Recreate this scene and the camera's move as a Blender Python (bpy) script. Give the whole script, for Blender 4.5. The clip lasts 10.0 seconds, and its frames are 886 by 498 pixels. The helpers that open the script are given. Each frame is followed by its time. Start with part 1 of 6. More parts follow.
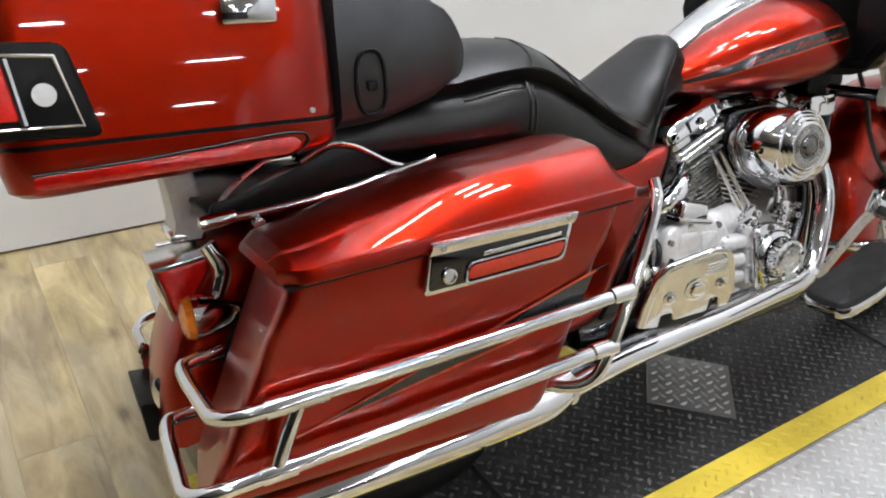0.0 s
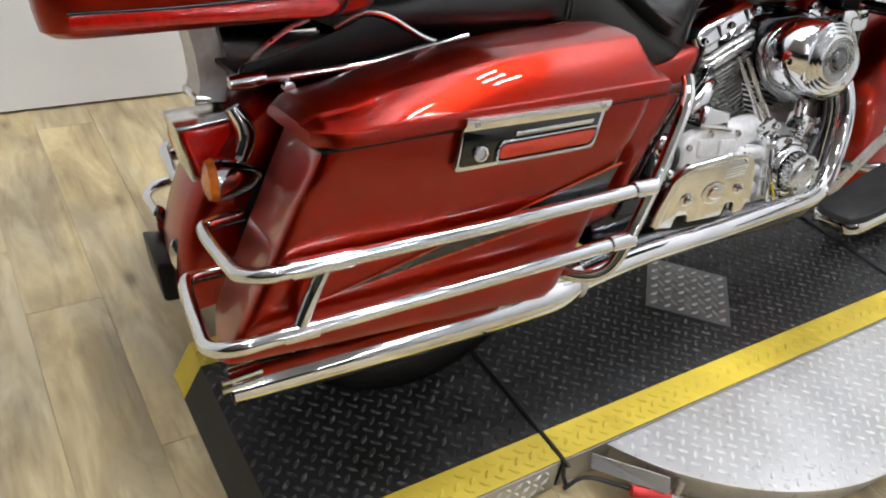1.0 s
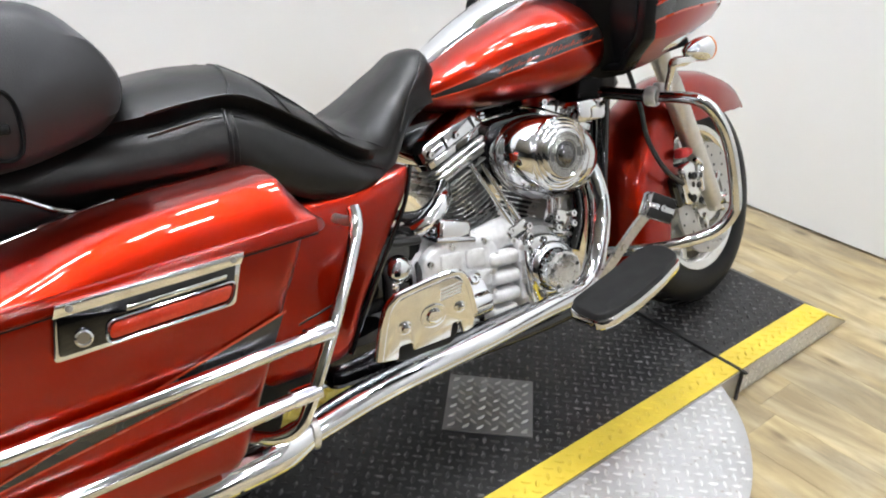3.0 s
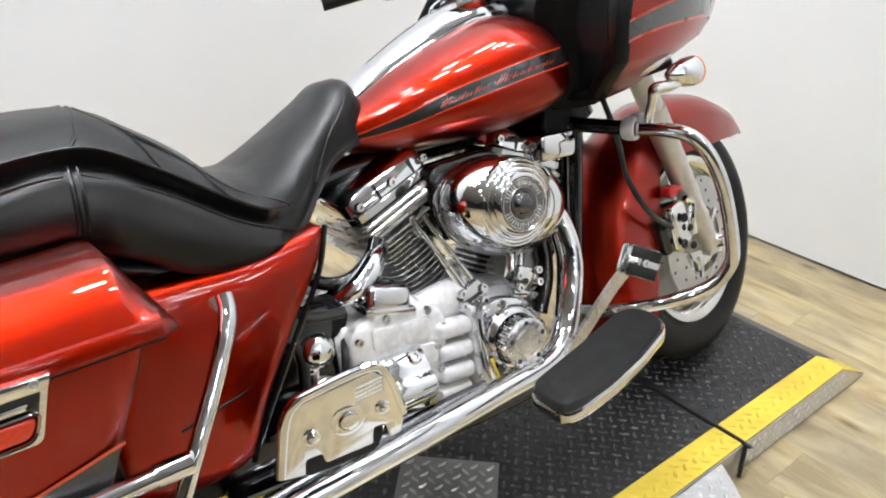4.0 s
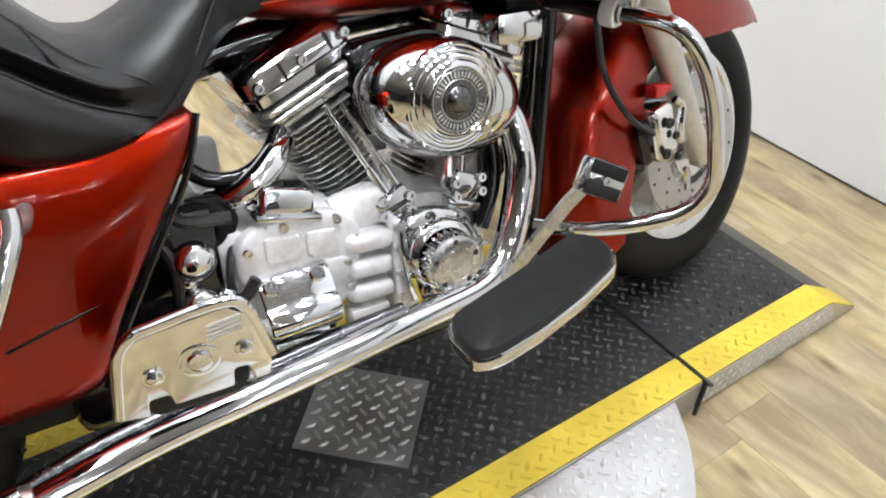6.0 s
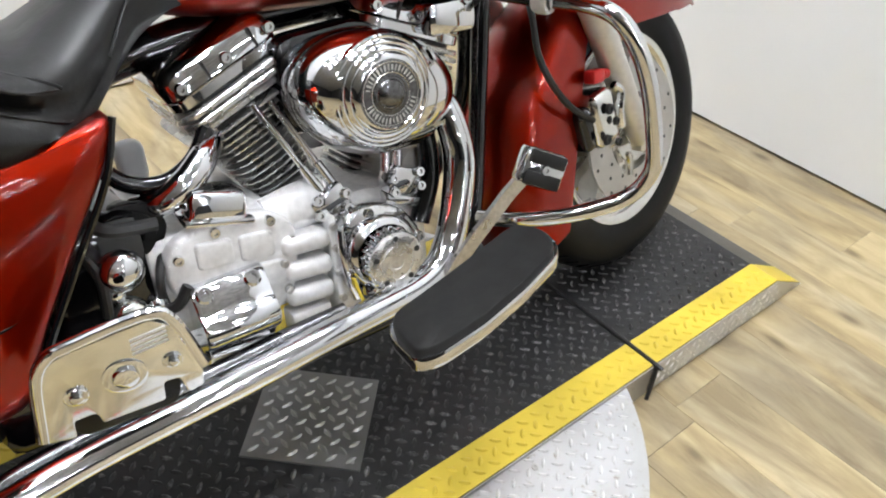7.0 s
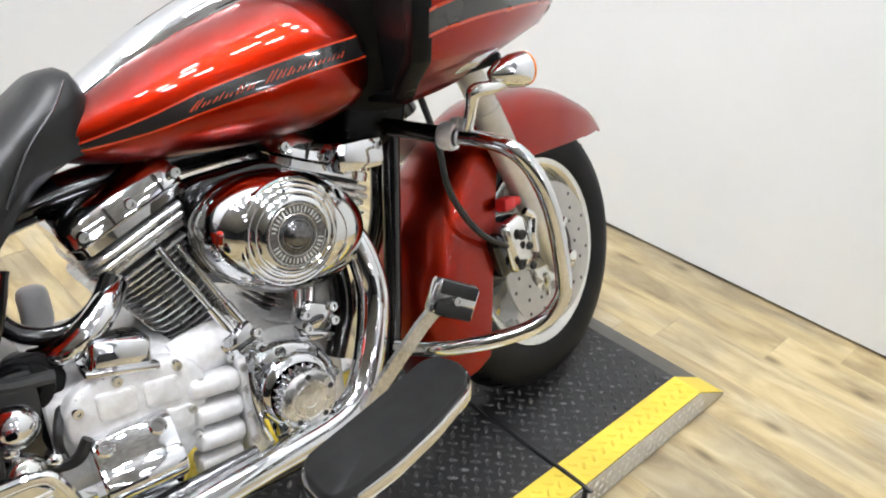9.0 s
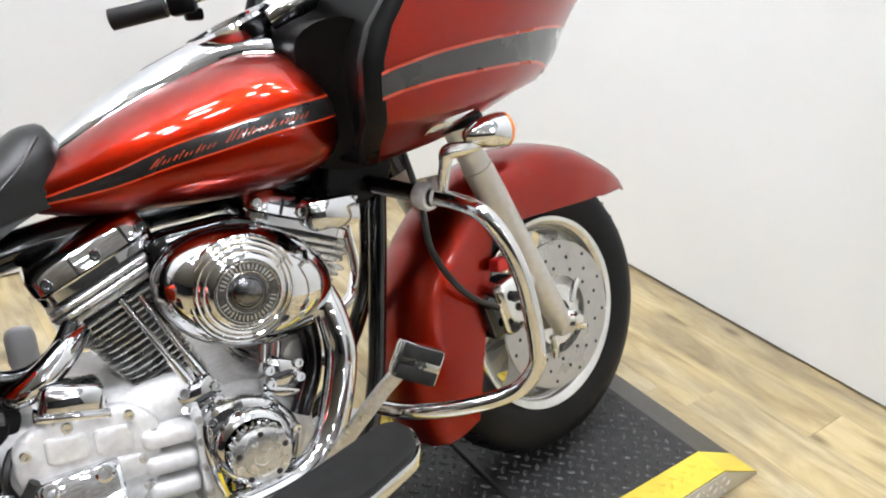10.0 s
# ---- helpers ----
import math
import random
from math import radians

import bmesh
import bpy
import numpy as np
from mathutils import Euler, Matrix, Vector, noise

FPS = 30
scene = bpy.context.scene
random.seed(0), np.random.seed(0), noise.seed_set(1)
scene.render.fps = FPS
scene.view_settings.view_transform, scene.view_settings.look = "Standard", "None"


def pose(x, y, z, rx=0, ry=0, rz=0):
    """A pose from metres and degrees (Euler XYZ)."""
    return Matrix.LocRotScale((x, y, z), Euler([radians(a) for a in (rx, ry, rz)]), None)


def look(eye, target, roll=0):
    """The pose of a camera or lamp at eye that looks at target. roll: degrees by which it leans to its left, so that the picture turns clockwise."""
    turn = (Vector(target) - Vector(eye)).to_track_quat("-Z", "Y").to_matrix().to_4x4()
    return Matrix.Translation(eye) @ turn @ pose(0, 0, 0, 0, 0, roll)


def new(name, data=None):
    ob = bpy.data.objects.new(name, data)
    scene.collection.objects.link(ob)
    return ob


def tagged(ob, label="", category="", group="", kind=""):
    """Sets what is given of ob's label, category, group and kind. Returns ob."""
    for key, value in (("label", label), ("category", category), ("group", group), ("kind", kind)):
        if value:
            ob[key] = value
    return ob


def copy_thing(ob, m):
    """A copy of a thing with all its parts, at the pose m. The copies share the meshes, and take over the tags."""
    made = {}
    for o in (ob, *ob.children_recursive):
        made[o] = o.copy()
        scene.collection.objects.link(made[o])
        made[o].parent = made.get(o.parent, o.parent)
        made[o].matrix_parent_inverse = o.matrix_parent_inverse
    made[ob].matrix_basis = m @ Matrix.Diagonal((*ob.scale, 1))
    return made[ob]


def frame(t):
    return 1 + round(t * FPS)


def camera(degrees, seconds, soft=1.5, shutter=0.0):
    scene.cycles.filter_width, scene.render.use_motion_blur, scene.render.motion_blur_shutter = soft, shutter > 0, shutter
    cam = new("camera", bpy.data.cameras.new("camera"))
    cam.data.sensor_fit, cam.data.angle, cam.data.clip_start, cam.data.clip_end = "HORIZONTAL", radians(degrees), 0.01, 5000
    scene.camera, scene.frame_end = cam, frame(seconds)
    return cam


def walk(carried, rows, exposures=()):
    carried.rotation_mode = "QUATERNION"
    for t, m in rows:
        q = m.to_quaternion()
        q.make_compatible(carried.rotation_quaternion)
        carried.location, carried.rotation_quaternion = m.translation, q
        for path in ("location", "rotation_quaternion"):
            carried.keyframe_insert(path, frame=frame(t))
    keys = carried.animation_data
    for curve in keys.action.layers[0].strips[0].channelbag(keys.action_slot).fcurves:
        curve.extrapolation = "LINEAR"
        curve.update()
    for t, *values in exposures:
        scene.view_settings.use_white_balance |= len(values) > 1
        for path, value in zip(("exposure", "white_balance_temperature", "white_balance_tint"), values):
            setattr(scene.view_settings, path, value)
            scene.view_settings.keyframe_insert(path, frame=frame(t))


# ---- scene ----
cam = camera(58.1, 10.0, 2.0)
PATH = [
    (0, (-0.502, -1.064, 1.164), (0.499, 0.36, 0.179), 4.6),
    (0.5, (-0.541, -1.062, 1.15), (0.471, 0.28, 0.066), 9.6),
    (1, (-0.557, -1.058, 1.125), (0.422, 0.232, -0.049), 10.0),
    (1.5, (-0.543, -1.063, 1.123), (0.483, 0.199, -0.04), 9.1),
    (2, (-0.467, -1.091, 1.133), (0.649, 0.142, 0.021), 5.7),
    (2.5, (-0.329, -1.137, 1.159), (0.81, 0.128, 0.109), 1.9),
    (3, (-0.161, -1.193, 1.172), (0.978, 0.148, 0.222), 2.5),
    (3.2, (-0.124, -1.197, 1.172), (1.02, 0.195, 0.304), -0.4),
    (4.5, (0.262, -0.956, 1.106), (1.374, 0.397, 0.139), 3.3),
    (5, (0.338, -0.946, 1.119), (1.404, 0.412, 0.108), 5.0),
    (5.5, (0.354, -0.951, 1.095), (1.354, 0.355, -0.043), 5.5),
    (5.7, (0.356, -0.957, 1.092), (1.348, 0.312, -0.094), 5.7),
    (6.8, (0.391, -0.955, 1.082), (1.439, 0.2, -0.169), 5.5),
    (7, (0.399, -0.956, 1.083), (1.471, 0.193, -0.153), 5.5),
    (7.5, (0.41, -0.964, 1.096), (1.548, 0.177, -0.087), 6.0),
    (8, (0.42, -0.967, 1.113), (1.63, 0.193, 0.022), 6.2),
    (8.5, (0.428, -0.969, 1.121), (1.676, 0.193, 0.076), 6.3),
    (9, (0.442, -0.973, 1.119), (1.705, 0.21, 0.116), 5.5),
    (9.5, (0.496, -0.998, 1.123), (1.709, 0.253, 0.141), 3.9),
    (10, (0.619, -1.076, 1.151), (1.703, 0.321, 0.215), 3.5),
]
walk(cam, [(t, look(eye, target, roll)) for t, eye, target, roll in PATH],
     [(0, -0.34), (1.0, -0.32), (1.5, -0.28), (2.0, -0.20), (2.5, -0.13), (3.0, -0.07), (5.5, -0.09), (7.0, -0.15), (8.0, -0.05), (10.0, 0.0)])


# ---------------------------------------------------------------- world and lights
world = bpy.data.worlds.new("world")
scene.world = world
world.use_nodes = True
world.node_tree.nodes["Background"].inputs["Color"].default_value = (0.9, 0.93, 1.0, 1)
world.node_tree.nodes["Background"].inputs["Strength"].default_value = 0.3

FLOOR_Z = -0.077
WALL_X, WALL_Y = 2.495, 1.262
ROOM_X0, ROOM_Y0, ROOM_Z = -13.0, -22.0, 5.2
LAMP_POWER = 150.0


# ---------------------------------------------------------------- materials
def mat_new(name):
    m = bpy.data.materials.new(name)
    m.use_nodes = True
    nt = m.node_tree
    return m, nt, nt.nodes["Principled BSDF"]


def node(nt, kind, **values):
    n = nt.nodes.new(kind)
    for k, v in values.items():
        n.inputs[k].default_value = v
    return n


def coords(nt, scale=(1, 1, 1), space="Object"):
    tc = nt.nodes.new("ShaderNodeTexCoord")
    mp = nt.nodes.new("ShaderNodeMapping")
    mp.inputs["Scale"].default_value = scale
    nt.links.new(tc.outputs[space], mp.inputs["Vector"])
    return mp.outputs["Vector"]


def ramp(nt, fac, stops):
    r = nt.nodes.new("ShaderNodeValToRGB")
    els = r.color_ramp.elements
    while len(els) < len(stops):
        els.new(0.5)
    for e, (p, c) in zip(els, stops):
        e.position = p
        e.color = (*c, 1) if len(c) == 3 else c
    nt.links.new(fac, r.inputs["Fac"])
    return r.outputs["Color"]


def plain(name, color, rough=0.4, metal=0.0, coat=0.0, coat_rough=0.05, noise_scale=30.0, vary=0.12, bump=0.0,
          bump_scale=200.0, rough_vary=0.08, trans=0.0, spec=0.5, stretch=(1, 1, 1)):
    """A surface with two scales of variation in colour, roughness and fine relief."""
    m, nt, b = mat_new(name)
    v = coords(nt, stretch)
    n1 = node(nt, "ShaderNodeTexNoise", Scale=noise_scale, Detail=5.0)
    nt.links.new(v, n1.inputs["Vector"])
    lo = tuple(c * (1 - vary) for c in color)
    hi = tuple(min(1, c * (1 + vary)) for c in color)
    nt.links.new(ramp(nt, n1.outputs["Fac"], [(0.3, lo), (0.7, hi)]), b.inputs["Base Color"])
    n2 = node(nt, "ShaderNodeTexNoise", Scale=noise_scale * 0.23, Detail=3.0)
    nt.links.new(v, n2.inputs["Vector"])
    r0, r1 = max(0.01, rough - rough_vary), min(1, rough + rough_vary)
    nt.links.new(ramp(nt, n2.outputs["Fac"], [(0.3, (r0,) * 3), (0.7, (r1,) * 3)]), b.inputs["Roughness"])
    b.inputs["Metallic"].default_value = metal
    b.inputs["Coat Weight"].default_value = coat
    b.inputs["Coat Roughness"].default_value = coat_rough
    b.inputs["Transmission Weight"].default_value = trans
    b.inputs["Specular IOR Level"].default_value = spec
    if bump:
        n3 = node(nt, "ShaderNodeTexNoise", Scale=bump_scale, Detail=4.0)
        nt.links.new(v, n3.inputs["Vector"])
        bp = node(nt, "ShaderNodeBump", Strength=bump, Distance=0.002)
        nt.links.new(n3.outputs["Fac"], bp.inputs["Height"])
        nt.links.new(bp.outputs["Normal"], b.inputs["Normal"])
    return m


RED = plain("candy_red_paint", (0.30, 0.0095, 0.0008), 0.36, metal=1.0, coat=0.72, coat_rough=0.02, noise_scale=4, vary=0.05,
            rough_vary=0.02)
CHROME = plain("chrome", (0.76, 0.77, 0.79), 0.045, metal=1.0, noise_scale=14, vary=0.03, rough_vary=0.03)
CHROME_SOFT = plain("polished_aluminium", (0.78, 0.78, 0.76), 0.16, metal=1.0, noise_scale=60, vary=0.06, rough_vary=0.06)
SILVER = plain("silver_engine_paint", (0.75, 0.75, 0.75), 0.40, metal=0.28, noise_scale=90, vary=0.10, bump=0.10, bump_scale=900)
FIN = plain("machined_fin_metal", (0.64, 0.64, 0.63), 0.28, metal=0.9, noise_scale=120, vary=0.15, bump=0.06, bump_scale=700)
FORK = plain("fork_slider_aluminium", (0.60, 0.58, 0.54), 0.36, metal=0.6, noise_scale=80, vary=0.06)
ALLOY = plain("wheel_alloy", (0.70, 0.69, 0.66), 0.30, metal=0.6, noise_scale=70, vary=0.06)
ROTOR = plain("brake_rotor_steel", (0.50, 0.49, 0.47), 0.30, metal=0.9, noise_scale=40, vary=0.05, rough_vary=0.04)
GLOSS_BLACK = plain("gloss_black_paint", (0.003, 0.003, 0.0035), 0.08, coat=0.5, noise_scale=40, vary=0.3)
SATIN_BLACK = plain("satin_black_plastic", (0.003, 0.003, 0.0033), 0.34, noise_scale=60, vary=0.3, bump=0.12, bump_scale=900, spec=0.18)
RUBBER = plain("black_rubber", (0.008, 0.0078, 0.0078), 0.6, noise_scale=80, vary=0.25, bump=0.10, bump_scale=500, spec=0.35)
TYRE = plain("tyre_rubber", (0.005, 0.005, 0.0053), 0.5, spec=0.2, noise_scale=25, vary=0.3, bump=0.12, bump_scale=300)
LENS_RED = plain("red_lens", (0.72, 0.010, 0.005), 0.10, coat=0.6, noise_scale=120, vary=0.12, bump=0.35, bump_scale=160)
STRIP_RED = plain("deep_red_lens", (0.40, 0.006, 0.003), 0.10, coat=0.6, noise_scale=60, vary=0.25, bump=0.3, bump_scale=140)
LENS_AMBER = plain("amber_lens", (0.85, 0.22, 0.01), 0.12, coat=0.6, noise_scale=120, vary=0.2, bump=0.3, bump_scale=260)
REFLECTOR = plain("orange_red_reflector", (0.50, 0.028, 0.006), 0.14, coat=0.6, noise_scale=300, vary=0.10, bump=0.2, bump_scale=500)
PIN_ORANGE = plain("orange_pinstripe", (0.58, 0.045, 0.01), 0.30, coat=1.0, noise_scale=60, vary=0.08)
LETTER_ORANGE = plain("dull_orange_lettering_paint", (0.42, 0.045, 0.012), 0.35, coat=0.6, noise_scale=60, vary=0.1)
STRIPE_BLACK = plain("black_stripe_paint", (0.010, 0.009, 0.009), 0.30, coat=1.0, noise_scale=60, vary=0.2)
BAR_DARK = plain("dark_gap_and_bolt_metal", (0.03, 0.03, 0.03), 0.4, metal=0.4, noise_scale=200, vary=0.3)
DARK_CHROME = plain("darkened_chrome", (0.16, 0.16, 0.165), 0.22, metal=1.0, noise_scale=200, vary=0.3)
STEEL = plain("zinc_steel", (0.55, 0.54, 0.52), 0.33, metal=0.9, noise_scale=150, vary=0.15)
HOSE = plain("black_hose", (0.012, 0.012, 0.012), 0.45, noise_scale=90, vary=0.3)
RED_PLASTIC = plain("red_plastic_handle", (0.55, 0.02, 0.02), 0.35, noise_scale=60, vary=0.12)
YELLOW_WIRE = plain("yellow_cable", (0.65, 0.48, 0.03), 0.45, noise_scale=80, vary=0.1)
WHITE_PLASTIC = plain("white_plastic", (0.75, 0.75, 0.75), 0.35, noise_scale=40, vary=0.04)


def make_leather():
    m, nt, b = mat_new("black_vinyl")
    v = coords(nt)
    b.inputs["Specular IOR Level"].default_value = 0.42
    n2 = node(nt, "ShaderNodeTexNoise", Scale=9.0, Detail=4.0)
    nt.links.new(v, n2.inputs["Vector"])
    nt.links.new(ramp(nt, n2.outputs["Fac"], [(0.3, (0.27,) * 3), (0.7, (0.44,) * 3)]), b.inputs["Roughness"])
    nt.links.new(ramp(nt, n2.outputs["Fac"], [(0.35, (0.0022, 0.0021, 0.0020)), (0.75, (0.005, 0.0046, 0.0043))]), b.inputs["Base Color"])
    vo = node(nt, "ShaderNodeTexVoronoi", Scale=520.0)
    nt.links.new(v, vo.inputs["Vector"])
    n3 = node(nt, "ShaderNodeTexNoise", Scale=22.0, Detail=3.0)
    nt.links.new(v, n3.inputs["Vector"])
    b1 = node(nt, "ShaderNodeBump", Strength=0.10, Distance=0.001)
    nt.links.new(vo.outputs["Distance"], b1.inputs["Height"])
    b2 = node(nt, "ShaderNodeBump", Strength=0.14, Distance=0.010)
    nt.links.new(n3.outputs["Fac"], b2.inputs["Height"])
    nt.links.new(b1.outputs["Normal"], b2.inputs["Normal"])
    nt.links.new(b2.outputs["Normal"], b.inputs["Normal"])
    return m


VINYL = make_leather()
PAD_VINYL = plain("matte_grey_black_vinyl", (0.030, 0.031, 0.034), 0.46, noise_scale=14, vary=0.25, bump=0.25, bump_scale=420, spec=0.4)


def make_wall():
    m, nt, b = mat_new("white_wall_paint")
    v = coords(nt)
    n1 = node(nt, "ShaderNodeTexNoise", Scale=1.3, Detail=4.0)
    nt.links.new(v, n1.inputs["Vector"])
    nt.links.new(ramp(nt, n1.outputs["Fac"], [(0.3, (0.815, 0.838, 0.85)), (0.7, (0.862, 0.884, 0.896))]), b.inputs["Base Color"])
    b.inputs["Roughness"].default_value = 0.6
    n2 = node(nt, "ShaderNodeTexNoise", Scale=160.0, Detail=3.0)
    nt.links.new(v, n2.inputs["Vector"])
    bp = node(nt, "ShaderNodeBump", Strength=0.08, Distance=0.003)
    nt.links.new(n2.outputs["Fac"], bp.inputs["Height"])
    nt.links.new(bp.outputs["Normal"], b.inputs["Normal"])
    return m


WALL = make_wall()
CEILING_GREY = plain("grey_ceiling", (0.42, 0.42, 0.425), 0.7, noise_scale=3, vary=0.3)
GREY_WALL = plain("unseen_dark_wall", (0.05, 0.05, 0.05), 0.6, noise_scale=2, vary=0.12)


def make_wood():
    """Weathered oak vinyl plank: strips of several tones, grain along y, a few knots."""
    m, nt, b = mat_new("weathered_oak_plank")
    oi = nt.nodes.new("ShaderNodeObjectInfo")
    tc = nt.nodes.new("ShaderNodeTexCoord")
    add = nt.nodes.new("ShaderNodeVectorMath")
    add.operation = "ADD"
    mul = nt.nodes.new("ShaderNodeVectorMath")
    mul.operation = "SCALE"
    comb = node(nt, "ShaderNodeCombineXYZ", X=37.0, Y=91.0, Z=53.0)
    nt.links.new(comb.outputs["Vector"], mul.inputs[0])
    nt.links.new(oi.outputs["Random"], mul.inputs["Scale"])
    nt.links.new(tc.outputs["Object"], add.inputs[0])
    nt.links.new(mul.outputs["Vector"], add.inputs[1])

    def mapped(sc):
        mp = nt.nodes.new("ShaderNodeMapping")
        mp.inputs["Scale"].default_value = sc
        nt.links.new(add.outputs["Vector"], mp.inputs["Vector"])
        return mp.outputs["Vector"]

    grain = node(nt, "ShaderNodeTexNoise", Scale=1.0, Detail=8.0, Roughness=0.62, Distortion=0.6)
    nt.links.new(mapped((42, 4.5, 1)), grain.inputs["Vector"])
    broad = node(nt, "ShaderNodeTexNoise", Scale=1.0, Detail=6.0, Roughness=0.6, Distortion=0.7)
    nt.links.new(mapped((11, 3.0, 1)), broad.inputs["Vector"])
    patch = node(nt, "ShaderNodeTexNoise", Scale=1.0, Detail=2.0, Distortion=0.8)
    nt.links.new(mapped((6.5, 2.4, 1)), patch.inputs["Vector"])
    light = ramp(nt, broad.outputs["Fac"], [(0.34, (0.27, 0.205, 0.105)), (0.50, (0.39, 0.305, 0.16)), (0.66, (0.51, 0.415, 0.23))])
    grey = ramp(nt, broad.outputs["Fac"], [(0.34, (0.19, 0.155, 0.10)), (0.50, (0.29, 0.245, 0.165)), (0.66, (0.40, 0.345, 0.24))])
    tone_mix = nt.nodes.new("ShaderNodeMix")
    tone_mix.data_type = "RGBA"
    nt.links.new(ramp(nt, patch.outputs["Fac"], [(0.40, (0, 0, 0)), (0.64, (0.75, 0.75, 0.75))]), tone_mix.inputs["Factor"])
    nt.links.new(light, tone_mix.inputs["A"])
    nt.links.new(grey, tone_mix.inputs["B"])
    dark = ramp(nt, grain.outputs["Fac"], [(0.30, (0.55, 0.52, 0.48)), (0.48, (1, 1, 1))])
    mx = nt.nodes.new("ShaderNodeMix")
    mx.data_type, mx.blend_type = "RGBA", "MULTIPLY"
    mx.inputs["Factor"].default_value = 0.46
    nt.links.new(tone_mix.outputs["Result"], mx.inputs["A"])
    nt.links.new(dark, mx.inputs["B"])
    hue = node(nt, "ShaderNodeHueSaturation", Saturation=1.0)
    mr = node(nt, "ShaderNodeMapRange", **{"To Min": 1.02, "To Max": 1.10})
    nt.links.new(oi.outputs["Random"], mr.inputs["Value"])
    nt.links.new(mr.outputs["Result"], hue.inputs["Value"])
    knots = node(nt, "ShaderNodeTexVoronoi", Scale=1.0)
    nt.links.new(mapped((8.0, 3.4, 1)), knots.inputs["Vector"])
    kd = ramp(nt, knots.outputs["Distance"], [(0.045, (0.20, 0.17, 0.14)), (0.11, (0.76, 0.74, 0.70)), (0.16, (1, 1, 1))])
    mk = nt.nodes.new("ShaderNodeMix")
    mk.data_type, mk.blend_type = "RGBA", "MULTIPLY"
    mk.inputs["Factor"].default_value = 0.7
    nt.links.new(mx.outputs["Result"], mk.inputs["A"])
    nt.links.new(kd, mk.inputs["B"])
    nt.links.new(mk.outputs["Result"], hue.inputs["Color"])
    nt.links.new(hue.outputs["Color"], b.inputs["Base Color"])
    nt.links.new(ramp(nt, grain.outputs["Fac"], [(0.3, (0.55,) * 3), (0.7, (0.38,) * 3)]), b.inputs["Roughness"])
    bp = node(nt, "ShaderNodeBump", Strength=0.15, Distance=0.002)
    nt.links.new(grain.outputs["Fac"], bp.inputs["Height"])
    nt.links.new(bp.outputs["Normal"], b.inputs["Normal"])
    return m


WOOD = make_wood()


def make_tread(name, base, rough, metal, worn, worn_amount, spots=0.0):
    """Painted or bare tread plate with scuffs, dirt and, on the deck, painted-in glints."""
    m, nt, b = mat_new(name)
    v = coords(nt)
    n1 = node(nt, "ShaderNodeTexNoise", Scale=55.0, Detail=6.0, Roughness=0.7)
    nt.links.new(v, n1.inputs["Vector"])
    n2 = node(nt, "ShaderNodeTexNoise", Scale=3.5, Detail=5.0)
    nt.links.new(v, n2.inputs["Vector"])
    a = ramp(nt, n2.outputs["Fac"], [(0.3, tuple(c * 0.75 for c in base)), (0.7, tuple(min(1, c * 1.2) for c in base))])
    mx = nt.nodes.new("ShaderNodeMix")
    mx.data_type = "RGBA"
    w = ramp(nt, n1.outputs["Fac"], [(1 - worn_amount, (0, 0, 0)), (1 - worn_amount + 0.12, (1, 1, 1))])
    nt.links.new(w, mx.inputs["Factor"])
    nt.links.new(a, mx.inputs["A"])
    mx.inputs["B"].default_value = (*worn, 1)
    nt.links.new(mx.outputs["Result"], b.inputs["Base Color"])
    nt.links.new(ramp(nt, n2.outputs["Fac"], [(0.3, (max(0.02, rough - 0.1),) * 3), (0.7, (rough + 0.1,) * 3)]), b.inputs["Roughness"])
    b.inputs["Metallic"].default_value = metal
    bp = node(nt, "ShaderNodeBump", Strength=0.12, Distance=0.001)
    nt.links.new(n1.outputs["Fac"], bp.inputs["Height"])
    nt.links.new(bp.outputs["Normal"], b.inputs["Normal"])
    return m


# deck and lug flecks: wear, plus specular glint put in as lighter grey
DECK = make_tread("black_painted_tread_plate", (0.017, 0.017, 0.0175), 0.46, 0.0, (0.055, 0.055, 0.055), 0.40)
RAMP_TREAD = make_tread("worn_ramp_plate_with_sheen", (0.060, 0.060, 0.058), 0.50, 0.0, (0.10, 0.10, 0.095), 0.45)
DECK_LUG = make_tread("worn_glinting_black_lugs", (0.036, 0.036, 0.036), 0.38, 0.2, (0.17, 0.17, 0.17), 0.49)
ALU_TREAD = make_tread("bare_aluminium_tread_plate", (0.60, 0.60, 0.60), 0.36, 0.85, (0.36, 0.32, 0.27), 0.42)
DULL_TREAD = make_tread("dull_grey_tread_plate", (0.26, 0.26, 0.26), 0.36, 0.75, (0.14, 0.14, 0.14), 0.38)
TAPE = make_tread("yellow_safety_tape", (0.70, 0.53, 0.055), 0.46, 0.0, (0.50, 0.33, 0.03), 0.30)
DULL_LUG = plain("dull_grey_lugs", (0.40, 0.40, 0.39), 0.34, metal=0.6, noise_scale=60, vary=0.2)
# same aluminium as the plate, paler: the lugs' highlights are in the colour
ALU_LUG = plain("highlit_aluminium_lugs", (0.76, 0.76, 0.75), 0.36, metal=0.35, noise_scale=60, vary=0.18)
GROUT = plain("brown_joint", (0.20, 0.15, 0.085), 0.8)


def make_light():
    m, nt, b = mat_new("lamp_diffuser")
    b.inputs["Base Color"].default_value = (0.9, 0.9, 0.9, 1)
    b.inputs["Emission Color"].default_value = (0.965, 0.985, 1.04, 1)
    b.inputs["Emission Strength"].default_value = LAMP_POWER
    return m


LAMP = make_light()


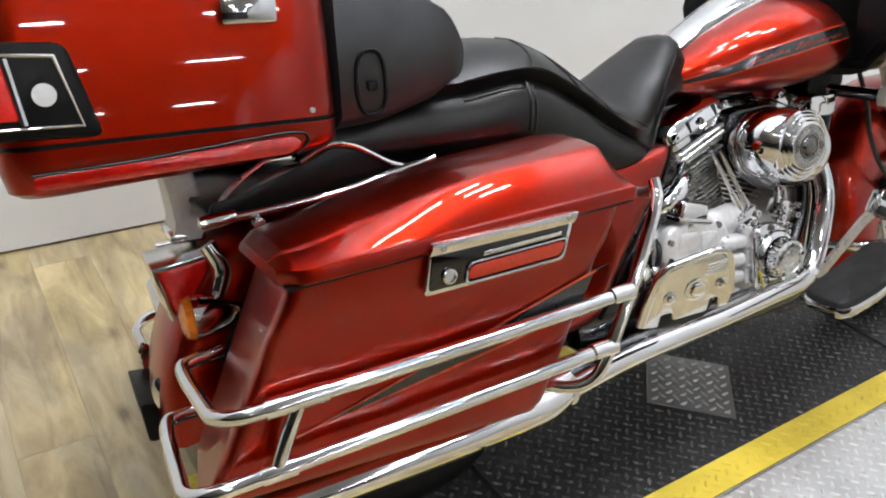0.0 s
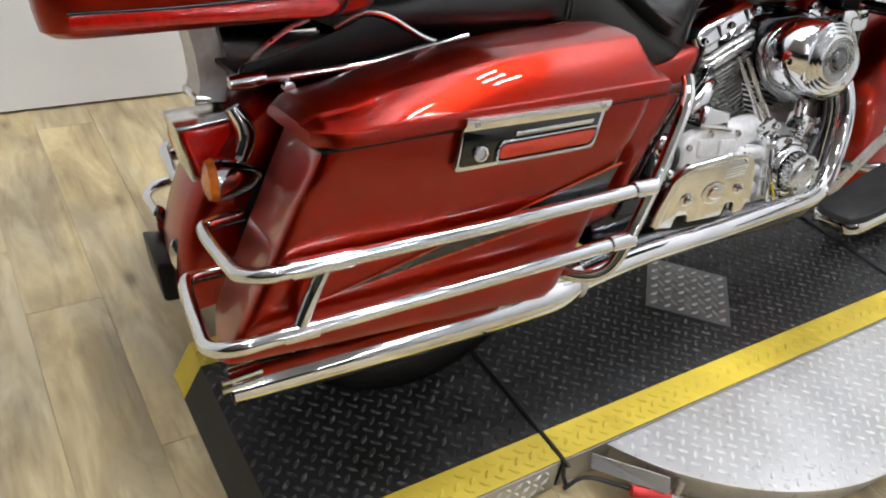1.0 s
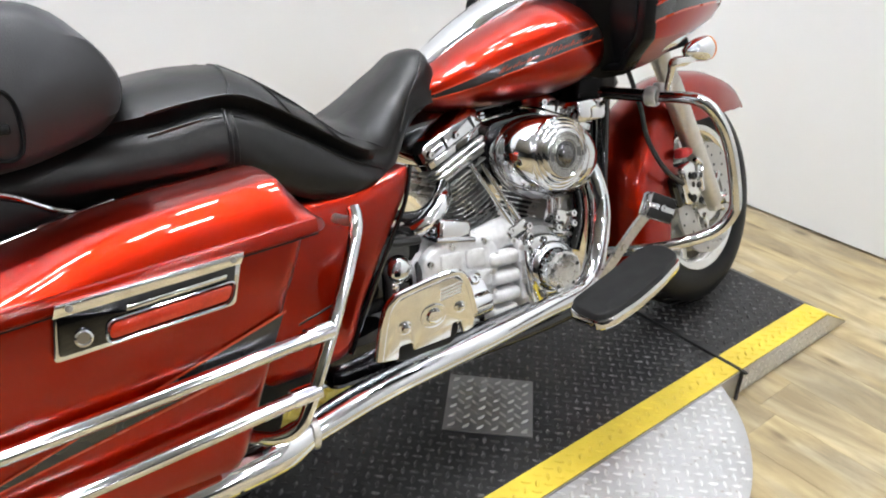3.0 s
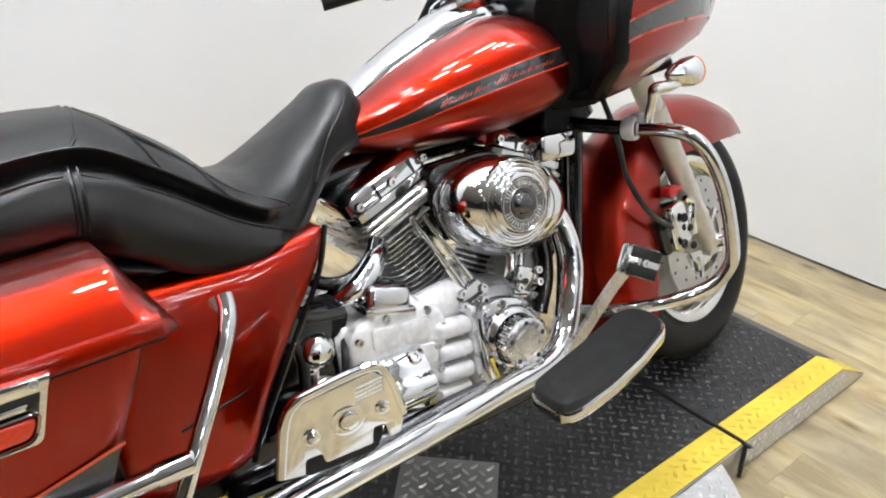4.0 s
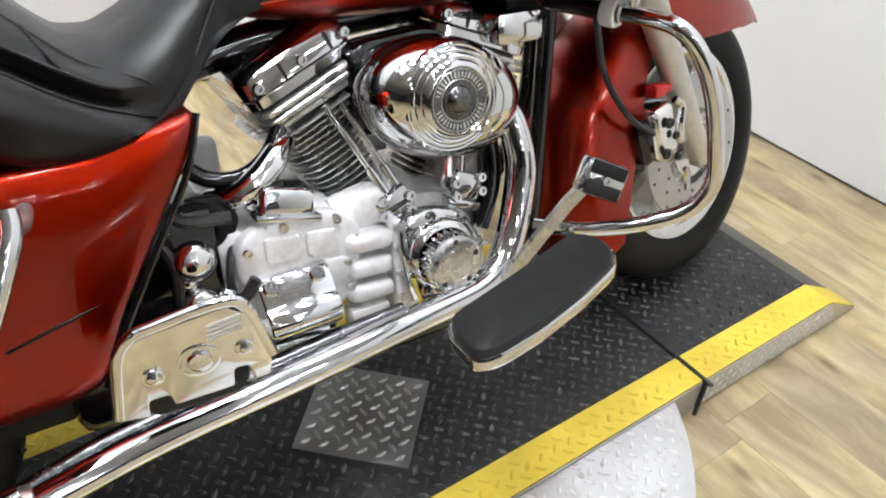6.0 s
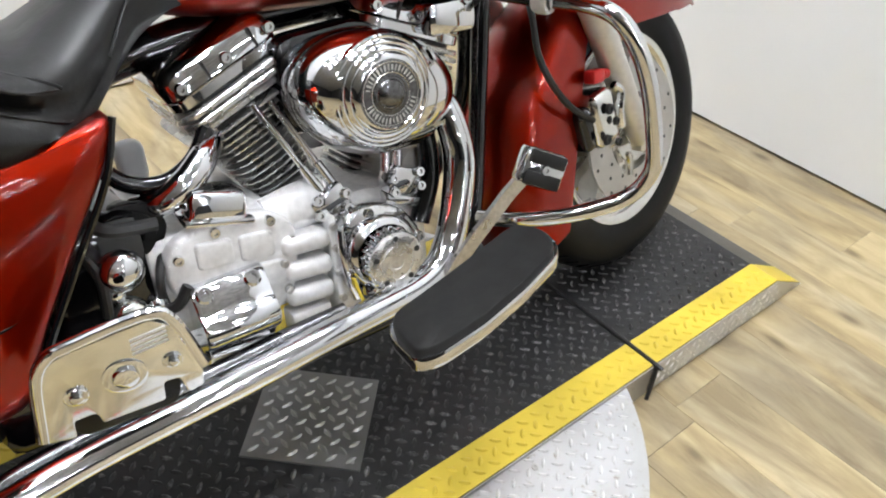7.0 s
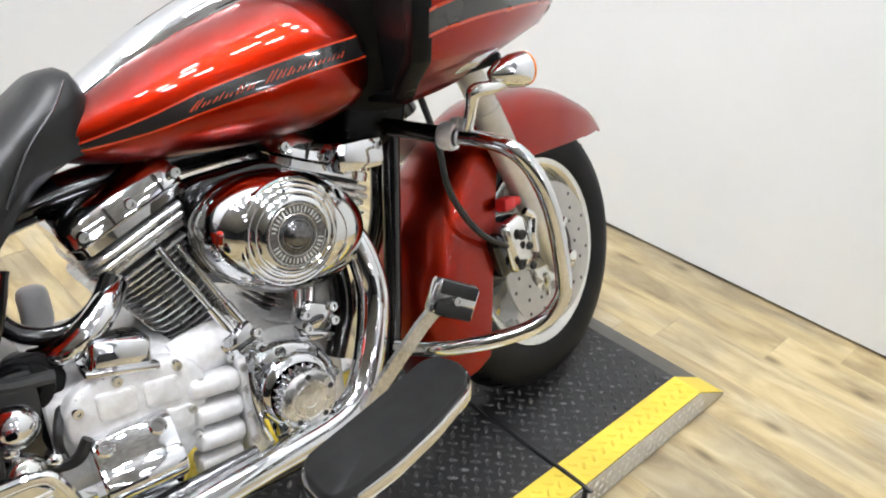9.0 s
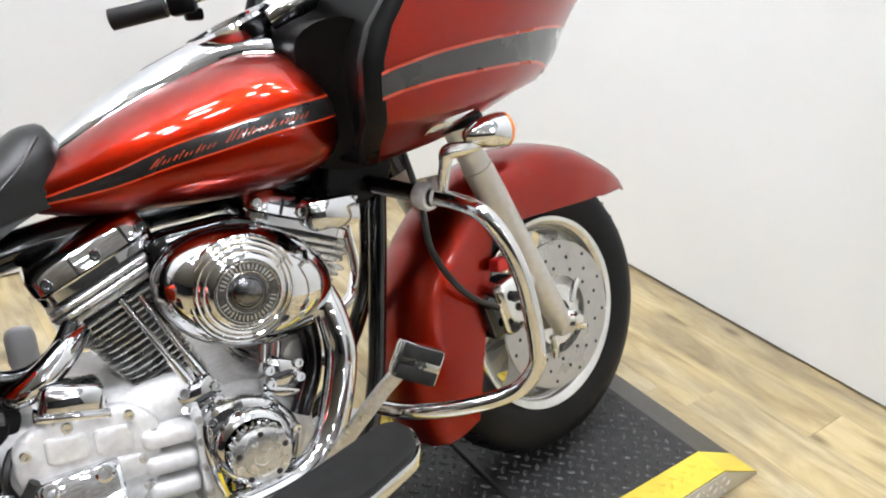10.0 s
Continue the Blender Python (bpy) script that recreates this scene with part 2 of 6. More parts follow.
# ---------------------------------------------------------------- mesh helpers
def part(name, bm, material, parent=None, label="", smooth=40):
    """Links a bmesh as one mesh object under a thing or part. smooth: the angle past which an edge stays sharp."""
    bmesh.ops.recalc_face_normals(bm, faces=bm.faces)
    me = bpy.data.meshes.new(name)
    if smooth:
        lim = radians(smooth)
        for f in bm.faces:
            f.smooth = True
        for e in bm.edges:
            e.smooth = len(e.link_faces) != 2 or e.calc_face_angle(0) < lim
    bm.to_mesh(me)
    bm.free()
    for m in material if isinstance(material, (list, tuple)) else [material]:
        me.materials.append(m)
    ob = new(name, me)
    if parent:
        ob.parent = parent
    if label:
        ob["label"] = label
    return ob


def spline(pts, n=6, closed=False):
    """Catmull-Rom through the points."""
    p = [Vector(q) for q in pts]
    out, m = [], len(p)
    for i in range(m if closed else m - 1):
        a, b = p[i], p[(i + 1) % m]
        z = p[i - 1] if i or closed else a * 2 - b
        c = p[(i + 2) % m] if closed or i + 2 < m else b * 2 - a
        for k in range(n):
            t = k / n
            out.append(0.5 * (2 * a + (b - z) * t + (2 * z - 5 * a + 4 * b - c) * t * t + (3 * a - z - 3 * b + c) * t ** 3))
    if not closed:
        out.append(p[-1])
    return out


def loft(bm, rings, closed=True, caps=True):
    vs = [[bm.verts.new(p) for p in r] for r in rings]
    m = len(vs[0])
    for a, b in zip(vs, vs[1:]):
        for i in range(m if closed else m - 1):
            j = (i + 1) % m
            bm.faces.new((a[i], a[j], b[j], b[i]))
    if caps and closed:
        bm.faces.new(vs[0])
        bm.faces.new(list(reversed(vs[-1])))
    return vs


def tube(bm, pts, r, seg=12, n=6, closed=False, caps=True):
    """A round tube along a smooth curve; r is a number or one for each given point."""
    path = spline(pts, n, closed) if n > 1 else [Vector(p) for p in pts]
    m = len(path)
    if isinstance(r, (int, float)):
        rad = [r] * m
    else:
        rad = []
        for i in range(m):
            u = i / (m - 1) * (len(r) - 1)
            k = min(int(u), len(r) - 2)
            rad.append(r[k] + (r[k + 1] - r[k]) * (u - k))
    up, rings = None, []
    for i, p in enumerate(path):
        a = path[i - 1] if i or closed else p
        b = path[(i + 1) % m] if i + 1 < m or closed else p
        d = (b - a).normalized()
        if up is None:
            up = d.orthogonal().normalized()
        up = (up - d * up.dot(d)).normalized()
        side = d.cross(up)
        rings.append([p + (up * math.cos(2 * math.pi * k / seg) + side * math.sin(2 * math.pi * k / seg)) * rad[i] for k in range(seg)])
    if closed:
        rings.append(rings[0])
        vs = [[bm.verts.new(q) for q in ring] for ring in rings[:-1]]
        for i in range(m):
            x, y = vs[i], vs[(i + 1) % m]
            for k in range(seg):
                bm.faces.new((x[k], x[(k + 1) % seg], y[(k + 1) % seg], y[k]))
    else:
        loft(bm, rings, True, caps)
    return bm


def basis(axis):
    """Two directions square to an axis."""
    d = Vector(axis).normalized()
    ref = Vector((0, 0, 1)) if abs(d.z) < 0.9 else Vector((1, 0, 0))
    u = ref.cross(d).normalized()
    return d, u, d.cross(u)


def lathe(bm, origin, axis, profile, seg=32, squash=(1, 1), turn=0.0):
    """A turned form: profile is (radius, height along the axis); radius 0 closes an end."""
    o = Vector(origin)
    d, u, w = basis(axis)
    rings = []
    for r, h in profile:
        if r <= 1e-6:
            rings.append([bm.verts.new(o + d * h)])
        else:
            ring = []
            for k in range(seg):
                a = 2 * math.pi * k / seg + turn
                ring.append(bm.verts.new(o + d * h + u * (r * squash[0] * math.cos(a)) + w * (r * squash[1] * math.sin(a))))
            rings.append(ring)
    for a, b in zip(rings, rings[1:]):
        for k in range(seg):
            j = (k + 1) % seg
            if len(a) == 1 and len(b) > 1:
                bm.faces.new((a[0], b[k], b[j]))
            elif len(b) == 1 and len(a) > 1:
                bm.faces.new((a[k], a[j], b[0]))
            elif len(a) > 1:
                bm.faces.new((a[k], a[j], b[j], b[k]))
    return bm


def box(bm, centre, size, bevel=0.0, turn=None, seg=2, taper=None):
    """A box with rounded edges, turned by a matrix about its centre; taper scales its top in x and y."""
    m = Matrix.Translation(centre) @ (turn.to_4x4() if turn else Matrix.Identity(4))
    tmp = bmesh.new()
    bmesh.ops.create_cube(tmp, size=1)
    for v in tmp.verts:
        if taper and v.co.z > 0:
            v.co.x *= taper[0]
            v.co.y *= taper[1]
        v.co = Vector((v.co.x * size[0], v.co.y * size[1], v.co.z * size[2]))
    if bevel:
        bmesh.ops.bevel(tmp, geom=tmp.edges, offset=bevel, segments=seg, affect="EDGES", profile=0.5)
    tmp.transform(m)
    merge(bm, tmp)
    return bm


def merge(bm, other):
    me = bpy.data.meshes.new("joined")
    other.to_mesh(me)
    other.free()
    bm.from_mesh(me)
    bpy.data.meshes.remove(me)


def prism(bm, outline, y0, y1, bevel=0.0, seg=2, lean=0.0, plane="xz"):
    """A plate: an outline in x, z drawn out from y0 to y1, with rounded rims."""
    tmp = bmesh.new()
    a = [tmp.verts.new((x, y0, z)) for x, z in outline]
    b = [tmp.verts.new((x, y1, z)) for x, z in outline]
    tmp.faces.new(a)
    tmp.faces.new(list(reversed(b)))
    n = len(outline)
    for i in range(n):
        tmp.faces.new((a[i], b[i], b[(i + 1) % n], a[(i + 1) % n]))
    bmesh.ops.recalc_face_normals(tmp, faces=tmp.faces)
    if bevel:
        bmesh.ops.bevel(tmp, geom=tmp.edges, offset=bevel, segments=seg, affect="EDGES", profile=0.5)
    if plane == "xy":
        for v in tmp.verts:
            v.co = Vector((v.co.x, v.co.z, v.co.y))
    merge(bm, tmp)
    return bm


def round_poly(pts, r, n=4):
    """An outline with its corners rounded by r."""
    out, m = [], len(pts)
    for i in range(m):
        p, a, b = Vector(pts[i]), Vector(pts[i - 1]), Vector(pts[(i + 1) % m])
        d0, d1 = (a - p), (b - p)
        k = min(r, d0.length * 0.45, d1.length * 0.45)
        s, e = p + d0.normalized() * k, p + d1.normalized() * k
        for j in range(n + 1):
            t = j / n
            q = s * (1 - t) ** 2 + p * 2 * t * (1 - t) + e * t * t
            out.append((q.x, q.y))
    return out


def bolt(bm, at, axis, r=0.006, h=0.005):
    lathe(bm, at, axis, [(0, 0), (r, 0), (r, h * 0.6), (r * 0.85, h), (r * 0.45, h), (r * 0.4, h * 0.6), (0, h * 0.6)], seg=12)


def interp(x, table):
    """Smooth value at x in a table of (x, value): a cubic through the points that does not overshoot."""
    n = len(table)
    if x <= table[0][0]:
        return table[0][1]
    if x >= table[-1][0]:
        return table[-1][1]
    k = next(i for i in range(n - 1) if x <= table[i + 1][0])

    def slope(i):
        if i < 0 or i >= n - 1:
            return None
        return (table[i + 1][1] - table[i][1]) / (table[i + 1][0] - table[i][0])

    def tangent(i):
        p, q = slope(i - 1), slope(i)
        if p is None or q is None:
            return p if q is None else q
        return 0.0 if p * q <= 0 else 2 * p * q / (p + q)
    (x0, y0), (x1, y1) = table[k], table[k + 1]
    h = x1 - x0
    t = (x - x0) / h
    return (y0 * (1 + 2 * t) * (1 - t) ** 2 + tangent(k) * h * t * (1 - t) ** 2 + y1 * t * t * (3 - 2 * t) + tangent(k + 1) * h * t * t * (t - 1))


def bolts(name, spots, axis, r, h, material, parent, label=""):
    """Bolt heads, each a part of its own."""
    for p in spots:
        bm = bmesh.new()
        bolt(bm, p, axis, r, h)
        part(name, bm, material, parent, label)


# ---------------------------------------------------------------- room
def slab(name, x0, x1, y0, y1, z0, z1, material, label, category):
    bm = bmesh.new()
    box(bm, ((x0 + x1) / 2, (y0 + y1) / 2, (z0 + z1) / 2), (x1 - x0, y1 - y0, z1 - z0))
    return tagged(part(name, bm, material, smooth=0), label, category, kind="structure")


slab("wall_east", WALL_X, WALL_X + 0.15, ROOM_Y0 - 0.15, WALL_Y + 0.15, FLOOR_Z + 0.009, ROOM_Z, WALL, "plain white painted wall", "wall")
slab("wall_north", ROOM_X0 - 0.15, WALL_X - 0.002, WALL_Y, WALL_Y + 0.15, FLOOR_Z + 0.009, ROOM_Z, WALL, "plain white painted wall", "wall")
# unseen west and south walls, added dark so that chrome reflects a dim room
slab("wall_west", ROOM_X0 - 0.15, ROOM_X0, ROOM_Y0, WALL_Y - 0.002, FLOOR_Z + 0.009, ROOM_Z, GREY_WALL, "unseen dark wall added to close the room", "wall")
slab("wall_south", ROOM_X0 - 0.15, WALL_X - 0.002, ROOM_Y0 - 0.15, ROOM_Y0 - 0.002, FLOOR_Z + 0.009, ROOM_Z, GREY_WALL, "unseen dark wall added to close the room", "wall")
slab("ceiling", ROOM_X0 - 0.15, WALL_X + 0.15, ROOM_Y0 - 0.15, WALL_Y + 0.15, ROOM_Z + 0.002, ROOM_Z + 0.12, CEILING_GREY, "plain grey ceiling", "ceiling")
floor = slab("floor", ROOM_X0 - 0.15, WALL_X + 0.15, ROOM_Y0 - 0.15, WALL_Y + 0.15, FLOOR_Z - 0.12, FLOOR_Z - 0.004, GROUT,
             "weathered oak plank floor with staggered joints", "floor")


def ceiling_light(length, width, label, group):
    """A surface-mounted light with a white housing and a glowing diffuser."""
    base = new("ceiling_light")
    bm = bmesh.new()
    box(bm, (0, 0, -0.03), (length + 0.06, width + 0.06, 0.06), 0.008)
    part("housing", bm, WHITE_PLASTIC, base)
    bm = bmesh.new()
    box(bm, (0, 0, -0.070), (length, width, 0.03), 0.012)
    part("diffuser", bm, LAMP, base, "glowing white diffuser")
    return tagged(base, label, "ceiling light", group)


lamp_rng = random.Random(11)
near = [(x + lamp_rng.uniform(-0.3, 0.3), y + lamp_rng.uniform(-0.15, 0.15)) for y in (0.55, -0.15, -0.85) for x in (1.65, 0.70, -0.30, -1.4)]
far = [(1.4 - 2.6 * i, y) for y in (-5.2, -9.0, -13.5, -19.5) for i in range(2)]
for spots, length, width, label, group in ((near, 0.36, 0.17, "short white ceiling light, switched on", "short ceiling lights"),
                                           (far, 0.95, 0.11, "white strip ceiling light, switched on", "rows of strip lights")):
    lamp = ceiling_light(length, width, label, group)
    lamp.location = (*spots[0], ROOM_Z)
    for x, y in spots[1:]:
        copy_thing(lamp, Matrix.Translation((x, y, ROOM_Z)))


# ---------------------------------------------------------------- display platform with turntable wings
PX, PY = 0.858, -0.180          # centre of the platform
HALF_L, HALF_W, RAMP = 1.022, 0.272, 0.140
HALF_A, RAMP_AFT = 1.112, 0.034
SEAM_F, SEAM_A = 0.590, 0.603
TAPE_W = 0.069
platform = tagged(new("display_platform"), "black tread-plate display platform with yellow edge tape and turntable wings", "platform")


def lugs(bm, inside, x0, x1, y0, y1, z, turn=math.pi / 4, pitch=0.0228, length=0.0235, width=0.0082, height=0.0030, slope=None):
    """Raised tread lugs on a grid turned by an angle, lying along and across it in turn."""
    cx, cy = (x0 + x1) / 2, (y0 + y1) / 2
    n = int(math.hypot(x1 - x0, y1 - y0) / 2 / pitch) + 2
    ct, st = math.cos(turn), math.sin(turn)
    for i in range(-n, n + 1):
        for j in range(-n, n + 1):
            x, y = cx + (i * ct - j * st) * pitch, cy + (i * st + j * ct) * pitch
            if not (x0 < x < x1 and y0 < y < y1 and inside(x, y)):
                continue
            d = (ct, st) if (i + j) % 2 else (-st, ct)
            nrm = (-d[1], d[0])
            h, w = length / 2, width / 2
            pts = [(h, 0, 0), (h * 0.35, w, 0), (-h * 0.35, w, 0), (-h, 0, 0), (-h * 0.35, -w, 0), (h * 0.35, -w, 0),
                   (h * 0.62, 0, height), (0, w * 0.35, height), (-h * 0.62, 0, height), (0, -w * 0.35, height)]
            v = []
            for a, b, k in pts:
                px, py = x + d[0] * a + nrm[0] * b, y + d[1] * a + nrm[1] * b
                v.append(bm.verts.new((px, py, (slope(px) if slope else z) + k)))
            for f in ((0, 1, 6), (1, 7, 6), (1, 2, 7), (2, 8, 7), (2, 3, 8), (3, 4, 8), (4, 9, 8), (4, 5, 9), (5, 6, 9), (5, 0, 6), (6, 7, 8, 9)):
                bm.faces.new([v[q] for q in f])


def deck_section(x0, x1, name, ramp_dir=0):
    """One deck panel with folded sides; ramp_dir bends its outer end down to the floor."""
    xs = [x0, x1]
    zs = [0.0, 0.0]
    if ramp_dir > 0:
        xs.append(x1 + RAMP)
        zs.append(FLOOR_Z + 0.003)
    if ramp_dir < 0:
        xs.insert(0, x0 - RAMP_AFT)
        zs.insert(0, FLOOR_Z + 0.003)
    bm = bmesh.new()
    rings = []
    for x, z in zip(xs, zs):
        y0, y1 = PY - HALF_W, PY + HALF_W
        zb = FLOOR_Z + 0.001
        zt = max(z, zb + 0.002)
        r = min(0.003, (zt - zb) * 0.4)
        rings.append([(x, y0, zb), (x, y0, zt - r), (x, y0 + r, zt), (x, y1 - r, zt), (x, y1, zt - r), (x, y1, zb)])
    loft(bm, rings)
    return part(name, bm, DECK, platform, smooth=20)


GAP = 0.004
mid = deck_section(PX - SEAM_A + GAP, PX + SEAM_F - GAP, "deck_panel")
fore = deck_section(PX + SEAM_F + GAP, PX + HALF_L, "deck_panel", 1)
aft = deck_section(PX - HALF_A, PX - SEAM_A - GAP, "deck_panel", -1)
# the bent front end is worn; its grazing sheen is painted in as lighter grey
fore.data.materials.append(RAMP_TREAD)
for face in fore.data.polygons:
    if face.normal.x > 0.2 and face.normal.z > 0.2:
        face.material_index = 1


def ramp_z(x):
    d = abs(x - PX) - (HALF_L if x > PX else HALF_A)
    return 0.0 if d <= 0 else d / (RAMP if x > PX else RAMP_AFT) * (FLOOR_Z + 0.003)


def in_insert(x, y, grow=0.0):
    return abs(x - PX) + abs(y - PY) < 0.139 + grow


edge_in = HALF_W - TAPE_W
for deck, xa, xb in ((mid, PX - SEAM_A + 0.01, PX + SEAM_F - 0.01), (fore, PX + SEAM_F + 0.012, PX + HALF_L - 0.004), (aft, PX - HALF_A + 0.004, PX - SEAM_A - 0.012)):
    bm = bmesh.new()
    lugs(bm, lambda x, y: xa < x - 0.004 and x + 0.004 < xb and abs(y - PY) < edge_in - 0.004 and not in_insert(x, y, 0.012), xa, xb, PY - edge_in, PY + edge_in, 0.0003)
    tagged(part("tread_pattern", bm, DECK_LUG, deck, smooth=0), kind="stuff")
    bm = bmesh.new()
    lugs(bm, lambda x, y: xa < x < xb and abs(y - PY) > edge_in + 0.006, xa, xb, PY - HALF_W + 0.004, PY + HALF_W, 0.0012)
    tagged(part("tape_pattern", bm, TAPE, deck, smooth=0), kind="stuff")
for side in (-1, 1):
    for deck, xa, xb in ((mid, PX - SEAM_A + GAP, PX + SEAM_F - GAP), (fore, PX + SEAM_F + GAP, PX + HALF_L + RAMP), (aft, PX - HALF_A - RAMP_AFT, PX - SEAM_A - GAP)):
        bm = bmesh.new()
        xs = sorted({xa, xb, min(max(PX + HALF_L, xa), xb), min(max(PX - HALF_A, xa), xb)})
        ya, yb = PY + side * edge_in, PY + side * (HALF_W - 0.001)
        rings = [[(x, ya, ramp_z(x) - 0.001), (x, ya, ramp_z(x) + 0.0012), (x, yb, ramp_z(x) + 0.0012), (x, yb, ramp_z(x) - 0.003)] for x in xs]
        loft(bm, rings)
        part("edge_tape", bm, TAPE, deck, "scuffed yellow safety tape", smooth=0)
# side lugs on the folded edges
for deck, xa, xb in ((fore, PX + SEAM_F + 0.01, PX + HALF_L + 0.05), (aft, PX - HALF_A - 0.05, PX - SEAM_A - 0.01)):
    bm = bmesh.new()
    for side in (-1, 1):
        n = int((xb - xa) / 0.0215)
        for i in range(n):
            for j in range(3):
                x, z = xa + (i + 0.5) * 0.0215, FLOOR_Z + 0.014 + j * 0.0215
                if z > ramp_z(x) - 0.012:
                    continue
                s = 1 if (i + j) % 2 else -1
                y = PY + side * (HALF_W + 0.0022)
                v = [bm.verts.new(p) for p in ((x - 0.0082, y, z - 0.0082 * s), (x + 0.0026, y, z - 0.0026 * s), (x + 0.0082, y, z + 0.0082 * s),
                                               (x - 0.0026, y, z + 0.0026 * s), (x, y + side * 0.0036, z))]
                for f in ((0, 1, 4), (1, 2, 4), (2, 3, 4), (3, 0, 4)):
                    bm.faces.new([v[q] for q in f])
    tagged(part("side_pattern", bm, ALU_LUG, deck, smooth=0), kind="stuff")
for deck, xa, xb in ((fore, PX + SEAM_F + GAP, PX + HALF_L + RAMP), (aft, PX - HALF_A - RAMP_AFT, PX - SEAM_A - GAP), (mid, PX - SEAM_A + GAP, PX + SEAM_F - GAP)):
    for side in (-1, 1):
        bm = bmesh.new()
        y = PY + side * (HALF_W + 0.0002)
        xs = sorted({xa, xb, min(max(PX + HALF_L, xa), xb), min(max(PX - HALF_A, xa), xb)})
        low = [(x, FLOOR_Z + 0.0005) for x in xs]
        high = [(x, max(ramp_z(x) - 0.002, FLOOR_Z + 0.0015)) for x in reversed(xs)]
        prism(bm, low + high, y, y + side * 0.002)
        part("side_skin", bm, ALU_TREAD, deck, "bare aluminium folded side", smooth=0)

# pivot cover, a square of tread plate on the turntable's centre
bm = bmesh.new()
prism(bm, [(PX - 0.139, PY), (PX, PY - 0.139), (PX + 0.139, PY), (PX, PY + 0.139)], -0.001, 0.0035, plane="xy")
cover = part("pivot_cover", bm, DULL_TREAD, mid, "square grey tread-plate pivot cover", smooth=0)
bm = bmesh.new()
lugs(bm, lambda x, y: in_insert(x, y, -0.012), PX - 0.139, PX + 0.139, PY - 0.139, PY + 0.139, 0.0035, 0.0)
for dx, dy in ((0.118, 0), (-0.118, 0), (0, 0.118), (0, -0.118)):
    bolt(bm, (PX + dx, PY + dy, 0.003), (0, 0, 1), 0.004, 0.002)
tagged(part("cover_pattern", bm, DULL_LUG, platform, smooth=0), kind="stuff").parent = mid

# turntable wings: circle segments level with the deck on both sides
R_TABLE = 0.572
for side in (-1, 1):
    a0 = math.asin((HALF_W + 0.006) / R_TABLE)
    arc = [(PX + R_TABLE * math.cos(a) * 1.0, PY + side * R_TABLE * math.sin(a)) for a in [a0 + (math.pi - 2 * a0) * k / 64 for k in range(65)]]
    bm = bmesh.new()
    prism(bm, arc if side > 0 else list(reversed(arc)), -0.008, -0.001, plane="xy")
    wing = part("turntable_wing", bm, ALU_TREAD, platform, "bare aluminium tread-plate turntable wing", smooth=30)
    bm = bmesh.new()
    inside = lambda x, y: (x - PX) ** 2 + (y - PY) ** 2 < (R_TABLE - 0.010) ** 2 and side * (y - PY) > HALF_W + 0.012
    lugs(bm, inside, PX - R_TABLE, PX + R_TABLE, PY + (HALF_W if side > 0 else -R_TABLE), PY + (R_TABLE if side > 0 else -HALF_W), -0.001, pitch=0.0240, length=0.0226, width=0.0072)
    tagged(part("wing_pattern", bm, ALU_LUG, wing, smooth=0), kind="stuff")
    bm = bmesh.new()
    lower = [(PX + (x - PX) * 0.965, PY + (y - PY) * 0.965) for x, y in arc]
    prism(bm, lower if side > 0 else list(reversed(lower)), FLOOR_Z + 0.001, -0.010, plane="xy")
    part("turntable_base", bm, ALU_TREAD, wing, "aluminium base under the wing", smooth=30)
    for k in range(5):
        x = PX + (k - 2) * 0.237
        bm = bmesh.new()
        if (x - PX) ** 2 + (HALF_W + 0.03) ** 2 < (R_TABLE - 0.02) ** 2:
            bolt(bm, (x, PY + side * (HALF_W + 0.030), -0.001), (0, 0, 1), 0.006, 0.002)
            part("screw", bm, STEEL, wing)
        else:
            bm.free()

# black cords that lie in the two seams and run down the side
for sx in (-1, 1):
    x = PX + (SEAM_F if sx > 0 else -SEAM_A)
    bm = bmesh.new()
    tube(bm, [(x, PY + HALF_W + 0.004, -0.05), (x, PY + HALF_W - 0.004, 0.001), (x, PY, 0.0025), (x, PY - HALF_W + 0.006, 0.003), (x, PY - HALF_W - 0.006, -0.006),
              (x - sx * 0.006, PY - HALF_W - 0.010, -0.040), (x - sx * 0.020, PY - HALF_W - 0.016, FLOOR_Z + 0.006)], 0.0042, seg=8, n=5)
    part("seam_cord", bm, HOSE, platform, "black cord lying in the deck seam")


# ---------------------------------------------------------------- motorcycle, in its own frame: x ahead, y to its left, z up from the deck
bike = tagged(new("motorcycle"), "candy-red touring motorcycle with chrome trim and black seat, leaning", "motorcycle")
bike.matrix_world = pose(0.017, -0.057, 0.0, 0, 0, -5.5) @ pose(0, 0, 0, -15.0, 0, 0)


def sup(a, n):
    """The cosine and sine of a superellipse."""
    c, s = math.cos(a), math.sin(a)
    return math.copysign(abs(c) ** (2 / n), c), math.copysign(abs(s) ** (2 / n), s)


# ---- fuel tank
TANK_W = [(0.712, 0.03), (0.735, 0.068), (0.80, 0.108), (0.89, 0.146), (1.00, 0.176), (1.08, 0.189), (1.12, 0.182), (1.143, 0.150), (1.155, 0.085)]
TANK_B = [(0.712, 0.688), (0.75, 0.672), (0.82, 0.660), (0.97, 0.655), (1.05, 0.660), (1.11, 0.674), (1.14, 0.702), (1.155, 0.745)]
TANK_T = [(0.712, 0.706), (0.75, 0.738), (0.80, 0.768), (0.85, 0.796), (0.95, 0.838), (1.05, 0.866), (1.10, 0.862), (1.14, 0.822), (1.155, 0.785)]


def tank_dims(x):
    w, b, t = interp(x, TANK_W), interp(x, TANK_B), interp(x, TANK_T)
    return w, b, t, b + 0.42 * (t - b)


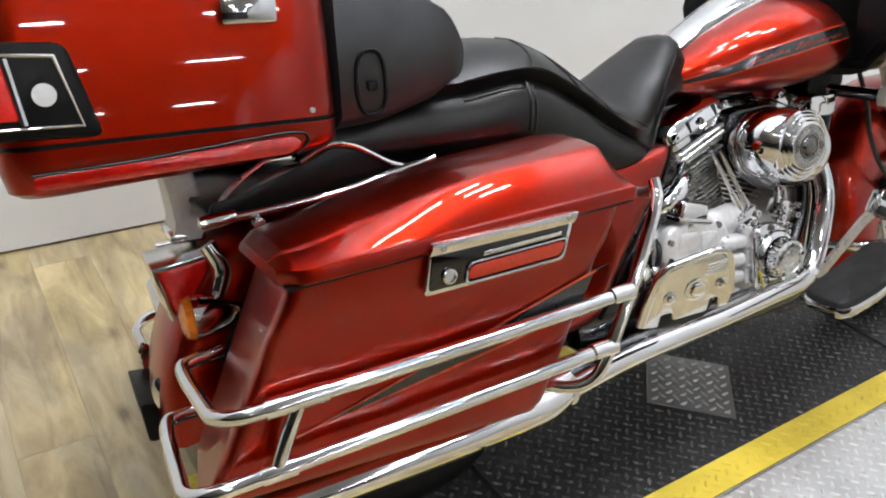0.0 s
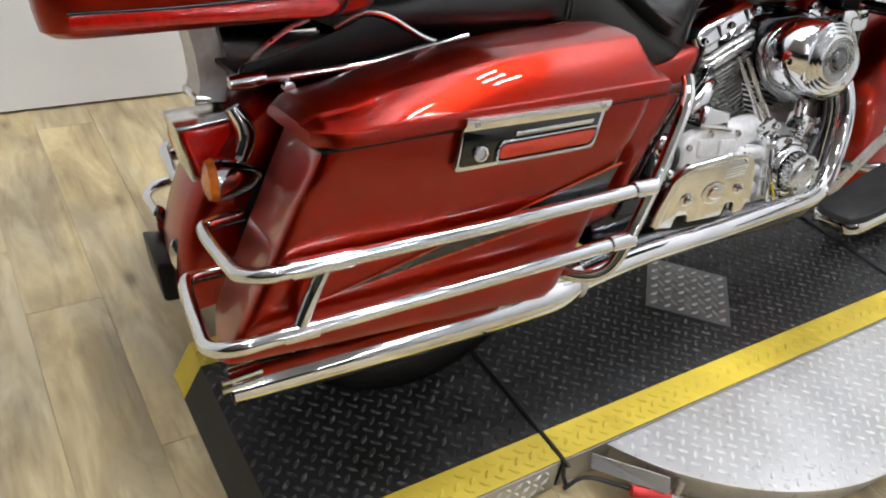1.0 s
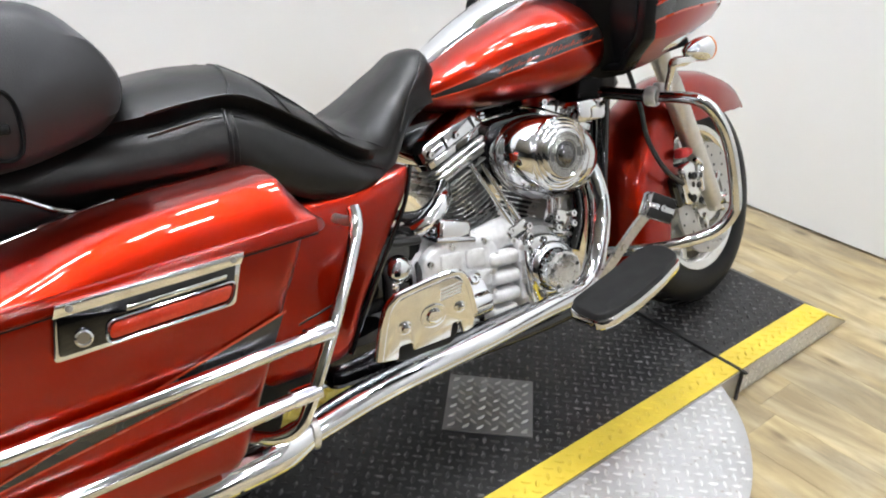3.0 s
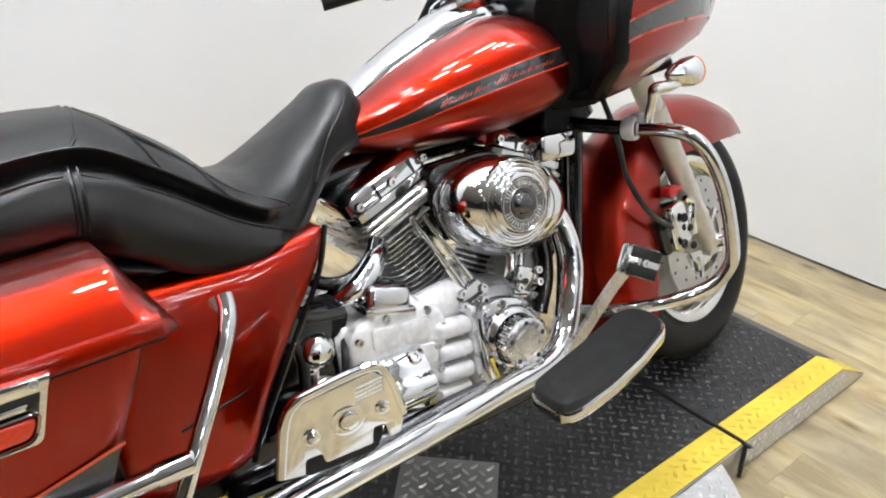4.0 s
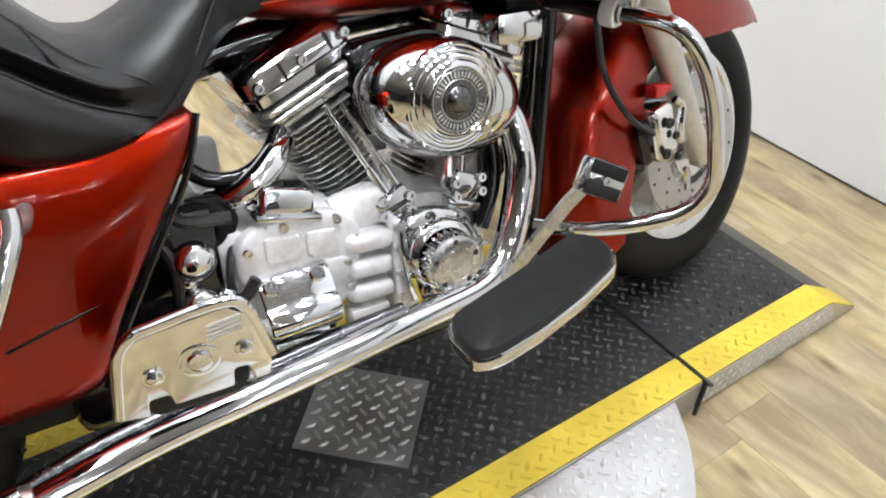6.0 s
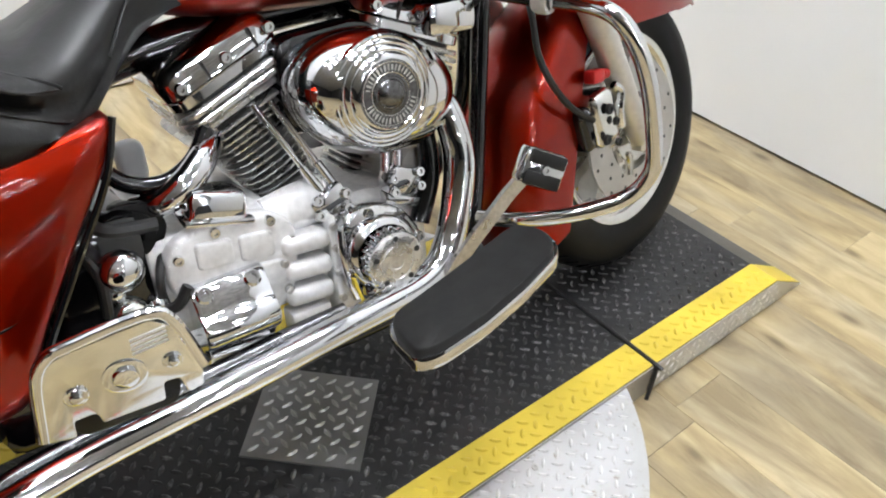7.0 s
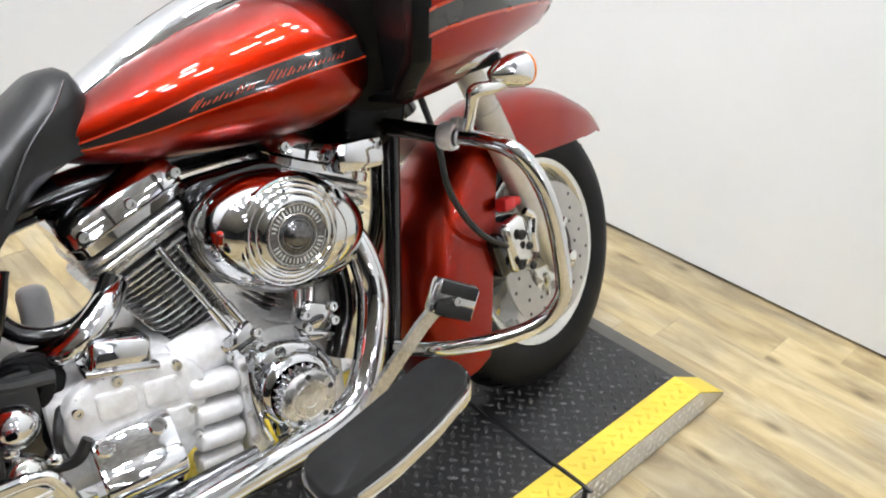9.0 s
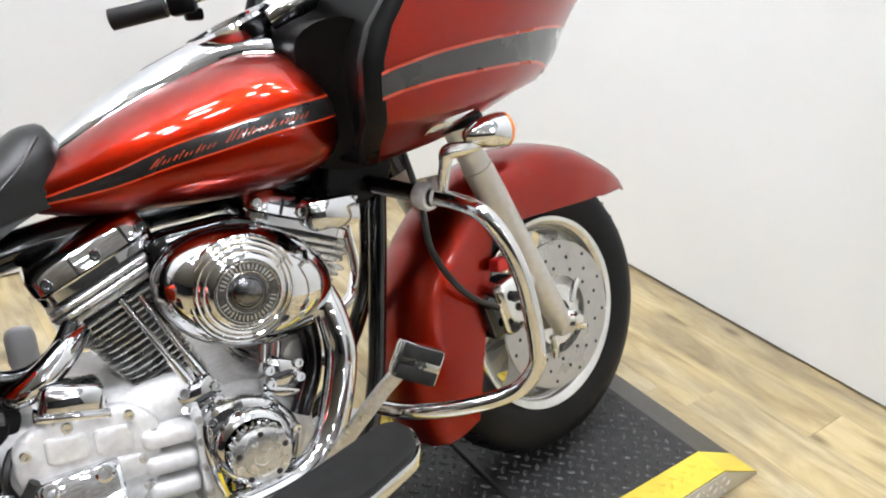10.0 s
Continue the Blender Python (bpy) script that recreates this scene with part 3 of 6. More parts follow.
def tank_y(x, z, out=0.0):
    w, b, t, c = tank_dims(x)
    a = (z - c) / ((t - c) if z > c else (c - b))
    return w * max(0.0, 1 - abs(a) ** 2.35) ** (1 / 2.35) + out


def fuel_tank():
    bm = bmesh.new()
    rings = []
    for k in range(41):
        x = 0.712 + (1.155 - 0.712) * (0.5 - 0.5 * math.cos(math.pi * k / 40))
        w, b, t, c = tank_dims(x)
        ring = []
        for i in range(48):
            ca, sa = sup(2 * math.pi * i / 48, 2.35)
            ring.append((x, w * ca, c + sa * ((t - c) if sa > 0 else (c - b))))
        rings.append(ring)
    loft(bm, rings)
    tank = part("fuel_tank", bm, RED, bike, "glossy candy-red fuel tank with black stripe", smooth=60)
    up = [(0.725, 0.694), (0.831, 0.726), (0.904, 0.752), (0.98, 0.771), (1.06, 0.788), (1.15, 0.799)]
    lo = [(0.725, 0.690), (0.828, 0.707), (0.90, 0.726), (0.976, 0.743), (1.057, 0.760), (1.15, 0.771)]

    def band(name, f0, f1, out, material, label, xa=0.722, xb=1.149, n=40, rows=4):
        for side in (-1, 1):
            bm = bmesh.new()
            grid = []
            for i in range(n + 1):
                x = xa + (xb - xa) * i / n
                z0, z1 = f0(x), f1(x)
                grid.append([(x, side * tank_y(x, z0 + (z1 - z0) * j / rows, out), z0 + (z1 - z0) * j / rows) for j in range(rows + 1)])
            loft(bm, grid, closed=False, caps=False)
            part(name, bm, material, tank, label, smooth=60)

    band("stripe", lambda x: interp(x, lo), lambda x: interp(x, up), 0.0010, STRIPE_BLACK, "black painted stripe")
    band("pinstripe", lambda x: interp(x, up) - 0.0008, lambda x: interp(x, up) + 0.0016, 0.0018, PIN_ORANGE, "bright orange pinstripe", rows=1)
    band("pinstripe", lambda x: interp(x, lo) - 0.0016, lambda x: interp(x, lo) + 0.0008, 0.0018, PIN_ORANGE, "bright orange pinstripe", rows=1)
    # the maker's script becomes a row of slanted bars
    rng = random.Random(3)
    for side in (-1, 1):
        bm = bmesh.new()
        x = 0.878
        for k, n in enumerate((6, 8)):
            for q in range(n * 2):
                zl, zu = interp(x, lo), interp(x, up)
                h0, h1 = 0.30, (0.86 if q < 2 else rng.choice((0.50, 0.54, 0.58, 0.70)))
                w = 0.0020 if q % 2 else 0.0026
                pts = []
                for a, b in ((0, h0), (w, h0), (w + 0.022 * (h1 - h0), h1), (0.022 * (h1 - h0) + w * 0.3, h1)):
                    xx, zz = x + a, zl + (zu - zl) * b
                    pts.append(bm.verts.new((xx, side * tank_y(xx, zz, 0.0022), zz)))
                bm.faces.new(pts)
                x += w + (0.0040 if q % 2 == 0 else 0.0056)
            x += 0.010
        part("lettering", bm, LETTER_ORANGE, tank, "orange lettering bars on the stripe", smooth=0)
    # chrome dash console along the top
    bm = bmesh.new()
    rings = []
    for k in range(25):
        u = k / 24
        x = 0.765 + u * 0.325
        w = 0.040 + 0.032 * u
        zt = interp(x, TANK_T)
        h = 0.014 + 0.016 * min(1, u * 1.6)
        rings.append([(x, w * math.cos(a), zt - 0.014 + (h + 0.014) * math.sin(a) ** 0.7) for a in [math.pi * i / 16 for i in range(17)]])
    loft(bm, rings)
    con = part("dash_console", bm, CHROME, tank, "chrome dash console", smooth=60)
    bm = bmesh.new()
    lathe(bm, (1.058, 0, 0.878), (-0.38, 0, 0.92), [(0.050, -0.02), (0.058, 0.0), (0.068, 0.016), (0.070, 0.026), (0.066, 0.031), (0.060, 0.030), (0.058, 0.024), (0, 0.024)], 40)
    gauge = part("gauge", bm, CHROME, con, "chrome-rimmed round gauge on the console")
    bm = bmesh.new()
    lathe(bm, (1.058, 0, 0.878), (-0.38, 0, 0.92), [(0.0575, 0.0245), (0.0575, 0.0262), (0, 0.0262)], 40)
    part("dial", bm, GLOSS_BLACK, gauge, "dark gauge dial")
    for s in (-1, 1):
        bm = bmesh.new()
        tube(bm, [(1.10, s * 0.035, 0.905), (1.14, s * 0.045, 0.925), (1.20, s * 0.05, 0.945)], [0.016, 0.019, 0.017], seg=14)
        part("riser", bm, CHROME, con, "chrome handlebar riser")
    bm = bmesh.new()
    for s in (-1, 1):
        tube(bm, [(0.775 + 0.3 * i / 8, s * (0.038 + 0.028 * i / 8), interp(0.775 + 0.3 * i / 8, TANK_T) - 0.002) for i in range(9)], 0.0016, seg=6, n=2)
    part("console_trim", bm, SATIN_BLACK, con)
    bm = bmesh.new()
    box(bm, (0.772, -0.03, 0.760), (0.018, 0.024, 0.014), 0.003)
    part("console_clip", bm, SATIN_BLACK, con)


fuel_tank()


# ---- seat: a low-nosed two-up saddle
def seat():
    top = [(-0.02, 0.760), (0.14, 0.785), (0.20, 0.802), (0.29, 0.812), (0.345, 0.810), (0.375, 0.800), (0.41, 0.777), (0.44, 0.757), (0.48, 0.725), (0.505, 0.700), (0.53, 0.684), (0.56, 0.682), (0.60, 0.699), (0.65, 0.730), (0.70, 0.762), (0.745, 0.791), (0.768, 0.793), (0.783, 0.775), (0.794, 0.742)]
    width = [(-0.02, 0.170), (0.14, 0.190), (0.30, 0.204), (0.40, 0.202), (0.47, 0.207), (0.54, 0.205), (0.60, 0.176), (0.66, 0.130), (0.72, 0.100), (0.765, 0.082), (0.785, 0.066), (0.794, 0.040)]
    low = [(0.14, 0.635), (0.30, 0.640), (0.37, 0.612), (0.44, 0.574), (0.53, 0.560), (0.60, 0.582), (0.65, 0.622), (0.70, 0.665), (0.794, 0.705)]
    groove = [(-0.02, 0.715), (0.14, 0.728), (0.22, 0.732), (0.30, 0.746), (0.36, 0.734), (0.42, 0.700), (0.50, 0.648), (0.55, 0.622), (0.595, 0.615), (0.64, 0.645), (0.70, 0.705), (0.794, 0.722)]
    depth = [(0.14, 1.0), (0.54, 1.0), (0.60, 0.25), (0.64, 0.0), (0.794, 0.0)]

    def half_section(x):
        t, w, lo, g, d = interp(x, top), interp(x, width), interp(x, low), interp(x, groove), interp(x, depth)
        g = min(g, t - 0.022)
        bulge = t - g
        return w, lo, [(0.0, t), (0.40, t - 0.04 * bulge), (0.66, t - 0.20 * bulge), (0.84, t - 0.46 * bulge), (0.935, g + 0.30 * bulge), (0.945, g + 0.012 * d + 0.10 * bulge), (0.94 - 0.075 * d, g),
                       (0.955 - 0.03 * d, g - 0.010), (0.985, g - 0.028), (1.0, (g + lo) / 2 - 0.005), (0.985, lo + 0.022), (0.93, lo)]
    bm = bmesh.new()
    rings = []
    for k in range(85):
        x = -0.02 + (0.794 + 0.02) * k / 84
        w, lo, half = half_section(x)
        pts = [(-p * w, z) for p, z in reversed(half[1:])] + [(p * w, z) for p, z in half]
        rings.append([(x, y, z) for y, z in pts] + [(x, 0.0, lo)])
    loft(bm, rings)
    s = part("seat", bm, VINYL, bike, "black vinyl two-up seat with stitched panels", smooth=70)
    # stitched seams
    def seam(pts, r=0.0022):
        b2 = bmesh.new()
        tube(b2, pts, r, seg=6, n=4)
        part("seam", b2, VINYL, s)

    def on(x, f):
        """A point on the seat's skin; f runs along the half section."""
        w, lo, half = half_section(x)
        u = abs(f)
        k = min(int(u), len(half) - 2)
        (p, z), (q, y) = half[k], half[k + 1]
        return (x, math.copysign((p + (q - p) * (u - k)) * w, f), z + (y - z) * (u - k) + 0.0008)
    for sd in (-1, 1):
        seam([on(x, sd * f) for x, f in ((0.20, 4.6), (0.26, 4.6), (0.32, 4.6), (0.36, 4.5), (0.42, 4.5), (0.48, 4.5), (0.54, 4.4), (0.585, 4.4))])
        seam([on(x, sd * f) for x, f in ((0.20, 7.1), (0.27, 7.1), (0.31, 7.2))])
        seam([on(x, sd * f) for x, f in ((0.33, 7.1), (0.42, 7.1), (0.50, 7.1), (0.57, 7.2), (0.60, 7.6))])
        seam([on(x, sd * f) for x, f in ((0.352, 0.4), (0.348, 1.2), (0.342, 2.2), (0.335, 3.2), (0.325, 4.4))])
        seam([on(x, sd * f) for x, f in ((0.352, 1.0), (0.39, 1.9), (0.45, 2.2), (0.52, 2.6), (0.575, 3.6), (0.59, 4.4))])
        seam([on(x, sd * f) for x, f in ((0.405, 2.0), (0.415, 3.0), (0.425, 4.3))])
        seam([on(x, sd * f) for x, f in ((0.475, 2.3), (0.490, 3.2), (0.505, 4.3))])
        seam([on(x, sd * f) for x, f in ((0.762, 2.0), (0.735, 3.4), (0.695, 5.0), (0.655, 7.0))])
        seam([on(x, sd * f) for x, f in ((0.318, 6.4), (0.316, 8.2), (0.314, 9.4), (0.312, 10.0))], 0.0035)
        seam([on(x, sd * f) for x, f in ((0.328, 6.4), (0.326, 8.2), (0.324, 9.4), (0.322, 10.0))], 0.0025)


seat()


def hold(outline, d=0.007):
    """Adds points near the ends of long sides, so that flats stay flat beside rounded corners."""
    res, n = [], len(outline)
    for i in range(n):
        p, q = Vector(outline[i]), Vector(outline[(i + 1) % n])
        res.append((p.x, p.y))
        ln = (q - p).length
        if ln > 4 * d:
            for t in (d / ln, 1 - d / ln):
                m = p.lerp(q, t)
                res.append((m.x, m.y))
    return res


# ---- tour trunk behind the seat, with its backrest
def trunk():
    bm = bmesh.new()
    x0, x1, hw = -0.465, -0.045, 0.292

    def shell(z_list):
        rings = []
        for z, inset, xr, xf in z_list:
            outline = round_poly([(xr, -hw + inset), (xf, -hw + inset), (xf, hw - inset), (xr, hw - inset)], 0.05, 6)
            outline = hold(outline)
            rings.append([(a, b, z + (0.010 - (x1 - a) * 0.05 if z < 0.69 else 0.0)) for a, b in outline])
        return rings
    loft(bm, shell([(0.676, 0.045, x0 + 0.05, x1 - 0.03), (0.678, 0.014, x0 + 0.016, x1 - 0.010), (0.686, 0.004, x0 + 0.005, x1 - 0.003), (0.700, 0.0, x0, x1), (0.727, -0.001, x0 - 0.001, x1)]))
    base = part("trunk", bm, RED, bike, "candy-red touring trunk with side lamps", smooth=45)
    bm = bmesh.new()
    loft(bm, shell([(0.733, 0.0, x0, x1), (0.80, 0.001, x0 - 0.004, x1), (0.90, 0.006, x0, x1 - 0.002), (0.96, 0.016, x0 + 0.012, x1 - 0.010), (0.992, 0.045, x0 + 0.045, x1 - 0.035), (1.002, 0.10, x0 + 0.10, x1 - 0.09)]))
    part("lid", bm, RED, base, smooth=45)
    bm = bmesh.new()
    loft(bm, shell([(0.7265, 0.004, x0 + 0.003, x1 - 0.004), (0.7335, 0.004, x0 + 0.003, x1 - 0.004)]))
    part("gasket", bm, SATIN_BLACK, base)
    # wrap-round lamp strips low on both sides
    for s in (-1, 1):
        bm = bmesh.new()
        prism(bm, round_poly([(-0.43, 0.681), (-0.125, 0.688), (-0.105, 0.700), (-0.118, 0.712), (-0.43, 0.698)], 0.008), s * (hw - 0.004), s * (hw + 0.004), 0.002)
        part("lamp_strip", bm, STRIP_RED, base, "long red lamp strip")
        bm = bmesh.new()
        tube(bm, [(-0.43, s * (hw + 0.003), 0.699), (-0.30, s * (hw + 0.003), 0.704), (-0.13, s * (hw + 0.003), 0.716), (-0.098, s * (hw + 0.003), 0.706), (-0.115, s * (hw + 0.003), 0.687)], 0.0018, seg=6)
        part("strip_trim", bm, SATIN_BLACK, base)
        # corner lamp in a black bezel
        bm = bmesh.new()
        prism(bm, round_poly([(-0.475, 0.742), (-0.345, 0.737), (-0.372, 0.846), (-0.475, 0.852)], 0.014), s * (hw - 0.03), s * (hw + 0.010), 0.005)
        bez = part("corner_lamp", bm, SATIN_BLACK, base, "black corner lamp housing with chrome frame")
        bm = bmesh.new()
        loop = [(-0.470, 0.756), (-0.366, 0.752), (-0.386, 0.832), (-0.470, 0.838)]
        tube(bm, [(a, s * (hw + 0.0115), b) for a, b in loop], 0.0032, seg=8, n=1, closed=True)
        part("chrome_frame", bm, CHROME, bez)
        bm = bmesh.new()
        lathe(bm, (-0.402, s * (hw + 0.009), 0.790), (0, s, 0), [(0.013, 0), (0.013, 0.004), (0, 0.0045)], 20)
        part("badge", bm, SILVER, bez)
        bm = bmesh.new()
        prism(bm, round_poly([(-0.470, 0.765), (-0.432, 0.763), (-0.440, 0.826), (-0.470, 0.829)], 0.004), s * (hw + 0.006), s * (hw + 0.013), 0.0015)
        part("lens", bm, LENS_RED, bez)
        bm = bmesh.new()
        tube(bm, [(-0.427, s * (hw + 0.012), 0.758), (-0.436, s * (hw + 0.012), 0.832)], 0.005, seg=8, n=2)
        part("chrome_bar", bm, CHROME, bez)
        # chrome latch up on the side of the lid
        bm = bmesh.new()
        box(bm, (-0.16, s * (hw + 0.006), 0.872), (0.070, 0.014, 0.034), 0.005)
        part("latch", bm, CHROME, base, "chrome trunk latch")
        bm = bmesh.new()
        bolt(bm, (-0.088, s * (hw - 0.001), 0.742), (0, s, 0), 0.004, 0.003)
        part("rivet", bm, STEEL, base)
    # backrest pad with side arms
    bm = bmesh.new()
    rings = []
    for k in range(25):
        y = -0.262 + 0.524 * k / 24
        e = abs(y) / 0.262
        fwd = 0.190 - 0.03 * e ** 2.5
        r = 0.022 * max(0.0, (e - 0.8) / 0.2) ** 2
        top = 0.935 - 0.018 * e
        side = [(-0.036, 0.702 + r), (0.03, 0.708 + r), (0.085, 0.722 + r), (fwd - 0.040, 0.738 + r), (fwd - 0.010, 0.766), (fwd, 0.795), (fwd - 0.006, 0.825), (fwd - 0.030, 0.862),
                (fwd - 0.072, top - 0.018 - r), (0.06, top - r), (-0.036, top + 0.004 - r)]
        rings.append([(a, y, z) for a, z in ((q.x, q.z) for q in spline([(a, 0, z) for a, z in side], 3))])
    loft(bm, rings)
    pad = part("backrest", bm, PAD_VINYL, base, "black vinyl passenger backrest pad", smooth=60)
    for s in (-1, 1):
        bm = bmesh.new()
        ring = [(0.010 + 0.022 * sup(2 * math.pi * i / 28, 2.6)[0], s * 0.2635, 0.768 + 0.044 * sup(2 * math.pi * i / 28, 2.6)[1]) for i in range(28)]
        tube(bm, ring, 0.0030, seg=6, n=1, closed=True)
        part("slot_rim", bm, SATIN_BLACK, pad, "oval strap slot")
        bm = bmesh.new()
        box(bm, (0.011, s * 0.264, 0.764), (0.016, 0.008, 0.014), 0.003)
        part("strap_button", bm, SATIN_BLACK, pad)


trunk()


# ---- luggage rack between trunk and rear fender
def rack():
    bm = bmesh.new()
    prism(bm, round_poly([(-0.225, 0.590), (0.02, 0.606), (0.075, 0.626), (0.012, 0.664), (-0.032, 0.677), (-0.077, 0.656), (-0.172, 0.624), (-0.220, 0.616)], 0.014), -0.20, -0.192, 0.002)
    prism(bm, round_poly([(-0.225, 0.590), (0.02, 0.606), (0.075, 0.626), (0.012, 0.660), (-0.032, 0.672), (-0.077, 0.654), (-0.172, 0.624), (-0.220, 0.616)], 0.010), 0.192, 0.20, 0.002)
    box(bm, (-0.068, 0, 0.598), (0.312, 0.385, 0.008), 0.003)
    r = part("luggage_rack", bm, SATIN_BLACK, bike, "gloss black rack with chrome rails")
    for s in (-1,):
        bm = bmesh.new()
        tube(bm, [(-0.225, s * 0.205, 0.594), (-0.17, s * 0.210, 0.597), (-0.05, s * 0.212, 0.608), (0.05, s * 0.210, 0.626), (0.13, s * 0.205, 0.640)], 0.0065, seg=10)
        lathe(bm, (-0.232, s * 0.205, 0.593), (1, 0, 0.1), [(0, -0.008), (0.010, -0.006), (0.012, 0.02), (0.010, 0.045), (0, 0.046)], 14)
        part("rail", bm, CHROME, r, "chrome rack rail")
        bm = bmesh.new()
        tube(bm, [(-0.085, s * 0.204, 0.660), (-0.04, s * 0.204, 0.680), (0.0, s * 0.204, 0.674), (0.05, s * 0.204, 0.645), (0.085, s * 0.204, 0.632)], 0.004, seg=8)
        part("trim_rod", bm, CHROME, r)
        bm = bmesh.new()
        tube(bm, [(-0.215, s * 0.190, 0.600), (-0.19, s * 0.19, 0.63), (-0.15, s * 0.18, 0.655), (-0.11, s * 0.17, 0.670)], 0.004, seg=8)
        part("cable", bm, STEEL, r, "grey cable")
        bm = bmesh.new()
        lathe(bm, (-0.16, s * 0.215, 0.585), (0, s, 0), [(0, 0), (0.009, 0), (0.009, 0.014), (0, 0.016)], 12)
        part("knob", bm, CHROME, r)


rack()


# ---- rear fender, tail lamp and indicators
WR = Vector((0.02, 0.0, 0.300))


def fender_arc(bm, centre, angles, radius, inner, half_w, crown, n=36):
    """A fender: sections along an arc; radius, inner, half_w and crown are functions of the angle in degrees."""
    rings = []
    for k in range(n + 1):
        a = angles[0] + (angles[1] - angles[0]) * k / n
        r, i, w, dome = radius(a), inner(a), half_w(a), crown(a)
        c, s = math.cos(radians(a)), math.sin(radians(a))
        sec = []
        pts = [(i, -w * 1.0), (max(i, r - dome * 2.2), -w), (r - dome, -w * 0.97), (r - dome * 0.45, -w * 0.84), (r - dome * 0.12, -w * 0.52), (r, 0.0)]
        pts = pts + [(q, -y) for q, y in reversed(pts[:-1])]
        inn = [(q - 0.004, y * 0.965) for q, y in reversed(pts)]
        inn[0] = (pts[-1][0], pts[-1][1] * 0.965)
        inn[-1] = (pts[0][0], pts[0][1] * 0.965)
        for q, y in pts + inn:
            sec.append((centre.x + q * c, centre.y + y, centre.z + q * s))
        rings.append(sec)
    loft(bm, rings)


def rear_end():
    bm = bmesh.new()
    fender_arc(bm, WR, (60, 193), lambda a: interp(a, [(60, 0.325), (150, 0.325), (193, 0.350)]), lambda a: 0.23, lambda a: 0.112, lambda a: 0.028)
    bm.transform(Matrix.Translation((0, -0.028, 0)))
    fen = part("rear_fender", bm, RED, bike, "candy-red rear fender", smooth=50)
    bm = bmesh.new()
    prism(bm, round_poly([(-0.340, 0.222), (-0.300, 0.222), (-0.296, 0.285), (-0.347, 0.290)], 0.006), -0.078, 0.078, 0.003)
    part("mud_flap", bm, SATIN_BLACK, fen)
    for s in (-1, 1):
        bm = bmesh.new()
        lathe(bm, (-0.314, s * 0.086, 0.306), (-0.55, s * 0.8, 0.1), [(0.012, -0.004), (0.013, 0.002), (0.011, 0.004), (0, 0.004)], 20, squash=(1.0, 2.0))
        part("fender_badge", bm, CHROME, fen, "small chrome oval badge")
    # tail lamp
    bm = bmesh.new()
    prism(bm, [(-0.300, 0.512), (-0.222, 0.520), (-0.230, 0.440), (-0.278, 0.432)], -0.055, 0.055, 0.008, 3)
    tl = part("tail_lamp", bm, LENS_RED, bike, "red wedge tail lamp with chrome bracket")
    tl.location = (0.004, -0.062, 0.0)
    bm = bmesh.new()
    prism(bm, [(-0.306, 0.516), (-0.222, 0.525), (-0.222, 0.519), (-0.300, 0.508), (-0.281, 0.430), (-0.289, 0.431)], -0.058, 0.058, 0.002)
    part("lamp_rim", bm, CHROME_SOFT, tl, "pale grey lamp rim")
    for s in (-1, 1):
        bm = bmesh.new()
        tube(bm, [(-0.222, s * 0.060, 0.540), (-0.205, s * 0.066, 0.50), (-0.218, s * 0.066, 0.46), (-0.232, s * 0.070, 0.425)], [0.012, 0.016, 0.014, 0.010], seg=10)
        part("lamp_bracket", bm, CHROME, tl)
    # trunk support post above the lamp
    bm = bmesh.new()
    loft(bm, [[(x - 0.030, -0.05, z), (x + 0.010, -0.055, z), (x + 0.016, -0.05, z), (x + 0.016, 0.05, z), (x + 0.010, 0.055, z), (x - 0.030, 0.05, z)] for x, z in ((-0.225, 0.535), (-0.218, 0.56), (-0.222, 0.61), (-0.235, 0.675))])
    part("trunk_post", bm, SILVER, bike, "grey metal support post under the trunk")
    bm = bmesh.new()
    box(bm, (-0.232, 0, 0.538), (0.055, 0.105, 0.016), 0.005)
    part("post_foot", bm, CHROME_SOFT, bike, "pale lamp-top cover")
    # indicators on a bar
    bar = bmesh.new()
    tube(bar, [(-0.215, -0.15, 0.440), (-0.205, 0, 0.440), (-0.215, 0.15, 0.440)], 0.010, seg=10)
    part("indicator_bar", bar, GLOSS_BLACK, bike)
    for s in (-1, 1):
        bm = bmesh.new()
        lathe(bm, (-0.258, s * 0.148, 0.440), (1, 0, 0.02), [(0.0335, 0), (0.0345, 0.006), (0.032, 0.024), (0.024, 0.050), (0.012, 0.070), (0, 0.076)], 28)
        ind = part("rear_indicator", bm, CHROME, bike, "chrome bullet indicator with amber lens")
        bm = bmesh.new()
        lathe(bm, (-0.258, s * 0.148, 0.440), (-1, 0, -0.02), [(0.0335, 0), (0.034, 0.003), (0.030, 0.012), (0.018, 0.017), (0, 0.019)], 28)
        part("lens", bm, LENS_AMBER, ind, "amber lens")


rear_end()


# ---- saddlebags, rails and mufflers on both sides
RIDGE = [(-0.190, 0.569), (-0.172, 0.583), (-0.134, 0.588), (-0.065, 0.606), (-0.025, 0.614), (0.06, 0.633), (0.155, 0.646), (0.25, 0.654), (0.309, 0.658), (0.354, 0.594), (0.358, 0.588)]


def seam_z(x):
    return 0.558 + 0.062 * (x + 0.1)


def bag_edge(z):
    """Rear and front ends of the bag's side at a height."""
    d = 0.56 - z
    return -0.178 - 0.47 * d, 0.330 - 0.47 * d


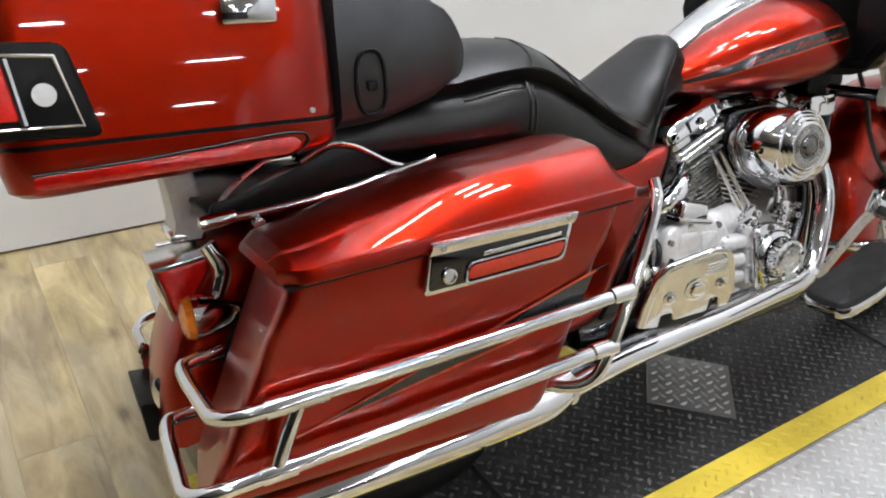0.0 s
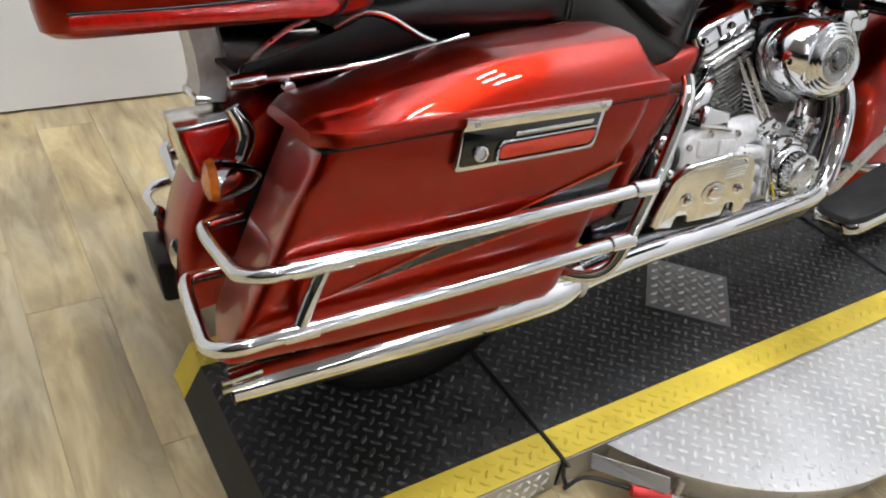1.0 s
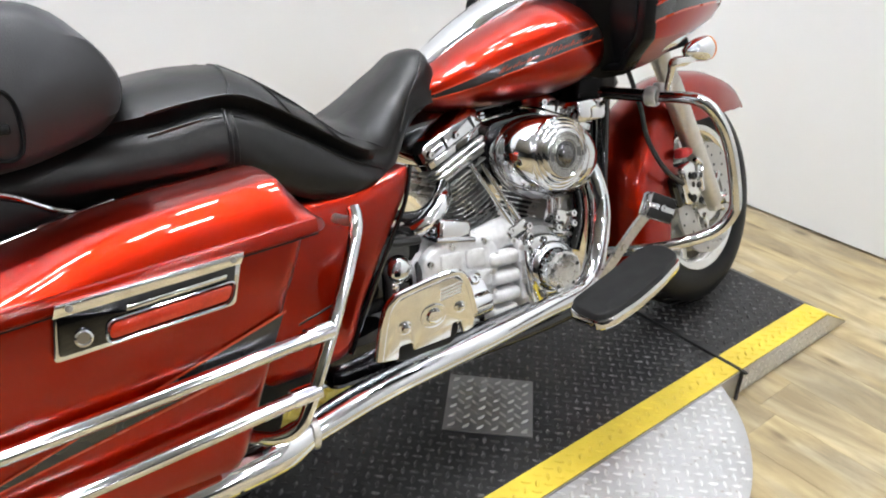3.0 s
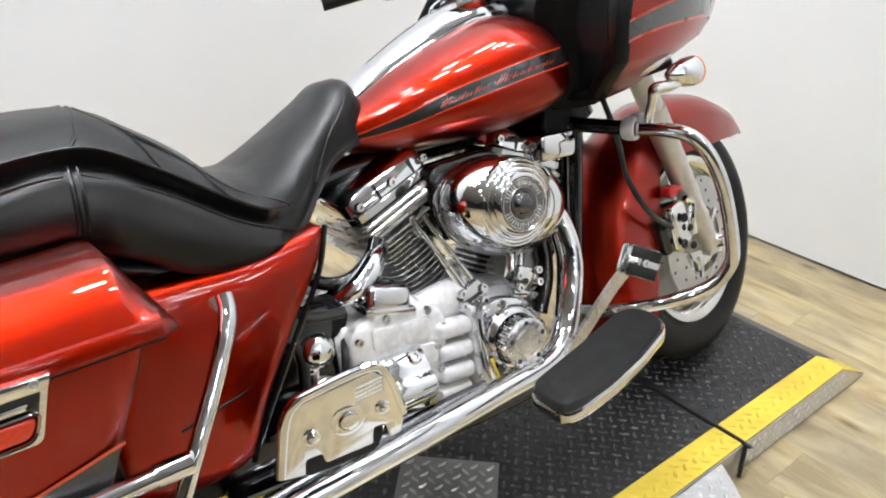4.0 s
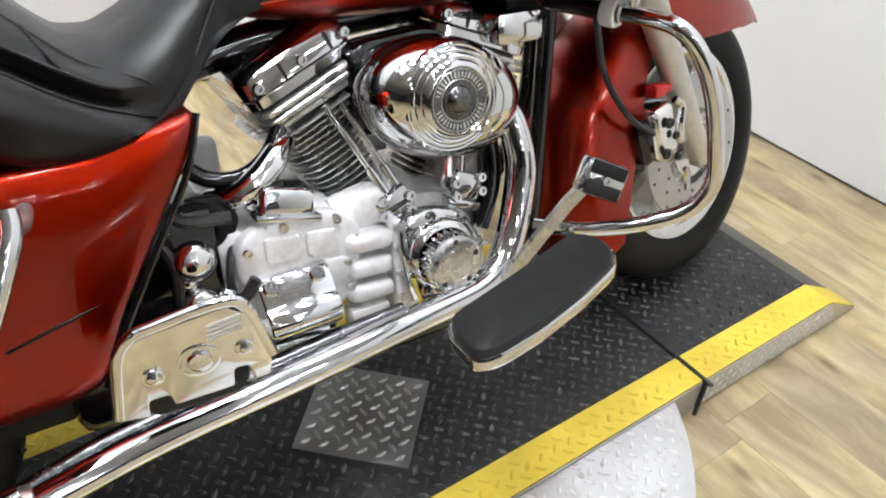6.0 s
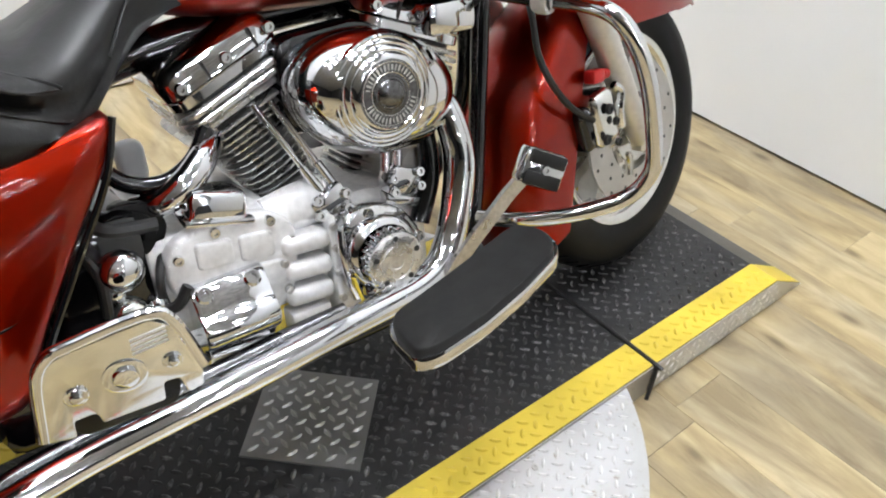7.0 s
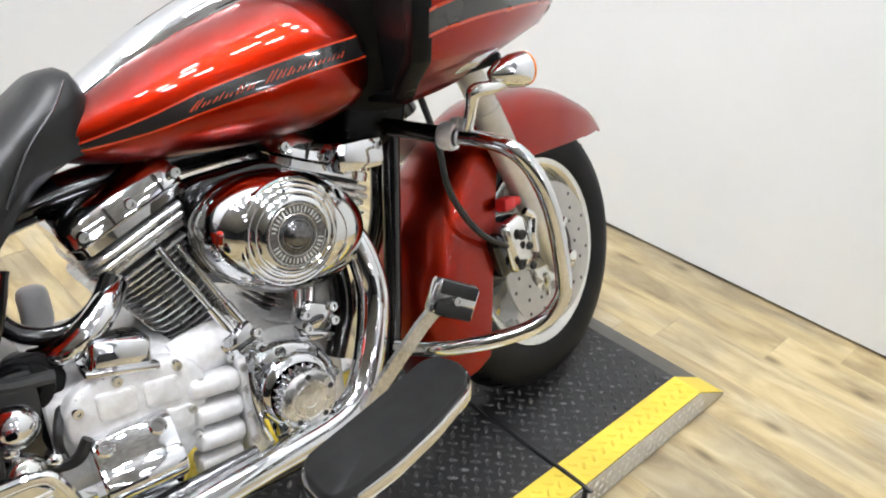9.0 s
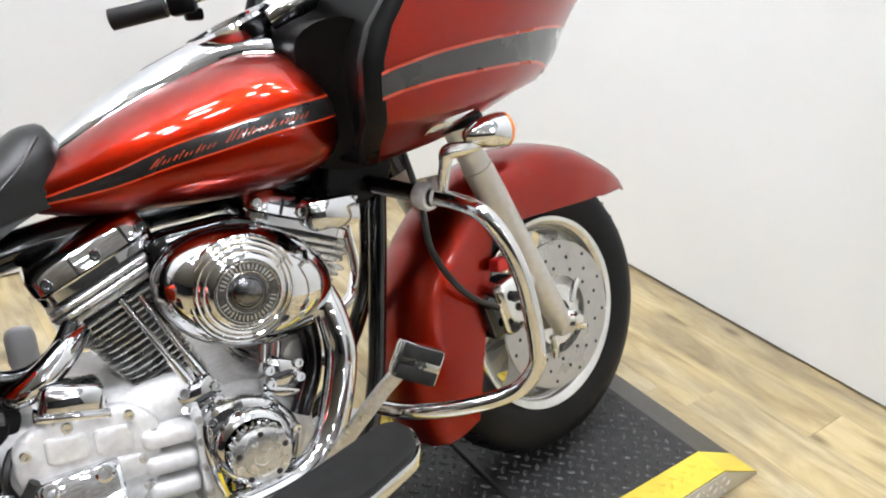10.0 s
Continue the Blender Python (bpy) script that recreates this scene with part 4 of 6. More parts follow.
def saddlebag(s):
    root = new("saddlebag")
    root.parent = bike
    root["label"] = "candy-red hard saddlebag with chrome latch"
    if s < 0:
        root.location = (0.075, 0.0, -0.05)
    # body
    bm = bmesh.new()
    rings = []
    for z, yo, yi in ((0.262, -0.375, -0.22), (0.268, -0.392, -0.205), (0.285, -0.403, -0.20), (0.34, -0.409, -0.198), (0.42, -0.414, -0.196), (0.482, -0.418, -0.195), (0.490, -0.423, -0.195), (0.520, -0.427, -0.195), (0.548, -0.427, -0.195)):
        xa, xb = bag_edge(z)
        out = round_poly([(xa + 0.03, yi), (xa, yo), (xb, yo), (xb - 0.01, yi)], 0.022, 5)
        out = hold(out)
        k = (0.548 - z) / 0.286
        rings.append([(a, s * b, z + (seam_z(a) - 0.552) * (1 - k)) for a, b in out])
    loft(bm, rings)
    body = part("bag_body", bm, RED, root, smooth=35)
    # lid: an upright lip, a flat facet that leans in to a crisp ridge, and a low crown
    def ridge(x):
        if x < -0.134 or x > 0.305:
            for (xa, za), (xb, zb) in zip(RIDGE, RIDGE[1:]):
                if x <= xb:
                    return za + (zb - za) * max(0.0, x - xa) / (xb - xa)
        return interp(x, RIDGE)
    bm = bmesh.new()
    rings = []
    for x in [-0.190, -0.1885, -0.1735, -0.171, -0.166, -0.150, -0.134] + [-0.12 + 0.42 * k / 34 for k in range(35)] + [0.304, 0.308, 0.3105, 0.314, 0.325, 0.338, 0.350, 0.3545, 0.358]:
        zr, z0 = ridge(x), seam_z(x) - 0.004
        sh = 0.030 * max(0.0, (-0.160 - x) / 0.030) ** 1.5 + 0.022 * max(0.0, (x - 0.335) / 0.023) ** 2
        lip = min(zr - 0.003, z0 + 0.021)
        foot, top = Vector((-0.4300 + sh, lip + 0.0015)), Vector((-0.3865 + sh * 0.8, zr - 0.0022))
        sec = [(-0.200 - sh * 0.5, z0), (-0.4325 + sh, z0), (-0.4355 + sh, z0 + 0.003), (-0.4362 + sh, lip - 0.003), (-0.4350 + sh, lip)]
        bow = Vector((-0.0030, 0.0030)) * min(1.0, max(0.0, (zr - lip) / 0.05))
        sec += [tuple(foot.lerp(top, t) + bow * 4 * t * (1 - t)) for t in (0.0, 0.06, 0.25, 0.5, 0.75, 0.94, 1.0)]
        crown = min(1.0, max(0.0, (0.358 - x) / 0.06), max(0.0, (x + 0.19) / 0.05))
        sec += [(-0.3825 + sh * 0.7, zr - 0.0002), (-0.3775 + sh * 0.7, zr + 0.0012 * crown), (-0.345, zr + 0.0075 * crown), (-0.30, zr + 0.010 * crown), (-0.25, zr + 0.006 * crown), (-0.215 - sh * 0.3, max(zr - 0.008, z0 + 0.006)), (-0.203 - sh * 0.3, max(zr - 0.03, z0 + 0.004))]
        rings.append([(x, s * y, z) for y, z in sec])
    loft(bm, rings)
    part("bag_lid", bm, RED, root, smooth=30)
    bm = bmesh.new()
    rings = []
    for x in (-0.185, -0.1, 0.05, 0.2, 0.34):
        rings.append([(x, s * -0.43, seam_z(x) - 0.007), (x, s * -0.43, seam_z(x) - 0.003), (x, s * -0.2, seam_z(x) - 0.003), (x, s * -0.2, seam_z(x) - 0.007)])
    loft(bm, rings)
    part("gasket", bm, SATIN_BLACK, root)
    # latch
    y0 = s * -0.428
    frame_pts = [(0.003, 0.574), (0.230, 0.583), (0.210, 0.516), (-0.011, 0.505)]
    bm = bmesh.new()
    prism(bm, round_poly(frame_pts, 0.008), y0, y0 - s * 0.010, 0.002)
    latch = part("latch", bm, CHROME, root, "chrome saddlebag latch with reflector and lock")
    bm = bmesh.new()
    prism(bm, round_poly([(0.004, 0.562), (0.219, 0.570), (0.205, 0.521), (-0.004, 0.511)], 0.006), y0 - s * 0.008, y0 - s * 0.0112, 0.001)
    part("latch_recess", bm, GLOSS_BLACK, latch)
    bm = bmesh.new()
    rings = []
    for x, z in ((0.004, 0.0), (0.229, 0.009)):
        rings.append([(x, y0 - s * 0.009, 0.576 + z), (x, y0 - s * 0.017, 0.574 + z), (x - 0.002, y0 - s * 0.018, 0.568 + z), (x - 0.005, y0 - s * 0.014, 0.559 + z), (x - 0.005, y0 - s * 0.009, 0.559 + z)])
    loft(bm, rings)
    part("lever", bm, CHROME_SOFT, latch, "chrome latch lever")
    bm = bmesh.new()
    prism(bm, round_poly([(0.058, 0.536), (0.210, 0.545), (0.201, 0.525), (0.053, 0.517)], 0.008), y0 - s * 0.010, y0 - s * 0.0142, 0.0015)
    part("reflector", bm, REFLECTOR, latch, "orange-red reflector")
    bm = bmesh.new()
    tube(bm, [(a, y0 - s * 0.0138, b) for a, b in round_poly([(0.055, 0.540), (0.214, 0.549), (0.203, 0.521), (0.049, 0.513)], 0.01)], 0.0018, seg=6, n=1, closed=True)
    part("reflector_frame", bm, CHROME, latch)
    bm = bmesh.new()
    prism(bm, [(0.080, 0.552), (0.205, 0.559), (0.202, 0.553), (0.078, 0.546)], y0 - s * 0.011, y0 - s * 0.0132, 0.0006)
    part("latch_tongue", bm, CHROME_SOFT, latch)
    bm = bmesh.new()
    lathe(bm, (0.026, y0 - s * 0.010, 0.528), (0, -s, 0), [(0.0105, 0), (0.0105, 0.006), (0.008, 0.007), (0.0075, 0.004), (0, 0.004)], 20)
    part("lock", bm, CHROME, latch)
    bolts("latch_screw", [(0.018, y0 - s * 0.016, 0.568), (0.214, y0 - s * 0.016, 0.577)], (0, -s, 0), 0.0045, 0.004, STEEL, latch)
    # painted wedge with pinstripes
    def side_y(z, out):
        return s * (interp(z, [(0.262, -0.400), (0.285, -0.403), (0.34, -0.409), (0.42, -0.414), (0.482, -0.418), (0.49, -0.423), (0.55, -0.427)]) - out)

    def patch(name, a, b, c, d, out, material, label):
        b2 = bmesh.new()
        rows = []
        for i in range(17):
            t = i / 16
            p, q = Vector(a).lerp(Vector(b), t), Vector(d).lerp(Vector(c), t)
            rows.append([(p.x + (q.x - p.x) * j / 5, side_y(p.y + (q.y - p.y) * j / 5, out), p.y + (q.y - p.y) * j / 5) for j in range(6)])
        loft(b2, rows, closed=False, caps=False)
        part(name, b2, material, root, label, smooth=60)
    tipx, tipz = -0.190, 0.345
    patch("wedge", (tipx, tipz), (0.278, 0.482), (0.252, 0.428), (tipx, tipz), 0.0012, STRIPE_BLACK, "black painted wedge")
    patch("pinstripe", (tipx, tipz), (0.280, 0.4835), (0.280, 0.4795), (tipx, tipz - 0.002), 0.0018, PIN_ORANGE, "orange pinstripe")
    patch("pinstripe", (tipx, tipz + 0.002), (0.20, 0.4155), (0.20, 0.4115), (tipx, tipz), 0.0018, PIN_ORANGE, "orange pinstripe")
    # chrome rails and front guard
    rails = new("saddlebag_guard")
    rails.parent = bike
    rails["label"] = "chrome tube guard round the saddlebag"
    side = (0.0, 0.0, 0.0) if s > 0 else (0.032, 0.0, -0.053)
    for name, pts in (("upper_rail", [(-0.225, -0.165, 0.386), (-0.272, -0.176, 0.383), (-0.290, -0.205, 0.382), (-0.288, -0.36, 0.391), (-0.283, -0.400, 0.396), (-0.258, -0.427, 0.402), (-0.20, -0.431, 0.406), (0.06, -0.432, 0.421), (0.332, -0.432, 0.441)]),
                      ("lower_rail", [(-0.255, -0.165, 0.302), (-0.302, -0.172, 0.301), (-0.323, -0.20, 0.300), (-0.331, -0.345, 0.297), (-0.329, -0.395, 0.300), (-0.302, -0.428, 0.311), (-0.24, -0.432, 0.318), (0.03, -0.434, 0.339), (0.300, -0.434, 0.361)])):
        bm = bmesh.new()
        tube(bm, [(x + side[0], s * (y + side[1]), z + side[2]) for x, y, z in pts], 0.0108, seg=14, n=6)
        part(name, bm, CHROME, rails)
    bm = bmesh.new()
    tube(bm, [(0.4165, s * -0.385, 0.594), (0.4155, s * -0.392, 0.580), (0.408, s * -0.402, 0.562), (0.386, s * -0.412, 0.520), (0.348, s * -0.426, 0.455), (0.312, s * -0.434, 0.392), (0.284, s * -0.434, 0.338), (0.266, s * -0.428, 0.312), (0.236, s * -0.41, 0.300), (0.20, s * -0.36, 0.30)], 0.0098, seg=14, n=6)
    part("front_guard", bm, CHROME, rails)
    bm = bmesh.new()
    tube(bm, [(0.4155, s * -0.388, 0.580), (0.424, s * -0.350, 0.566), (0.430, s * -0.29, 0.560)], 0.0080, seg=12, n=4)
    part("guard_mount", bm, STEEL, rails, "grey metal guard mount")
    bm = bmesh.new()
    tube(bm, [(-0.186, s * -0.433, 0.404), (-0.206, s * -0.435, 0.366), (-0.224, s * -0.434, 0.322)], 0.0095, seg=12, n=3)
    part("rail_link", bm, CHROME, rails)
    for p, q in (((-0.230, -0.4315, 0.4045), (-0.150, -0.4315, 0.409)), ((-0.245, -0.4335, 0.3185), (-0.200, -0.4335, 0.321)), ((0.298, -0.432, 0.439), (0.336, -0.432, 0.4415)), ((0.262, -0.434, 0.359), (0.304, -0.434, 0.3615))):
        bm = bmesh.new()
        tube(bm, [(p[0], s * p[1], p[2]), (q[0], s * q[1], q[2])], 0.0135, seg=14, n=2)
        part("clamp_sleeve", bm, CHROME, rails)
    # muffler
    bm = bmesh.new()
    tube(bm, [(-0.282, s * -0.258, 0.150), (-0.20, s * -0.260, 0.157), (0.0, s * -0.265, 0.172), (0.20, s * -0.267, 0.187), (0.29, s * -0.266, 0.194), (0.345, s * -0.258, 0.203)], [0.029, 0.031, 0.033, 0.033, 0.031, 0.022], seg=24, n=5, caps=False)
    muf = part("muffler", bm, CHROME, bike, "long chrome muffler")
    bm = bmesh.new()
    lathe(bm, (-0.282, s * -0.258, 0.150), (1, 0, 0.075), [(0.029, 0.0), (0.0265, 0.0005), (0.0265, 0.05), (0, 0.052)], 24)
    part("muffler_bore", bm, BAR_DARK, muf, "dark muffler opening")
    for dz in (-0.006, 0.008):
        bm = bmesh.new()
        tube(bm, [(-0.30, s * -0.288, 0.170 + dz), (-0.24, s * -0.285, 0.176 + dz)], 0.004, seg=8, n=2)
        part("muffler_rod", bm, CHROME, muf)
    bm = bmesh.new()
    tube(bm, [(0.26, s * -0.268, 0.222), (0.31, s * -0.266, 0.226), (0.345, s * -0.262, 0.232)], [0.010, 0.014, 0.010], seg=12, n=4)
    part("muffler_clamp", bm, CHROME, muf)


saddlebag(1)
saddlebag(-1)


# ---- wheels
def wheel(name, centre, steer, rotor_side, radius=0.299, squeeze=1.0, rim=1.0):
    root = new(name)
    root.parent = bike
    root["label"] = "spoked alloy wheel with drilled brake rotors" if rotor_side else "alloy wheel with wide tyre"
    root.matrix_local = Matrix.Translation(centre) @ steer
    bm = bmesh.new()
    prof = [(0.190, -0.046), (0.197, -0.054), (0.220, -0.062), (0.250, -0.064), (0.275, -0.057), (0.288, -0.042), (0.296, -0.020), (0.299, 0), (0.296, 0.020), (0.288, 0.042), (0.275, 0.057), (0.250, 0.064), (0.220, 0.062), (0.197, 0.054), (0.190, 0.046)]
    prof = [(r * rim if r < 0.2 else 0.197 * rim + (r - 0.197) * (radius - 0.197 * rim) / 0.102, h * squeeze) for r, h in prof]
    lathe(bm, (0, 0, 0), (0, 1, 0), prof, 72)
    part("tyre", bm, TYRE, root, "black road tyre with cut tread")
    bm = bmesh.new()
    for k in range(44):
        a = 2 * math.pi * k / 44
        for s in (-1, 1):
            box(bm, ((radius - 0.007) * math.cos(a + s * 0.03), s * 0.034 * squeeze, (radius - 0.007) * math.sin(a + s * 0.03)), (0.0035, 0.026, 0.004), 0, Matrix.Rotation(-a - s * 0.03, 3, "Y") @ Matrix.Rotation(radians(s * 24), 3, "Z") @ Matrix.Rotation(radians(25 * s), 3, "X"))
    tagged(part("tyre_tread", bm, SATIN_BLACK, root, smooth=0), kind="stuff")
    bm = bmesh.new()
    lathe(bm, (0, 0, 0), (0, 1, 0), [(r * rim, h) for r, h in ((0.198, -0.053), (0.194, -0.057), (0.185, -0.053), (0.178, -0.044), (0.171, -0.030), (0.169, 0), (0.171, 0.030), (0.178, 0.044), (0.185, 0.053), (0.194, 0.057), (0.198, 0.053), (0.194, 0.0), (0.198, -0.053))], 64)
    part("rim", bm, ALLOY, root, "pale alloy rim")
    for s in (-1, 1):
        bm = bmesh.new()
        lathe(bm, (0, 0, 0), (0, s, 0), [(r * rim, h) for r, h in ((0.1995, 0.050), (0.2010, 0.057), (0.1985, 0.0605), (0.1925, 0.0600), (0.1830, 0.0560), (0.1745, 0.0470), (0.1700, 0.0340), (0.1690, 0.0300))], 80)
        part("rim_lip", bm, CHROME_SOFT, root, "polished rim lip")
    bm = bmesh.new()
    lathe(bm, (0, 0, 0), (0, 1, 0), [(0, -0.075), (0.030, -0.075), (0.034, -0.06), (0.034, 0.06), (0.030, 0.075), (0, 0.075)], 32)
    part("hub", bm, ALLOY, root)
    for k in range(9):
        a = 2 * math.pi * k / 9 + 0.2
        bm = bmesh.new()
        d = Vector((math.cos(a), 0, math.sin(a)))
        t = Vector((-math.sin(a), 0, math.cos(a)))
        rings = []
        for r, w, y in ((0.026, 0.018, 0.042), (0.07, 0.012, 0.030), (0.13, 0.011, 0.024), (0.174, 0.020, 0.026)):
            rings.append([d * r + t * w + Vector((0, -y, 0)), d * r - t * w + Vector((0, -y, 0)), d * r - t * w + Vector((0, y, 0)), d * r + t * w + Vector((0, y, 0))])
        loft(bm, rings)
        part("spoke", bm, ALLOY, root, smooth=0)
    for s in ((-1, 1) if rotor_side else ()):
        bm = bmesh.new()
        lathe(bm, (0, s * 0.078, 0), (0, s, 0), [(0.078, 0), (0.146, 0), (0.146, 0.006), (0.078, 0.006), (0.078, 0)], 64)
        rot = part("brake_rotor", bm, ROTOR, root, "drilled steel brake rotor")
        # dark discs stand for the holes, their shade put into the colour
        bm = bmesh.new()
        for k in range(36):
            a = 2 * math.pi * k / 36
            r = (0.092, 0.113, 0.134)[k % 3]
            lathe(bm, (r * math.cos(a), s * 0.0836, r * math.sin(a)), (0, s, 0), [(0.0038, 0), (0.0038, 0.0010), (0, 0.0010)], 8)
        tagged(part("rotor_holes", bm, BAR_DARK, rot, "small dark discs standing for drilled holes", smooth=0), kind="stuff")
        bm = bmesh.new()
        lathe(bm, (0, s * 0.079, 0), (0, s, 0), [(0.030, 0), (0.060, 0), (0.060, 0.005), (0.030, 0.008)], 40)
        for k in range(5):
            a = 2 * math.pi * k / 5 + 0.4
            c, q = math.cos(a), math.sin(a)
            tube(bm, [(0.045 * c, s * 0.083, 0.045 * q), (0.065 * math.cos(a + .25), s * 0.083, 0.065 * math.sin(a + .25)), (0.086 * math.cos(a + .3), s * 0.082, 0.086 * math.sin(a + .3))], 0.008, seg=8, n=3)
            bolt(bm, (0.048 * c, s * 0.085, 0.048 * q), (0, s, 0), 0.006, 0.005)
        part("rotor_carrier", bm, CHROME_SOFT, rot)
    return root


STEER_AT, STEER_DEG = Vector((1.30, 0.0, 0.66)), 11.5
STEER = Matrix.Translation(STEER_AT) @ Matrix.Rotation(radians(STEER_DEG), 4, Vector((-0.44, 0, 0.90))) @ Matrix.Translation(-STEER_AT)
AXLE = Vector((1.597, 0.003, 0.312))
HUB = Vector((1.597, 0.020, 0.313))
wheel("rear_wheel", Vector((0.060, -0.090, 0.287)), Matrix.Identity(4), False, 0.311, 0.88, 1.13)
wheel("front_wheel", (STEER @ HUB), STEER.to_3x3().to_4x4(), True, 0.291, 1.0, 0.97)


# ---- front fender, fork and brake
def front_end():
    def put(name, bm, mat, parent=None, label="", smooth=40, drift=0.019):
        """Turns a part with the steering; drift carries the lower fork over to the hub."""
        for v in bm.verts:
            v.co.y += drift * min(1.0, max(0.0, (0.70 - v.co.z) / 0.39))
        bm.transform(STEER)
        return part(name, bm, mat, parent or bike, label, smooth)

    def inner(a):
        s, c = math.sin(radians(a)), math.cos(radians(a))
        up = 0.212 / s if s > 0.2 else 9
        back = 0.2285 / (0.27 * s - c) if 0.27 * s - c > 0.2 else 9
        return min(up, back)

    def outer(a):
        return interp(a, [(38.5, 0.342), (50, 0.338), (65, 0.335), (90, 0.340), (130, 0.352), (165, 0.368), (208, 0.372)])
    bm = bmesh.new()
    fender_arc(bm, AXLE, (38.5, 204), outer, lambda a: min(inner(a), outer(a) - 0.013), lambda a: interp(a, [(38.5, 0.052), (44, 0.066), (56, 0.082), (80, 0.092), (204, 0.098)]), crown=lambda a: interp(a, [(38.5, 0.012), (50, 0.030), (80, 0.052)]), n=56)
    fen = put("front_fender", bm, RED, None, "candy-red deep front fender", 40, 0.0)
    for s in (-1, 1):
        bm = bmesh.new()
        tube(bm, [(1.312, s * 0.118, 0.772), (1.362, s * 0.118, 0.680), (1.41, s * 0.118, 0.592)], 0.0240, seg=20, n=3)
        leg = put("fork_leg", bm, FORK, None, "fork leg with silver slider")
        bm = bmesh.new()
        tube(bm, [(1.385, s * 0.118, 0.636), (1.42, s * 0.118, 0.573), (1.50, s * 0.118, 0.427), (1.553, s * 0.118, 0.330), (1.566, s * 0.118, 0.306)], [0.0265, 0.0262, 0.0245, 0.0225, 0.018], seg=24, n=4)
        put("slider", bm, FORK, leg, "dull silver fork slider")
        bm = bmesh.new()
        lathe(bm, (1.590, s * 0.095, 0.312), (0, s, 0), [(0, 0), (0.018, 0), (0.018, 0.030), (0.014, 0.034), (0.012, 0.048), (0.008, 0.050), (0, 0.050)], 20)
        put("axle_nut", bm, CHROME_SOFT, leg)
        bm = bmesh.new()
        box(bm, (1.578, s * 0.112, 0.306), (0.046, 0.030, 0.046), 0.010)
        put("axle_clamp", bm, FORK, leg)
        # caliper behind the leg
        bm = bmesh.new()
        box(bm, (1.427, s * 0.112, 0.385), (0.064, 0.062, 0.104), 0.016, Matrix.Rotation(radians(-14), 3, "Y"), 3)
        cal = put("brake_caliper", bm, CHROME_SOFT, None, "silver brake caliper with bolts")
        bm = bmesh.new()
        box(bm, (1.394, s * 0.108, 0.372), (0.040, 0.048, 0.085), 0.014, Matrix.Rotation(radians(-14), 3, "Y"), 3)
        put("caliper_half", bm, GLOSS_BLACK, cal)
        for dx, dz, r in ((-0.012, 0.030, 0.010), (0.008, 0.004, 0.008), (-0.018, -0.024, 0.010), (0.016, -0.036, 0.008)):
            bm = bmesh.new()
            bolt(bm, (1.430 + dx, s * 0.148, 0.375 + dz), (0, s, 0), r, 0.006)
            put("caliper_bolt", bm, BAR_DARK, cal)
        bm = bmesh.new()
        tube(bm, [(1.452, s * 0.135, 0.440), (1.467, s * 0.140, 0.425), (1.464, s * 0.140, 0.395), (1.472, s * 0.138, 0.36)], 0.008, seg=8)
        put("caliper_bracket", bm, CHROME, cal)
        bm = bmesh.new()
        box(bm, (1.414, s * 0.122, 0.462), (0.032, 0.026, 0.024), 0.005)
        tube(bm, [(1.398, s * 0.122, 0.462), (1.450, s * 0.122, 0.460)], 0.009, seg=12, n=2)
        put("hose_union", bm, RED_PLASTIC, cal, "red-anodised hose union")
    # brake hose
    bm = bmesh.new()
    tube(bm, [(1.245, -0.095, 0.70), (1.258, -0.118, 0.60), (1.258, -0.130, 0.53), (1.285, -0.138, 0.472), (1.325, -0.142, 0.428), (1.385, -0.140, 0.392)], 0.0055, seg=8)
    put("brake_hose", bm, HOSE, None, "black rubber brake hose")


front_end()


# ---- fairing
FAIR_W = [(0.700, 0.218), (0.73, 0.251), (0.762, 0.292), (0.78, 0.298), (0.86, 0.310), (0.95, 0.304), (1.03, 0.280), (1.10, 0.230), (1.14, 0.167)]
FAIR_L = [(0.700, 0.292), (0.73, 0.340), (0.762, 0.390), (0.78, 0.434), (0.83, 0.484), (0.91, 0.506), (1.00, 0.490), (1.08, 0.400), (1.14, 0.302)]



def fair_point(u, z, out=0.0):
    """u runs from 0 at the right rear edge over the nose to 1 at the left."""
    w, ln = interp(z, FAIR_W), interp(z, FAIR_L)
    a = math.pi * u
    ca, sa = sup(a, 1.7)
    d = Vector((sa / max(ln, .01), -ca / max(w, .01), 0)).normalized()
    x0 = interp(z, [(0.70, 1.162), (0.78, 1.144), (0.84, 1.142), (0.87, 1.150), (0.91, 1.180), (0.95, 1.198), (1.14, 1.215)])
    return Vector((x0 + ln * sa, -w * ca, z + 0.035 * sa * (0.78 - z if z < 0.78 else 0) / 0.08)) + d * out


